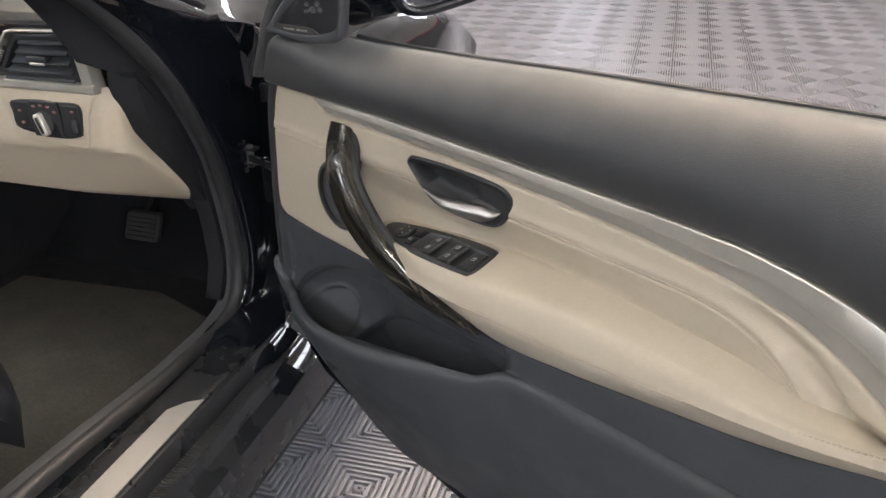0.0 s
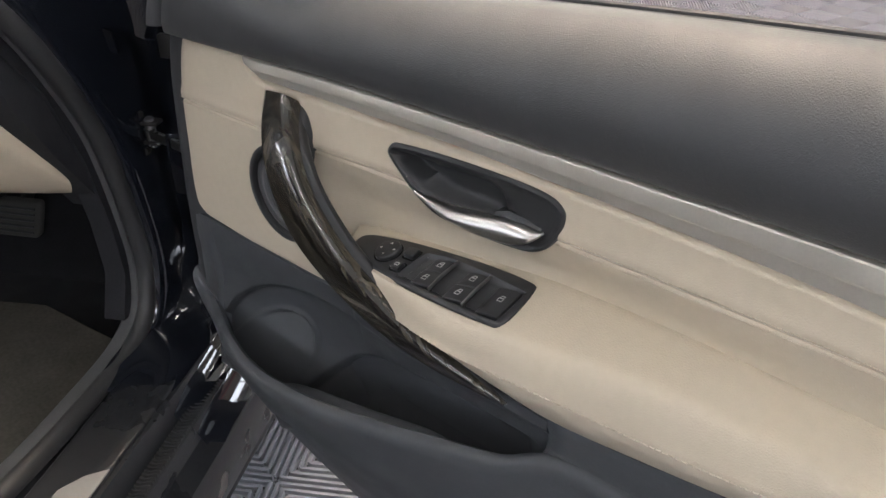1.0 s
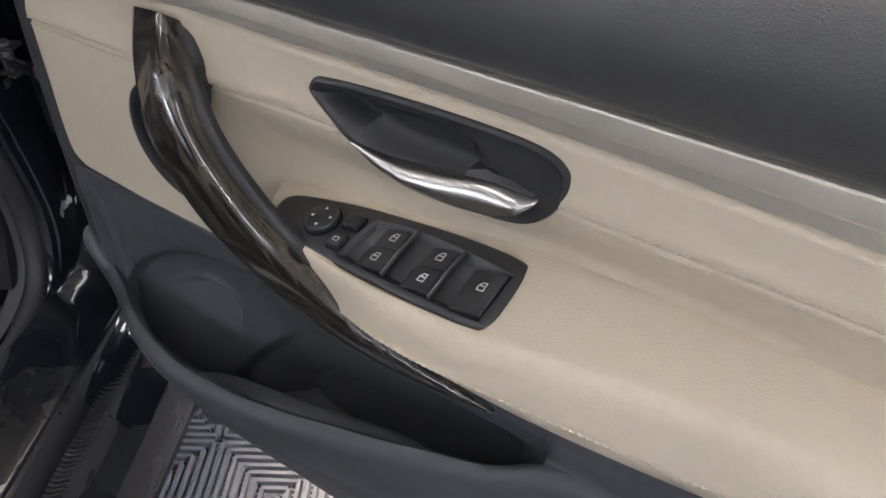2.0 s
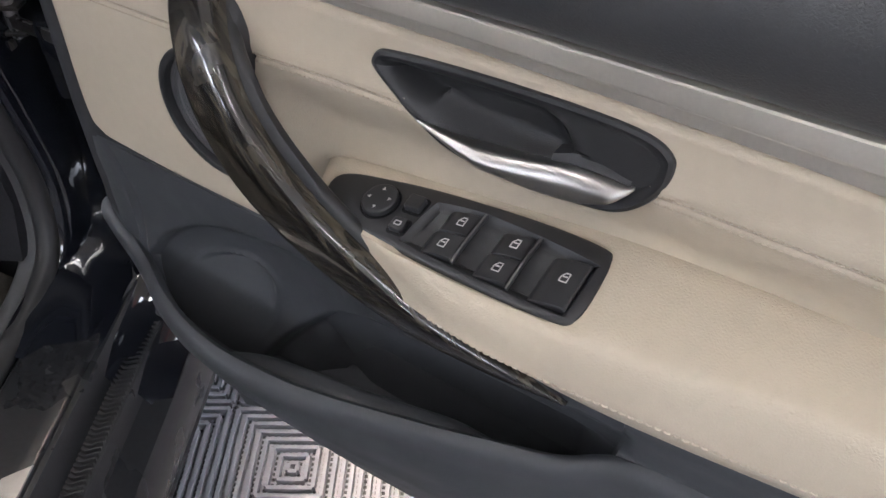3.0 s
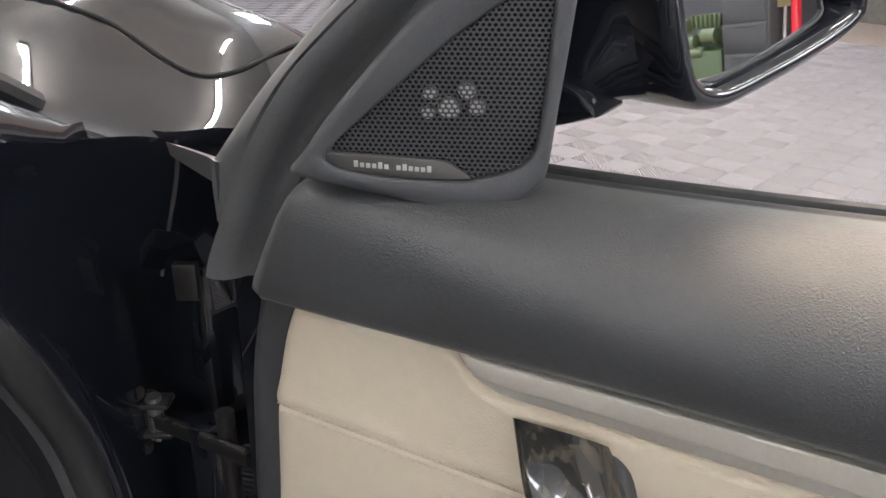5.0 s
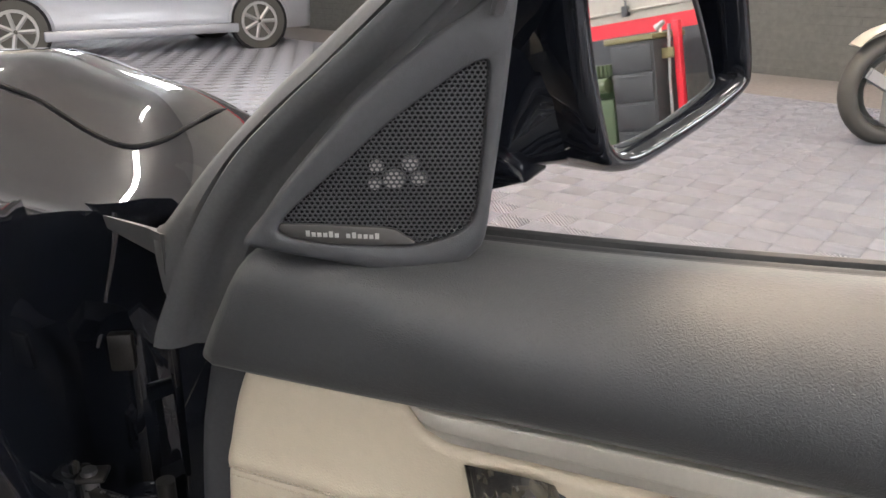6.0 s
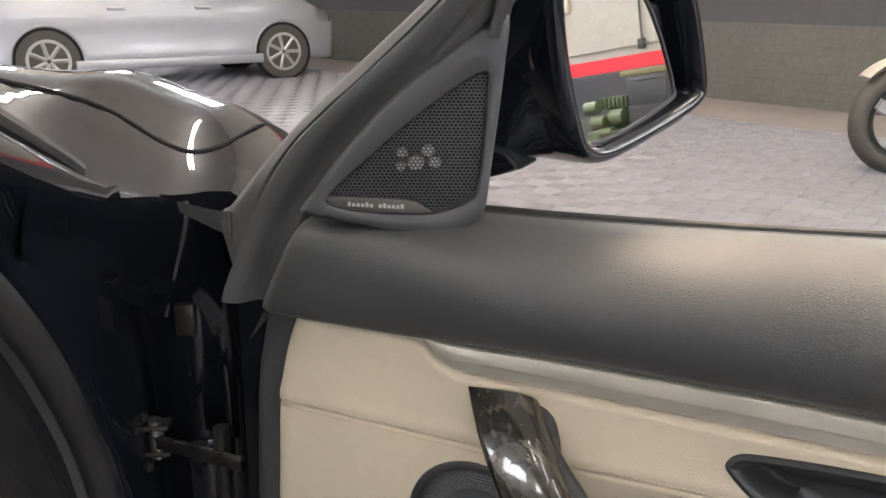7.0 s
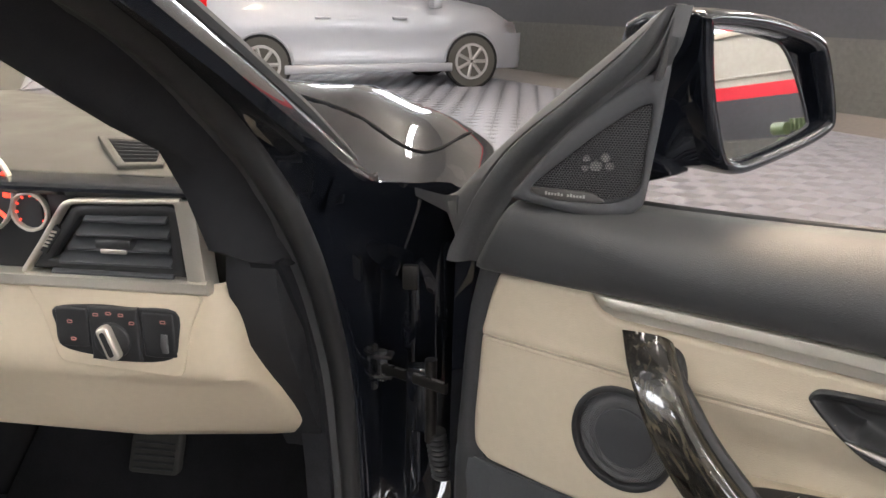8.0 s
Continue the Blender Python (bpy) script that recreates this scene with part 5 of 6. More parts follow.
# kick panel
part("kick_panel", loft([[C(-0.185 - d, y, z) for y, z in ((-0.05, 0.80), (0.03, 0.70), (0.07, 0.60), (0.09, 0.5), (0.095, 0.42), (0.07, 0.36), (0.5, 0.33), (0.55, 0.8))] for d in (0.0, 0.03)]), M["carpet"], car, "dark carpeted footwell side panel")
# footwell
part("footwell_carpet", loft([[C(a, y, z) for y, z in ((-0.9, 0.30), (0.05, 0.26), (0.25, 0.24), (0.42, 0.36), (0.55, 0.60), (0.58, 0.60), (0.46, 0.32), (0.25, 0.2), (-0.9, 0.26))] for a in (-0.18, -0.78)]), M["carpet"], car, "dark footwell carpet")
part("floor_mat", plate([(-0.20, 0.10), (-0.20, -0.6), (-0.72, -0.6), (-0.72, 0.16), (-0.40, 0.18)], 0.012, 0.004, lambda u, v, w: C(u, v, 0.272 + (0.03 * ease(0.0, 0.2, -v - 0.2)) + w)), M["mat_carpet"], car, "grey-brown carpet floor mat")
pedal = part("pedal", plate(rounded(0.085, 0.062, 0.008), 0.014, 0.004, lambda u, v, w: C(-0.545 + u, 0.35 - w + 0.45 * v, 0.337 + 0.9 * v)), M["tyre"], car, "ribbed black brake pedal")
for k in range(5):
    part("pedal_rib", sweep([C(-0.578, 0.3335 + 0.0045 * (k - 2), 0.337 + 0.009 * (k - 2)), C(-0.512, 0.3335 + 0.0045 * (k - 2), 0.337 + 0.009 * (k - 2))], rounded(0.004, 0.004, 0.001, 1), V(0, 0, 1)), M["rubber"], pedal)
part("pedal_arm", sweep(spline([C(-0.545, 0.356, 0.345), C(-0.545, 0.42, 0.42), C(-0.545, 0.44, 0.60)], 4), rounded(0.012, 0.022, 0.003, 2), CO), M["dull_metal"], pedal)
part("tunnel", loft([[C(a, y, z) for a, z in ((-0.80, 0.2), (-0.78, 0.5), (-0.82, 0.62), (-1.0, 0.62), (-1.0, 0.2))] for y in (-0.9, 0.55)]), M["inner_dark"], car)
part("bulkhead", box(C(-0.72, 0.60, 0.5), (1.0, 0.04, 0.6), 0, None, Matrix.Rotation(radians(30), 3, "Z")), M["inner_dark"], car)
# knee panel: cream lower dash with a swept lower corner
KN = spline([(-0.24, -0.029, 0.773), (-0.232, -0.036, 0.733), (-0.230, -0.034, 0.700), (-0.223, -0.015, 0.664), (-0.211, 0.016, 0.622), (-0.206, 0.055, 0.581), (-0.214, 0.100, 0.541)], 3)
FACE = spline([(-0.052, 0.773), (-0.056, 0.735), (-0.0575, 0.705), (-0.055, 0.676), (-0.040, 0.650), (-0.012, 0.600), (0.004, 0.574)], 3)
secs = []
for e, f in zip(KN, FACE):
    row = [C(e.x + 0.001, e.y + 0.03, e.z)]
    for q, dx in ((0.0, 0.0), (0.45, 0.004), (0.8, 0.012), (1.0, 0.028), (1.0, 0.08), (1.0, 0.15), (1.0, 0.30), (1.0, 0.52)):
        k = q * (1 if e.z > 0.66 else lerp(0.25, 1.0, min(1, dx / 0.15)))
        row.append(C(e.x - dx, lerp(e.y, f.x, k), lerp(e.z, f.y, k)))
    secs.append(row)
secs.append([p + CF * 0.05 + V(0, 0, -0.003) for p in secs[-1]])
part("knee_panel", loft(secs, False, False), M["cream_plastic"], car, "cream lower dashboard panel", 50)
part("knee_tip", loft([[C(-0.209 + a, 0.085 + b, 0.556 + c) for a, b, c in ((0, 0, 0), (0.001, 0.0, -0.010), (-0.02, 0.005, -0.012), (-0.02, 0.005, 0.0))], [C(-0.213 + a, 0.116 + b, 0.538 + c) for a, b, c in ((0, 0, 0), (0, 0, -0.006), (-0.014, 0, -0.007), (-0.014, 0, 0.0))]]), M["cream_plastic"], car)
part("under_panel", loft([[C(a, y, z) for y, z in ((0.10, 0.562), (0.14, 0.550), (0.5, 0.56), (0.5, 0.60), (0.10, 0.60))] for a in (-0.235, -0.75)]), M["inner_dark"], car)


# side air vent
def on_dash(u, v, w):
    return C(u, -0.048 - w - 0.10 * (v - 0.78), v)


VENT = [(-0.2755, 0.781), (-0.2725, 0.850), (-0.285, 0.8535), (-0.372, 0.850), (-0.379, 0.846), (-0.431, 0.784)]
vent = part("air_vent", rim(VENT, 0.0115, 0.010, 0.004, on_dash), M["trim_black"], car, "black side air vent with satin surround")
part("vent_backing", plate(VENT, 0.002, 0.0005, lambda u, v, w: on_dash(u, v, -0.030 + w)), M["void"], vent)
for z, x1 in ((0.8415, -0.366), (0.827, -0.376), (0.8125, -0.387), (0.798, -0.399), (0.7865, -0.409)):
    part("slat", sweep([on_dash(x1, z, 0.001), on_dash(-0.2855, z + 0.001, 0.001)], rounded(0.026, 0.0042, 0.002, 2), V(-0.35, 0.6, 0.42)), M["hard_black"], vent)
part("slider", box(on_dash(-0.339, 0.8135, 0.009), (0.036, 0.016, 0.011), 0.003, None, Matrix.Rotation(radians(30), 3, "Z")), M["switch"], vent, "dark vent slider with a bright lip")
part("slider_lip", box(on_dash(-0.339, 0.807, 0.0155), (0.026, 0.004, 0.005), 0.0015, None, Matrix.Rotation(radians(30), 3, "Z")), M["satin"], vent)
part("wheel_slot", sweep([on_dash(-0.4155, 0.802, 0.010), on_dash(-0.395, 0.828, 0.010)], rounded(0.010, 0.004, 0.0018, 2), CO), M["rubber"], vent)
for k in range(5):
    q = 0.25 + 0.14 * k
    part("wheel_tooth", sweep([on_dash(lerp(-0.4155, -0.395, q) - 0.003, lerp(0.802, 0.828, q), 0.0125), on_dash(lerp(-0.4155, -0.395, q) + 0.003, lerp(0.802, 0.828, q) - 0.001, 0.0125)], rounded(0.002, 0.002, 0.0006, 1), V(0, 0, 1)), M["satin"], vent)
part("vent_surround", sweep(spline([on_dash(u, v, 0.009) for u, v in ((-0.437, 0.781), (-0.412, 0.812), (-0.386, 0.8465), (-0.377, 0.8525), (-0.362, 0.8545), (-0.31, 0.8565), (-0.268, 0.8585))], 5), rounded(0.005, 0.012, 0.002, 3), V(0, 0, 1)), M["satin"], vent, "satin metal vent surround")
part("end_bar", loft([[on_dash(u + du, v, w) for u, w in ((-0.2735, -0.004), (-0.2735, 0.010), (-0.2715, 0.0135), (-0.262, 0.0145), (-0.2545, 0.012), (-0.2525, 0.006), (-0.2525, -0.012))] for v, du in ((0.7665, 0.0015), (0.80, 0.0), (0.83, -0.0008), (0.852, -0.002), (0.859, -0.004))]), M["satin"], vent, "bright satin end bar")
part("dash_strip", loft([[on_dash(u, v, w) for v, w in ((0.780, 0.0), (0.7795, 0.014), (0.778, 0.0165), (0.769, 0.0175), (0.766, 0.015), (0.765, 0.0))] for u in (-0.2515, -0.3, -0.47, -0.75)]), M["satin"], car, "satin aluminium dashboard strip")
part("upper_trim_panel", loft([[on_dash(u, v, w) for v, w in ((0.8575, -0.02), (0.8585, 0.008), (0.863, 0.012), (0.869, 0.009), (0.8725, 0.0), (0.8725, -0.03))] for u in (-0.262, -0.3, -0.40, -0.75)]), M["paint"], car, "gloss black dashboard trim")
part("centre_panel", plate([(-0.436, 0.781), (-0.386, 0.858), (-0.75, 0.858), (-0.75, 0.781)], 0.004, 0.001, lambda u, v, w: on_dash(u, v, -0.020 + w)), M["hard_black"], car)
# light switch
LS = [tuple(p) for p in spline([(-0.411, 0.745), (-0.366, 0.7505), (-0.330, 0.7495), (-0.286, 0.748), (-0.2855, 0.718), (-0.294, 0.698), (-0.332, 0.692), (-0.370, 0.696), (-0.408, 0.704), (-0.412, 0.727)], 4, True)]
on_knee = lambda u, v, w: C(u, -0.048 - w, v)
part("switch_surround", plate([tuple(p) for p in spline([(-0.432, 0.770), (-0.426, 0.740), (-0.4165, 0.700), (-0.411, 0.689), (-0.400, 0.6855), (-0.345, 0.682), (-0.298, 0.679), (-0.288, 0.680), (-0.2825, 0.687), (-0.273, 0.730), (-0.265, 0.770), (-0.35, 0.7705)], 3, True)], 0.0118, 0.0018, on_knee), M["cream_plastic"], car, "raised cream field round the light switch")
ls = part("light_switch", plate(LS, 0.0135, 0.002, on_knee), M["switch"], car, "black headlight switch panel")
for u0, u1, h in ((-0.4095, -0.3765, 0.0152), (-0.3735, -0.3235, 0.0172), (-0.3205, -0.2885, 0.0148)):
    zt, zb = (0.746, 0.706) if u0 < -0.4 else ((0.7495, 0.6945) if u0 < -0.35 else (0.7455, 0.700))
    part("switch_block", plate([tuple(p) for p in spline([(u0, zb + 0.006), (u0 + 0.003, zb), (u1 - 0.003, zb), (u1, zb + 0.006), (u1, zt - 0.004), (u1 - 0.004, zt), (u0 + 0.004, zt), (u0, zt - 0.004)], 2, True)], h, 0.0018, on_knee), M["switch"], ls)
part("knob", plate([(-0.3505 + 0.0185 * math.cos(a), 0.716 + 0.0185 * math.sin(a)) for a in [2 * math.pi * i / 28 for i in range(28)]], 0.004, 0.002, lambda u, v, w: on_knee(u, v, 0.0168 + w)), M["switch"], ls)
gp = part("knob_grip", plate([(-0.3505 + u * 0.94 - v * 0.33, 0.716 + v * 0.94 + u * 0.33) for u, v in [(p[0], p[1]) for p in rounded(0.0135, 0.036, 0.005, 4)]], 0.009, 0.003, lambda u, v, w: on_knee(u, v, 0.0205 + w)), M["satin"], ls, "satin rotary knob grip")
part("grip_mark", plate([(-0.3505 + u * 0.94 - v * 0.33, 0.716 + v * 0.94 + u * 0.33) for u, v in rounded(0.0055, 0.026, 0.002, 3)], 0.0008, 0.0003, lambda u, v, w: on_knee(u, v, 0.0293 + w)), M["switch"], ls)
part("dimmer_wheel", sweep([on_knee(-0.2985, 0.706, 0.0135), on_knee(-0.2985, 0.715, 0.0165), on_knee(-0.2985, 0.724, 0.0135)], rounded(0.007, 0.006, 0.002, 2), CO), M["grey_rubber"], ls)
for u, v, w0 in ((-0.395, 0.732, 0.0152), (-0.393, 0.714, 0.0152), (-0.366, 0.7415, 0.0172), (-0.3525, 0.7435, 0.0172), (-0.340, 0.7425, 0.0172), (-0.3295, 0.735, 0.0172), (-0.299, 0.737, 0.0148)):
    part("icon", rim([(u + a, v + b) for a, b in rounded(0.0055, 0.0034, 0.001)], 0.0008, 0.0004, 0.0001, lambda p, q, w: on_knee(p, q, w0 + w)), M["icon_red"], ls, "small reddish printed symbol")
part("dash_side", loft([[C(-0.19 - d, y, z) for y, z in ((-0.045, 0.775), (-0.03, 0.86), (0.03, 0.862), (0.12, 0.79), (0.2, 0.5), (0.1, 0.52), (0.03, 0.62), (-0.02, 0.70))] for d in (0.0, 0.05)]), M["inner_dark"], car, "dark dashboard end panel")
# upper dashboard
secs = []
for x in (-0.20, -0.215, -0.25, -0.4, -0.6, -0.9, -1.35):
    d = 0.02 if x > -0.21 else 0.0
    ye = min(0.55, max(0.035, 0.05 + 0.85 * (-0.2 - x)))  # it ends at the foot of the windscreen
    mid = [(lerp(-0.02, ye, q), 0.876 + 0.13 * (lerp(-0.02, min(ye, 0.2), q) + 0.02) - 0.02 * ease(0.7, 1, q)) for q in (0.3, 0.6, 0.85, 1.0)]
    secs.append([C(x, y, z - d) for y, z in [(-0.02, 0.78), (-0.035, 0.868), (-0.02, 0.876)] + mid + [(ye, 0.7)]])
part("dashboard", loft(secs), M["dash_grey"], car, "grey-beige upper dashboard", 50)
DV = [(-0.418, 0.060), (-0.345, 0.056), (-0.322, 0.028), (-0.308, -0.016), (-0.352, -0.022)]
on_top = lambda u, v, w: C(u, v, table(v, [(-0.035, 0.868), (-0.02, 0.876), (0.05, 0.888), (0.2, 0.905)]) + w)
vt = part("demist_vent", rim(DV, 0.008, 0.004, 0.0015, on_top), M["dash_grey"], car, "side window demister vent")
part("backing", plate(inset(DV, 0.007), 0.0012, 0.0004, on_top), M["void"], vt)
for k in range(6):
    q = (k + 0.7) / 6.6
    p, r = V(lerp(-0.402, -0.350, q), lerp(0.054, -0.015, q)), V(lerp(-0.345, -0.316, q), lerp(0.050, -0.011, q))
    part("slat", sweep([on_top(p.x, p.y, 0.002), on_top(r.x, r.y, 0.002)], rounded(0.0014, 0.004, 0.0005, 2), CF), M["trim_black"], vt)
# instruments
cl = part("instrument_panel", box(C(-0.60, -0.022, 0.822), (0.37, 0.06, 0.10), 0.02, None, Matrix.Rotation(radians(30), 3, "Z")), M["switch"], car, "black instrument cluster with red-lit dials")
for x, z, r in ((-0.486, 0.858, 0.046), (-0.427, 0.8385, 0.0195)):
    dial = part("dial", rim([(x + r * math.cos(a), z + r * math.sin(a)) for a in [2 * math.pi * i / 32 for i in range(32)]], 0.003, 0.006, 0.001, lambda u, v, w: C(u, -0.052 - w, v)), M["satin"], cl)
    bm = bmesh.new()
    for k in range(9):
        a = radians(-40 + 32 * k)
        p = lambda q: (x + r * q * math.cos(a), z + r * q * math.sin(a))
        t = (-math.sin(a) * r * 0.05, math.cos(a) * r * 0.05)
        plate([(p(0.7)[0] - t[0], p(0.7)[1] - t[1]), (p(0.9)[0] - t[0], p(0.9)[1] - t[1]), (p(0.9)[0] + t[0], p(0.9)[1] + t[1]), (p(0.7)[0] + t[0], p(0.7)[1] + t[1])], 0.0005, 0.0001, lambda u, v, w: C(u, -0.053 - w, v), bm)
    part("marks", bm, M["dial_red"], dial, "red lit dial marks")
# bonnet and wing
EDGE = [(0.03, 0.855), (0.06, 0.848), (0.1, 0.835), (0.142, 0.824), (0.22, 0.829), (0.32, 0.836), (0.42, 0.841), (0.50, 0.840), (0.58, 0.833), (0.68, 0.820), (0.8, 0.800), (1.0, 0.760), (1.2, 0.705), (1.3, 0.66)]
CROWN = [(0, -0.064), (0.014, -0.032), (0.04, -0.013), (0.07, 0.001), (0.10, 0.0115), (0.13, 0.0203), (0.2, 0.036), (0.35, 0.056), (0.55, 0.068), (0.8, 0.072), (1.1, 0.05), (1.3, 0.0)]
REAR = [(0, 0.150), (0.06, 0.144), (0.068, 0.138), (0.092, 0.075), (0.125, 0.07), (0.25, 0.22), (0.4, 0.40), (0.7, 0.60), (1.0, 0.45), (1.3, 0.15)]


def bonnet_point(x, y):
    return C(-x - 0.03 - 0.10 * ease(0.6, 1.3, y), y, table(y, EDGE) + table(x, CROWN) + 0.012 * math.exp(-((x - 0.2) / 0.05) ** 2) * ease(0.2, 0.5, y) + 0.019 * ease(0.0, 0.10, x) * ease(0.24, 0.44, y) * (1 - ease(0.5, 0.8, y)))


secs = []
for x in (0, 0.004, 0.009, 0.015, 0.022, 0.03, 0.04, 0.05, 0.06, 0.068, 0.076, 0.084, 0.092, 0.105, 0.125, 0.15, 0.175, 0.2, 0.225, 0.25, 0.3, 0.35, 0.4, 0.55, 0.7, 0.85, 1.0, 1.15, 1.3):
    y0 = table(x, REAR)
    secs.append([bonnet_point(x, lerp(y0, 1.3, (k / 30) ** 1.3)) for k in range(31)])
part("bonnet", loft(secs, False, False), M["paint"], car, "gloss black bonnet", 60)
gap = spline([bonnet_point(x, y) + V(0, 0, 0.0008) for x, y in ((0.60, 0.52), (0.42, 0.44), (0.28, 0.385), (0.202, 0.350), (0.163, 0.336), (0.115, 0.304), (0.086, 0.298), (0.067, 0.328), (0.054, 0.385), (0.044, 0.52), (0.035, 0.8))], 6)
part("bonnet_gap", sweep(gap, circle(0.0020, 6), V(0, 0, 1)), M["void"], car, "dark bonnet shut line")
# Bulge added, hidden by the door, to block floor reflection in the body corner.
secs = []
for y in stations(0.148, 1.3, 0.1):
    e = table(y, EDGE)
    dx = -0.03 - 0.10 * ease(0.6, 1.3, y)
    secs.append([C(dx, y, e - 0.06), C(0.045 + dx, y, e - 0.066), C(0.068 + dx, y, e - 0.10), C(0.072 + dx, y, 0.55), C(0.040 + dx, y, 0.25)])
part("front_wing", loft(secs, False, False), M["paint"], car, "gloss black front wing", 60)
for s_, xx in ((1, -0.24), (-1, -1.40)):
    w = part("wheel", sweep([C(xx - 0.1, 0.86, 0.31), C(xx + 0.1, 0.86, 0.31)], circle(0.31, 32), CF), M["tyre"], car, "black tyre under the wing")
# windscreen
part("windscreen", loft([[C(-0.16, -0.39, 1.066), C(-0.7, -0.36, 1.10), C(-1.25, -0.39, 1.066)], [C(-0.158, -0.07, 0.938), C(-0.7, 0.15, 0.985), C(-1.25, -0.07, 0.938)], [C(-0.155, 0.075, 0.874), C(-0.7, 0.60, 0.89), C(-1.25, 0.075, 0.874)]], False, False), M["glass"], car, "clear windscreen").visible_shadow = False
# door check strap and latch pieces
st = part("check_strap", sweep(spline([C(-0.138, 0.140, 0.612), C(-0.115, 0.128, 0.6125), C(-0.080, 0.108, 0.6135), C(-0.045, 0.088, 0.614)], 4), rounded(0.007, 0.014, 0.0032, 3), CF), M["dull_metal"], car, "greasy metal door check strap")
part("strap_edge", sweep(spline([C(-0.120, 0.1295, 0.6185), C(-0.080, 0.1065, 0.6205), C(-0.045, 0.0865, 0.621)], 4), rounded(0.003, 0.002, 0.0009, 2), CF), M["steel"], st)
bracket = part("strap_bracket", box(C(-0.146, 0.146, 0.614), (0.030, 0.012, 0.036), 0.004, None, Matrix.Rotation(radians(30), 3, "Z")), M["dull_metal"], st, "cast strap bracket")
for dz in (-0.013, 0.013):
    part("strap_cheek", box(C(-0.132, 0.140, 0.614 + dz), (0.030, 0.020, 0.005), 0.002, None, Matrix.Rotation(radians(30), 3, "Z")), M["dull_metal"], st)
    part("bolt", sweep([C(-0.140, 0.136, 0.614 + dz * 1.9), C(-0.140, 0.130, 0.614 + dz * 1.9)], circle(0.006, 6), V(0, 0, 1)), M["dull_metal"], st)
part("strap_pin", sweep([C(-0.130, 0.138, 0.595), C(-0.130, 0.138, 0.633)], circle(0.0062, 12), CF), M["steel"], st, "round steel pin")
hinge = part("hinge", box(C(-0.082, 0.120, 0.585), (0.030, 0.022, 0.085), 0.006, None, Matrix.Rotation(radians(30), 3, "Z")), M["paint"], car, "black painted door hinge")
part("hinge_pin", sweep([C(-0.066, 0.108, 0.535), C(-0.066, 0.108, 0.640)], circle(0.007, 12), CF), M["dull_metal"], hinge)
boot = [C(-0.062, 0.115, 0.545), C(-0.055, 0.108, 0.520), C(-0.050, 0.100, 0.495)]
secs = []
for k in range(19):
    p = boot[0].lerp(boot[2], k / 18)
    r = 0.0135 - 0.0028 * (k % 2)
    secs.append([p + CO * (r * math.cos(a)) + CF * (r * math.sin(a)) for a in [2 * math.pi * i / 14 for i in range(14)]])
part("cable_boot", loft(secs), M["rubber"], car, "ribbed black rubber cable boot", 40)
part("hinge_bracket", box(C(-0.099, 0.158, 0.721), (0.018, 0.010, 0.030), 0.002, None, Matrix.Rotation(radians(30), 3, "Z")), M["dull_metal"], car, "small bare metal bracket")

# black driver's seat, of which the front bolster shows; unseen roof, far side and rear wall, added to shade the cabin
seat = part("seat_cushion", loft([[C(a, y, z + h) for a, h in ((-0.26, -0.10), (-0.245, -0.02), (-0.26, 0.03), (-0.30, 0.045), (-0.36, 0.02), (-0.60, 0.02), (-0.66, 0.045), (-0.70, 0.0), (-0.70, -0.10))] for y, z in ((-0.332, 0.43), (-0.336, 0.475), (-0.36, 0.505), (-0.42, 0.515), (-0.7, 0.505), (-1.0, 0.49))]), M["seat"], car, "black leather seat cushion with side bolster", 60)
part("seat_back", loft([[C(a, y - 0.25 * (z - 0.55), z) for a, y in ((-0.27, -1.0), (-0.25, -0.93), (-0.30, -0.91), (-0.38, -0.96), (-0.58, -0.96), (-0.66, -0.91), (-0.71, -0.93), (-0.69, -1.0), (-0.48, -1.06))] for z in (0.5, 0.55, 0.8, 1.05, 1.14)]), M["seat"], car, "black leather seat back", 60)
part("seat_base", box(C(-0.48, -0.75, 0.37), (0.40, 0.40, 0.16), 0.02, None, Matrix.Rotation(radians(30), 3, "Z")), M["inner_dark"], car)
part("roof", loft([[C(a, y, z + 0.02 * math.sin(math.pi * (a + 0.25) / -1.15) + d) for a in (-0.25, -0.4, -0.7, -1.0, -1.28, -1.40) for d in (0,)] + [C(a, y, z - 0.03) for a in (-1.40, -1.0, -0.4, -0.25)] for y, z in ((-0.72, 1.22), (-0.95, 1.32), (-1.3, 1.39), (-1.8, 1.40), (-2.3, 1.32))]), M["paint"], car, "gloss black roof, unseen, added to shade the cabin", 60)
part("far_side", loft([[C(x, y, z) for y, z in ((0.3, 0.3), (0.3, 0.85), (-2.3, 0.9), (-2.3, 0.3))] for x in (-1.50, -1.56)]), M["paint"], car, "gloss black far side of the body, unseen, added to shade the cabin")
part("rear_shade_wall", box(C(-0.83, -1.6, 0.75), (1.25, 0.10, 0.95), 0.03, None, Matrix.Rotation(radians(30), 3, "Z")), M["seat"], car)
# moulded foot of the jamb, running into the sill
secs = []
for x, zb in ((-0.17, 0.345), (-0.15, 0.338), (-0.13, 0.334), (-0.11, 0.333), (-0.09, 0.332), (-0.075, 0.329), (-0.066, 0.315), (-0.058, 0.302), (-0.045, 0.299), (-0.036, 0.285), (-0.026, 0.268), (-0.012, 0.258)):
    d = 0.010 * math.sin((x + 0.17) * 42)
    secs.append([C(x, y, z) for y, z in ((0.215, 0.52), (0.192, 0.46), (0.178 + d, 0.42), (0.164 + d, zb + 0.060), (0.142 + d, zb + 0.030), (0.112 + d, zb + 0.011), (0.08, zb + 0.0045), (0.04, zb + 0.002), (0.0, zb + 0.001), (-0.04, zb - 0.006))])
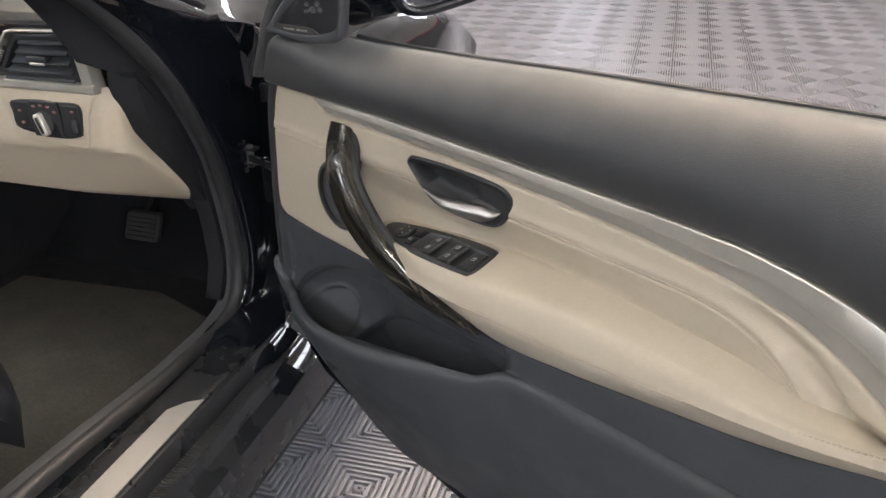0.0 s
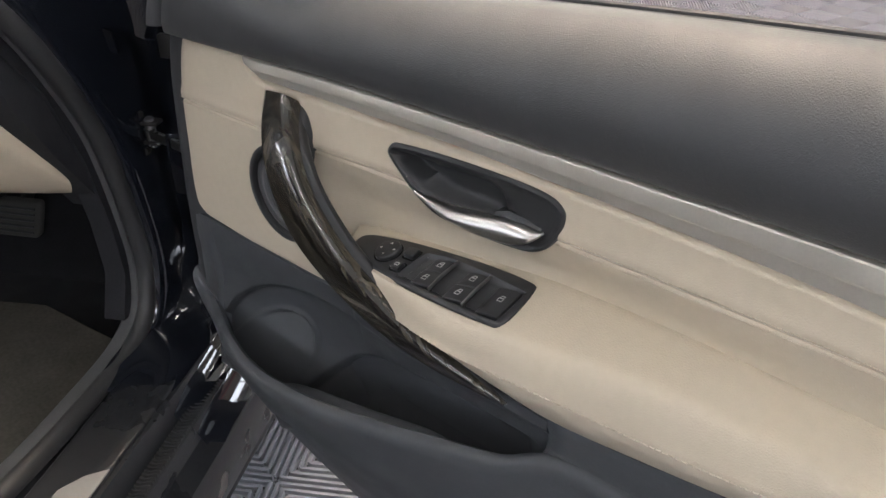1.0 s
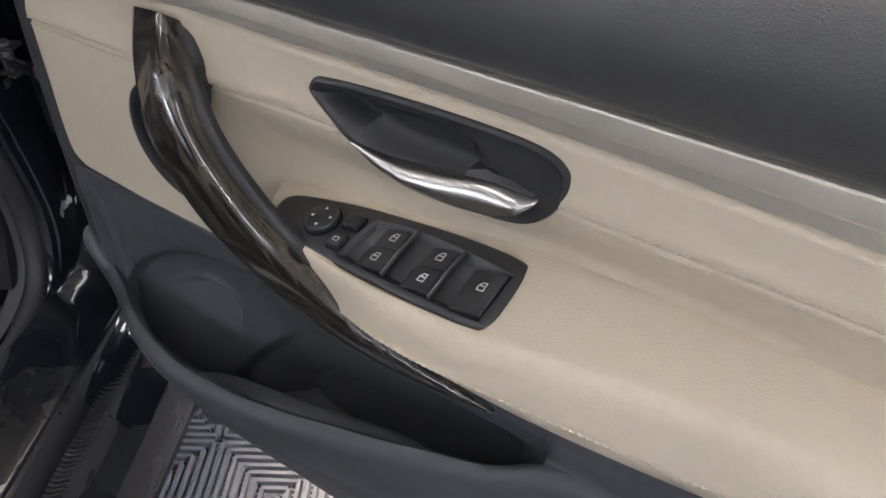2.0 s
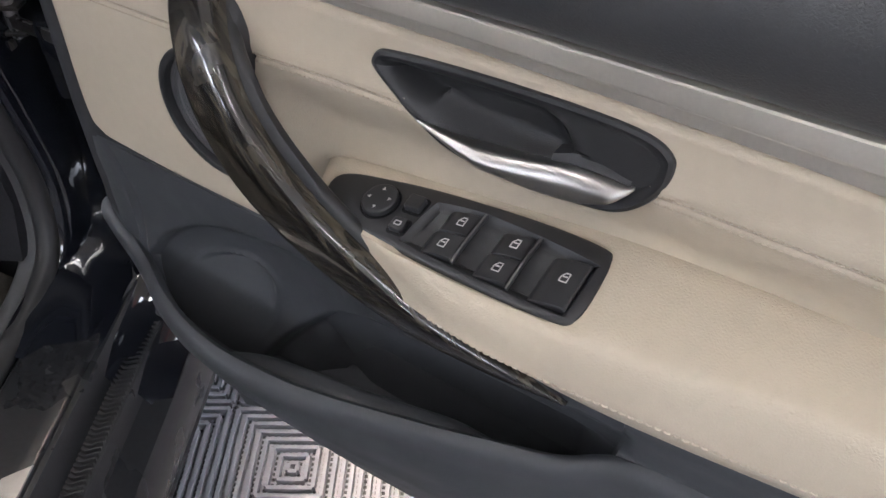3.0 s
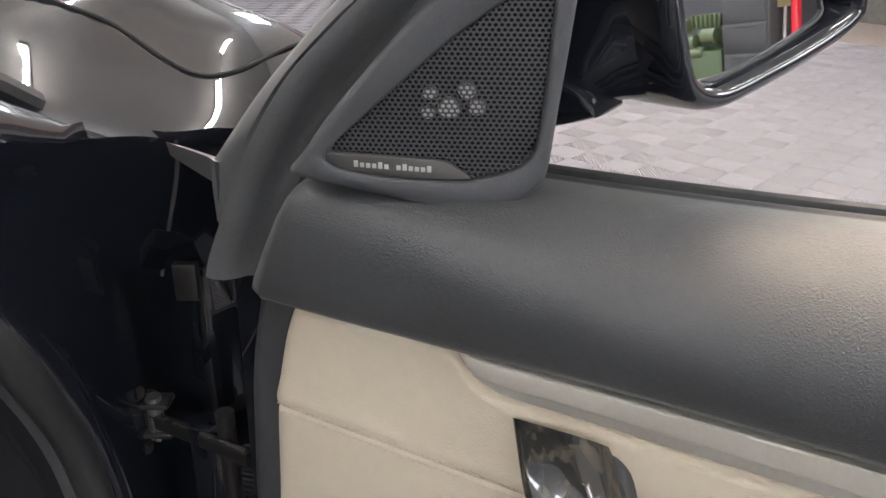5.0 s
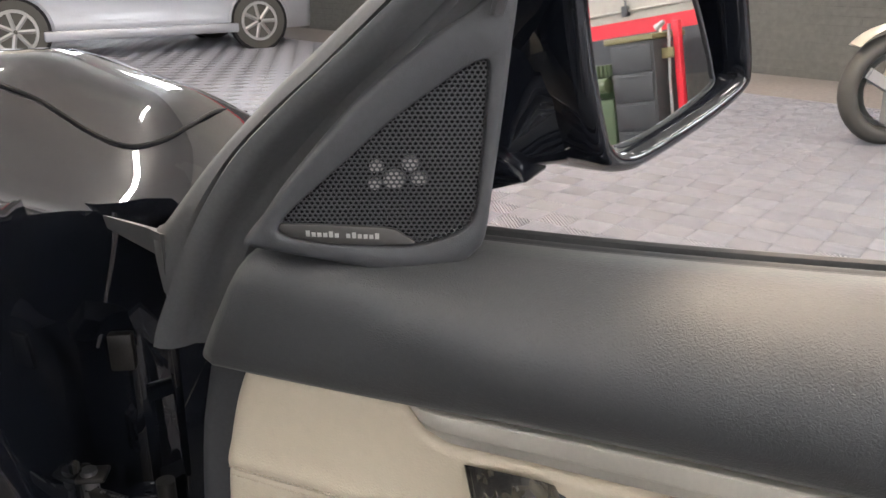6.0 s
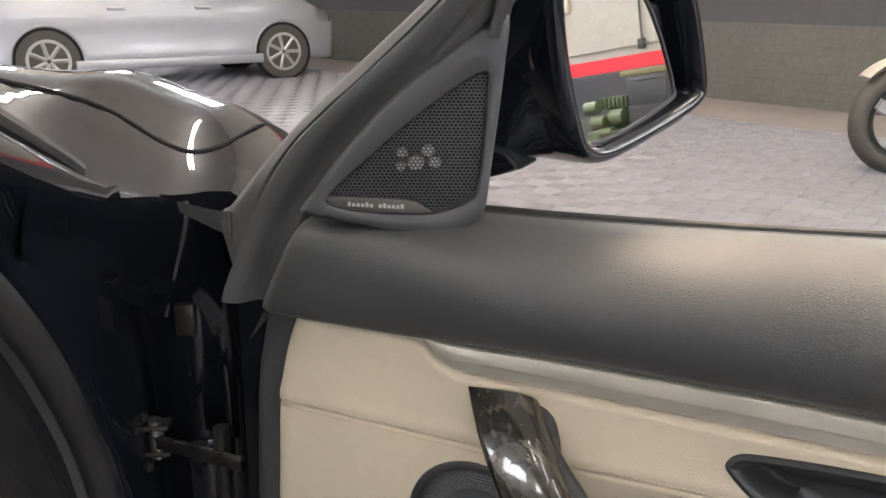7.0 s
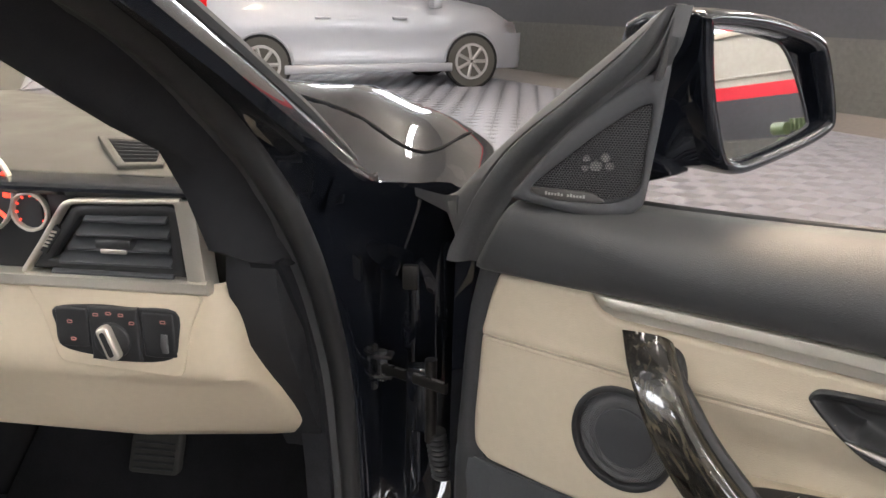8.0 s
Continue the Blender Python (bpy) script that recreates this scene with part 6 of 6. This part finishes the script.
part("jamb_foot", loft(secs, False, False), M["paint"], car, "black painted foot of the door jamb", 60)
part("sill_cover", plate([tuple(p) for p in spline([(-0.148, 0.045), (-0.12, 0.062), (-0.09, 0.055), (-0.078, 0.03), (-0.076, -0.2), (-0.076, -0.9), (-0.148, -0.9), (-0.150, -0.2)], 4, True)], 0.0075, 0.004, lambda u, v, w: C(u, v, 0.3235 + w)), M["sill"], car, "raised black plastic sill cover")
part("floor_pan", loft([[C(a, y, z) for a, z in ((-0.02, 0.17), (-0.17, 0.18), (-0.19, 0.262), (-1.45, 0.262), (-1.45, 0.20), (-0.02, 0.15))] for y in (0.30, -2.2)]), M["inner_dark"], car)
part("front_floor", loft([[C(a, y, z) for y, z in ((0.02, 0.225), (0.25, 0.205), (0.47, 0.31), (0.60, 0.62), (0.62, 0.60), (0.5, 0.17), (0.02, 0.17))] for a in (-0.16, -1.45)]), M["carpet"], car)

# ---- parked silver car by the wall ----
silver = thing("parked_car", "silver hatchback parked by the dark brick wall", "car", (-7.05, 6.98, 0))
SF = V(0.515, 0.857, 0)
SO = V(0.857, -0.515, 0)
S0 = V(-7.0, 6.98, 0)


def S(a, b, z):
    """a forwards from mid wheelbase, b to the near side."""
    return S0 + SF * a + SO * b + V(0, 0, z)


secs = []
for a, roof, w in ((-1.95, 0.85, 0.60), (-1.9, 1.08, 0.72), (-1.7, 1.14, 0.80), (-1.2, 1.13, 0.83), (0.0, 1.10, 0.84), (1.0, 1.02, 0.83), (1.5, 0.92, 0.80), (1.9, 0.70, 0.70), (2.0, 0.5, 0.6)):
    secs.append([S(a, s * w * k, z) for s, k, z in ((1, 0.93, 0.20), (1, 0.99, 0.32), (1, 0.97, 0.36), (1, 1.0, 0.62), (1, 0.98, roof - 0.08), (1, 0.9, roof), (-1, 0.9, roof), (-1, 0.98, roof - 0.08), (-1, 1.0, 0.62), (-1, 0.99, 0.32), (-1, 0.93, 0.20))])
body = part("body", loft(secs), M["silver_paint"], silver, "silver painted body", 50)
secs = [[S(a, s * w, z) for s, w, z in ((1, w0, 1.0), (1, w1, zr), (-1, w1, zr), (-1, w0, 1.0))] for a, w0, w1, zr in ((-1.8, 0.74, 0.6, 1.15), (-1.3, 0.77, 0.62, 1.55), (-0.2, 0.78, 0.64, 1.62), (0.5, 0.77, 0.62, 1.52), (1.25, 0.76, 0.7, 1.03))]
part("cabin", loft(secs), M["dark_glass"], silver, "dark glazed cabin", 30)
for a in (-1.25, 1.25):
    for s in (1, -1):
        c = S(a, s * 0.74, 0.30)
        w = part("wheel", sweep([c - SO * 0.1, c + SO * 0.1], circle(0.30, 28), SF), M["tyre"], silver, "black tyre on a silver alloy rim")
        bm = bmesh.new()
        loft([[c + SO * (s * d) + SF * (r * math.cos(q)) + V(0, 0, r * math.sin(q)) for q in [2 * math.pi * i / 28 for i in range(28)]] for r, d in ((0.215, 0.099), (0.21, 0.112), (0.185, 0.112), (0.18, 0.09))], True, False, bm)
        for k in range(7):
            q = 2 * math.pi * k / 7
            u = SF * math.cos(q) + V(0, 0, math.sin(q))
            t = SF * -math.sin(q) + V(0, 0, math.cos(q))
            loft([[c + SO * (s * d) + u * r + t * h for d, h in ((0.098, -0.024), (0.112, 0), (0.098, 0.024), (0.09, 0))] for r in (0.02, 0.19)], True, True, bm)
        part("rim", bm, M["alloy"], w, "silver spoked alloy rim")
        arch = part("wheel_arch", loft([[c + SO * (s * d) + SF * (r * math.cos(q)) + V(0, 0, r * math.sin(q)) for q in [math.pi * i / 16 for i in range(17)]] for r, d in ((0.33, 0.103), (0.345, 0.11), (0.36, 0.100))], False, False), M["silver_paint"], silver)
        part("arch_gap", loft([[c + SO * (s * d) + SF * (r * math.cos(q)) + V(0, 0, r * math.sin(q)) for q in [2 * math.pi * i / 24 for i in range(24)]] for r, d in ((0.335, 0.06), (0.335, 0.098))]), M["void"], silver)
part("tail_lamp", box(S(-1.84, 0.66, 0.98), (0.16, 0.2, 0.30), 0.03, None, Matrix.Rotation(radians(59), 3, "Z")), M["tail"], silver, "red tail lamp")
part("head_lamp", box(S(1.72, 0.62, 0.68), (0.3, 0.22, 0.14), 0.03, None, Matrix.Rotation(radians(59), 3, "Z")), M["glass"], silver)
for a in (-0.55, 0.35):
    part("door_handle", box(S(a, 0.845, 0.80), (0.18, 0.03, 0.03), 0.01, None, Matrix.Rotation(radians(59), 3, "Z")), M["silver_paint"], silver)
part("door_mirror", box(S(0.75, 0.93, 0.98), (0.12, 0.2, 0.13), 0.03, None, Matrix.Rotation(radians(59), 3, "Z")), M["silver_paint"], silver)
part("skirt", box(S(0.0, 0.83, 0.24), (2.0, 0.06, 0.10), 0.015, None, Matrix.Rotation(radians(59), 3, "Z")), M["silver_paint"], silver)

# ---- motorcycle near the wall: its front end shows ----
bike = thing("motorcycle", "black motorcycle with pale spoked front wheel", "motorcycle", (0.545, 4.83, 0))
BF = V(-0.86, -0.5, 0).normalized()
BS = V(BF.y, -BF.x, 0)
B0 = V(0.60, 4.83, 0.305)
tor = bmesh.new()
loft([[B0 + BF * ((0.255 + 0.05 * math.cos(t)) * math.cos(q)) + V(0, 0, (0.255 + 0.05 * math.cos(t)) * math.sin(q)) + BS * (0.055 * math.sin(t)) for t in [2 * math.pi * i / 10 for i in range(10)]] for q in [2 * math.pi * k / 36 for k in range(37)]], True, False, tor)
bw = part("front_wheel", tor, M["tyre"], bike, "black tyre on a pale cast wheel", 60)
bm = bmesh.new()
loft([[B0 + BS * d + BF * (r * math.cos(q)) + V(0, 0, r * math.sin(q)) for q in [2 * math.pi * i / 32 for i in range(32)]] for r, d in ((0.215, -0.04), (0.215, 0.04), (0.185, 0.035), (0.185, -0.035))], True, False, bm)
for k in range(3):
    q = 2 * math.pi * k / 3 + 0.5
    u = BF * math.cos(q) + V(0, 0, math.sin(q))
    t = BF * -math.sin(q) + V(0, 0, math.cos(q))
    loft([[B0 + BS * d + u * r + t * h for d, h in ((-0.03, -0.03), (0.03, -0.03), (0.03, 0.03), (-0.03, 0.03))] for r in (0.02, 0.2)], True, True, bm)
part("rim", bm, M["alloy"], bw, "pale three-spoke cast rim")
bm = bmesh.new()
loft([[B0 + BF * (r * math.cos(q)) + V(0, 0, r * math.sin(q)) + BS * d for r, d in ((0.345, -0.06), (0.36, 0.0), (0.345, 0.06), (0.34, 0.0))] for q in [radians(42 + 8 * k) for k in range(8)]], True, True, bm)
part("mudguard", bm, M["satin"], bike, "polished front mudguard")
for s in (-1, 1):
    part("fork", sweep([B0 + BS * (0.1 * s), B0 + BS * (0.1 * s) - BF * 0.28 + V(0, 0, 0.65)], circle(0.025, 10), BF), M["satin"], bike)
part("indicator", box(B0 - BF * 0.12 + V(0, 0, 0.47) + BS * 0.15, (0.07, 0.07, 0.07), 0.02), M["amber"], bike, "amber indicator lamp")
part("headlamp", box(B0 - BF * 0.22 + V(0, 0, 0.62), (0.2, 0.2, 0.2), 0.05), M["paint"], bike)
part("frame", sweep([B0 - BF * 0.3 + V(0, 0, 0.55), B0 - BF * 1.3 + V(0, 0, 0.35)], rounded(0.25, 0.35, 0.08), BS), M["paint"], bike)
tor = bmesh.new()
B1 = B0 - BF * 1.4
loft([[B1 + BF * ((0.255 + 0.05 * math.cos(t)) * math.cos(q)) + V(0, 0, (0.255 + 0.05 * math.cos(t)) * math.sin(q)) + BS * (0.07 * math.sin(t)) for t in [2 * math.pi * i / 10 for i in range(10)]] for q in [2 * math.pi * k / 36 for k in range(37)]], True, False, tor)
part("rear_wheel", tor, M["tyre"], bike, "", 60)

# ---- along the brick wall beyond the motorcycle: what the wing mirror shows ----
ALONG = Matrix.Rotation(math.atan2(WALL_DIR.y, WALL_DIR.x), 3, "Z")


def by_wall(u, off, z=0.0):
    """A place u along the brick wall, off out from it."""
    return WALL_A + WALL_DIR * u + back * off + V(0, 0, z)


def wall_box(u, off, z, size, bevel=0.01):
    return box(by_wall(u, off, z), size, bevel, None, ALONG)


cab = thing("tool_cabinet", "tall dark grey steel tool cabinet with an olive lid", "cabinet", tuple(by_wall(-7.17, 0.55)))
part("body", wall_box(-7.17, 0.55, 0.54, (0.44, 0.50, 1.02), 0.015), M["cabinet"], cab)
part("lid", wall_box(-7.19, 0.55, 1.075, (0.50, 0.54, 0.05), 0.012), M["olive"], cab, "olive wooden lid")
for j in range(4):
    d = part("drawer", wall_box(-7.17, 0.805, 0.16 + 0.25 * j, (0.40, 0.02, 0.23), 0.006), M["cabinet"], cab)
    part("handle", wall_box(-7.17, 0.820, 0.255 + 0.25 * j, (0.28, 0.012, 0.010), 0.003), M["cabinet"], d)
worklight = thing("work_lamp", "small silver work lamp on the tool cabinet", "lamp", tuple(by_wall(-7.02, 0.55, 1.10)))
part("stem", sweep([by_wall(-7.02, 0.55, 1.10), by_wall(-7.02, 0.55, 1.16)], circle(0.012, 8), V(1, 0, 0)), M["satin"], worklight)
part("shade", sweep([by_wall(-7.06, 0.55, 1.14), by_wall(-6.98, 0.55, 1.19)], circle(0.035, 14), V(0, 0, 1), lambda q: 1.0 - 0.5 * q), M["alloy"], worklight)
mach = thing("green_machine", "green workshop machine with a finned top", "machine", tuple(by_wall(-7.70, 0.55)))
part("bed", wall_box(-7.70, 0.50, 0.29, (0.50, 0.46, 0.58), 0.03), M["green"], mach)
part("column", wall_box(-7.66, 0.44, 0.70, (0.34, 0.24, 0.26), 0.03), M["green"], mach)
for j in range(7):
    part("fin", wall_box(-7.80 + 0.048 * j, 0.58, 0.83, (0.022, 0.16, 0.11), 0.005), M["pale_green"], mach, "pale yellow-green fin")
for du, z, r in ((-0.17, 0.80, 0.060), (-0.10, 0.66, 0.062), (0.12, 0.70, 0.066), (-0.02, 0.56, 0.05)):
    p = by_wall(-7.70 + du, 0.70, z)
    part("drum", sweep([p - WALL_DIR * 0.07, p + WALL_DIR * 0.07], circle(r, 18), V(0, 0, 1)), M["pale_green"], mach, "pale green drum")
can = thing("red_can", "small red metal can on the floor beside the machine", "can", tuple(by_wall(-7.86, 0.86)))
part("body", wall_box(-7.86, 0.86, 0.22, (0.14, 0.20, 0.44), 0.02), M["red"], can)
part("cap", sweep([by_wall(-7.83, 0.86, 0.44), by_wall(-7.83, 0.86, 0.47)], circle(0.022, 12), V(1, 0, 0)), M["cabinet"], can)
stand = thing("lifting_stand", "red steel lifting stand with a bright metal rod", "stand", tuple(by_wall(-6.83, 0.60)))
part("post", wall_box(-6.83, 0.60, 0.60, (0.060, 0.060, 1.16), 0.006), M["red"], stand)
part("base", wall_box(-6.83, 0.60, 0.025, (0.30, 0.40, 0.05), 0.01), M["red"], stand)
part("rod", sweep([by_wall(-6.90, 0.66, 0.05), by_wall(-6.90, 0.66, 0.70), by_wall(-6.88, 0.64, 1.16)], circle(0.014, 10), V(1, 0, 0)), M["alloy"], stand, "bright metal rod")
part("crossbar", wall_box(-6.90, 0.66, 0.92, (0.12, 0.03, 0.09), 0.006), M["olive"], stand, "brass-coloured crossbar")
run = part("trim", sweep([by_wall(-10.5, 0.02, DADO + BAND + 0.09), by_wall(-3.0, 0.02, DADO + BAND + 0.09)], circle(0.012, 8), V(0, 0, 1)), M["wall_grey"], None, "painted cable conduit along the wall")
tagged(run, kind="structure")
drop = part("trim", sweep([by_wall(-7.70, 0.02, DADO + BAND + 0.09), by_wall(-7.70, 0.02, HALL_H)], circle(0.011, 8), V(1, 0, 0)), M["cabinet"], None, "dark cable conduit down the wall")
tagged(drop, kind="structure")
outlet = thing("junction_box", "grey junction box on the wall conduit", "box", tuple(by_wall(-7.70, 0.03, 1.36)))
part("body", wall_box(-7.70, 0.03, 1.36, (0.07, 0.05, 0.10), 0.006), M["cabinet"], outlet)
# glowing light box on the solid upper wall, standing in for a daylight window
win = tagged(part("window_1", wall_box(-9.45, 0.03, 2.45, (1.80, 0.06, 1.30), 0.01), M["wall_cream"], None, "pale framed light box on the upper wall, standing in for a window"), kind="structure")
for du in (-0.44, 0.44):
    part("pane", wall_box(-9.45 + du, 0.066, 2.45, (0.82, 0.012, 1.18), 0.003), M["frosted"], win, "glowing frosted pane")

# ---- floor tiles: concentric square ribs ----
PITCH = TILE / 16


def tile_mesh(name, tiles, rings=8, lattice=False):
    """Ribbed tiles at the given whole-number places, in one mesh."""
    verts, faces = [], []
    pitch = TILE / rings / 2

    def bar(cx, cy, rot, r, dx):
        """One rib: a trapezoid bar on the side rot of the square of half size r."""
        h = pitch * 0.29
        pts = [(-r + 0.0006, r - h, -0.012), (r - 0.0006, r - h, -0.012), (r - 0.0006, r - h * 0.75, 0), (-r + 0.0006, r - h * 0.75, 0),
               (-r + 0.0006, r + h * 0.75, 0), (r - 0.0006, r + h * 0.75, 0), (r - 0.0006, r + h, -0.012), (-r + 0.0006, r + h, -0.012)]
        k = len(verts)
        c, s = ((1, 0), (0, 1), (-1, 0), (0, -1))[rot]
        for x, y, z in pts:
            X, Y = cx + x * c - y * s, cy + x * s + y * c
            p = TILE_X * X + TILE_Y * Y
            verts.append((p.x, p.y, z))
        faces.extend([(k, k + 1, k + 2, k + 3), (k + 3, k + 2, k + 5, k + 4), (k + 4, k + 5, k + 6, k + 7), (k, k + 3, k + 4, k + 7), (k + 1, k + 6, k + 5, k + 2)])

    for i, j in tiles:
        for ring in range(rings):
            for rot in range(4):
                bar((i + 0.5) * TILE, (j + 0.5) * TILE, rot, (ring + 0.5) * pitch, 0)
        if lattice:  # low bridges under the ribs
            for n in range(24):
                for c, s in ((1, 0), (0, 1)):
                    k = len(verts)
                    m = (n + 0.5) / 24
                    for a, b, z in ((0.003, m - 0.008, -0.0075), (0.997, m - 0.008, -0.0075), (0.997, m + 0.008, -0.0075), (0.003, m + 0.008, -0.0075)):
                        p = TILE_X * ((i + a * c + b * s) * TILE) + TILE_Y * ((j + a * s + b * c) * TILE)
                        verts.append((p.x, p.y, z + 0.0003 * c))
                    faces.append((k, k + 1, k + 2, k + 3))
    me = bpy.data.meshes.new(name)
    me.from_pydata(verts, [], faces)
    me.materials.append(M["tile"])
    return me


floor_ob = bpy.data.objects["floor"]
one = tile_mesh("floor_tile", [(0, 0)], 8, True)
near, mid, rest, flat = [], [], [], []
for i in range(-110, 91):
    for j in range(-110, 100):
        p = TILE_O + TILE_X * ((i + 0.5) * TILE) + TILE_Y * ((j + 0.5) * TILE)
        d = (p - WALL_A).dot(back)
        if d < 0.85:
            continue
        if abs(p.x + 0.1) < 1.3 and -0.8 < p.y < 1.2:
            near.append((i, j))
        elif -3.0 < p.x < 2.2 and 1.0 < p.y < 4.5 and p.y > 1.2 - 0.2 * p.x:
            mid.append((i, j))
        elif -9.0 < p.x < 2.0 and p.y > 1.0 and p.y > 1.2 - 0.35 * p.x:
            rest.append((i, j))
        elif -2.0 < p.x < 3.0 and -1.6 < p.y <= 1.2 + 0.35 * max(0, -p.x):
            rest.append((i, j))
        elif d < 15.9 and -8.9 < (p - WALL_A).dot(WALL_DIR) < 15.9:
            flat.append((i, j))
near.sort(key=lambda k: (TILE_X * ((k[0] + 0.5) * TILE) + TILE_Y * ((k[1] + 0.5) * TILE)).length)
for i, j in near[:290]:
    t = new("tile", one)
    t.location = TILE_O + TILE_X * (i * TILE) + TILE_Y * (j * TILE)
    t.parent = floor_ob
far_tiles = new("floor_tiles", tile_mesh("floor_tiles", near[290:] + mid))
far_tiles.location = TILE_O
far_tiles.parent = floor_ob
tagged(far_tiles, "grey ribbed plastic floor tiles", "", "", "stuff")
more = new("floor_tiles", tile_mesh("outer_floor_tiles", rest, 8))
more.location = TILE_O
more.parent = floor_ob
tagged(more, "grey ribbed plastic floor tiles further off", "", "", "stuff")
verts, faces = [], []
for i, j in flat:
    k = len(verts)
    for dx, dy, z in ((0.01, 0.01, -0.002), (0.99, 0.01, -0.002), (0.99, 0.99, -0.002), (0.01, 0.99, -0.002), (0, 0, -0.013), (1, 0, -0.013), (1, 1, -0.013), (0, 1, -0.013)):
        p = TILE_X * ((i + dx) * TILE) + TILE_Y * ((j + dy) * TILE)
        verts.append((p.x, p.y, z))
    faces += [(k, k + 1, k + 2, k + 3), (k, k + 4, k + 5, k + 1), (k + 1, k + 5, k + 6, k + 2), (k + 2, k + 6, k + 7, k + 3), (k + 3, k + 7, k + 4, k)]
me = bpy.data.meshes.new("plain_floor_tiles")
me.from_pydata(verts, [], faces)
me.materials.append(M["tile"])
plain = new("floor_tiles", me)
plain.location = TILE_O
plain.parent = floor_ob
tagged(plain, "grey plastic floor tiles across the hall", "", "", "stuff")
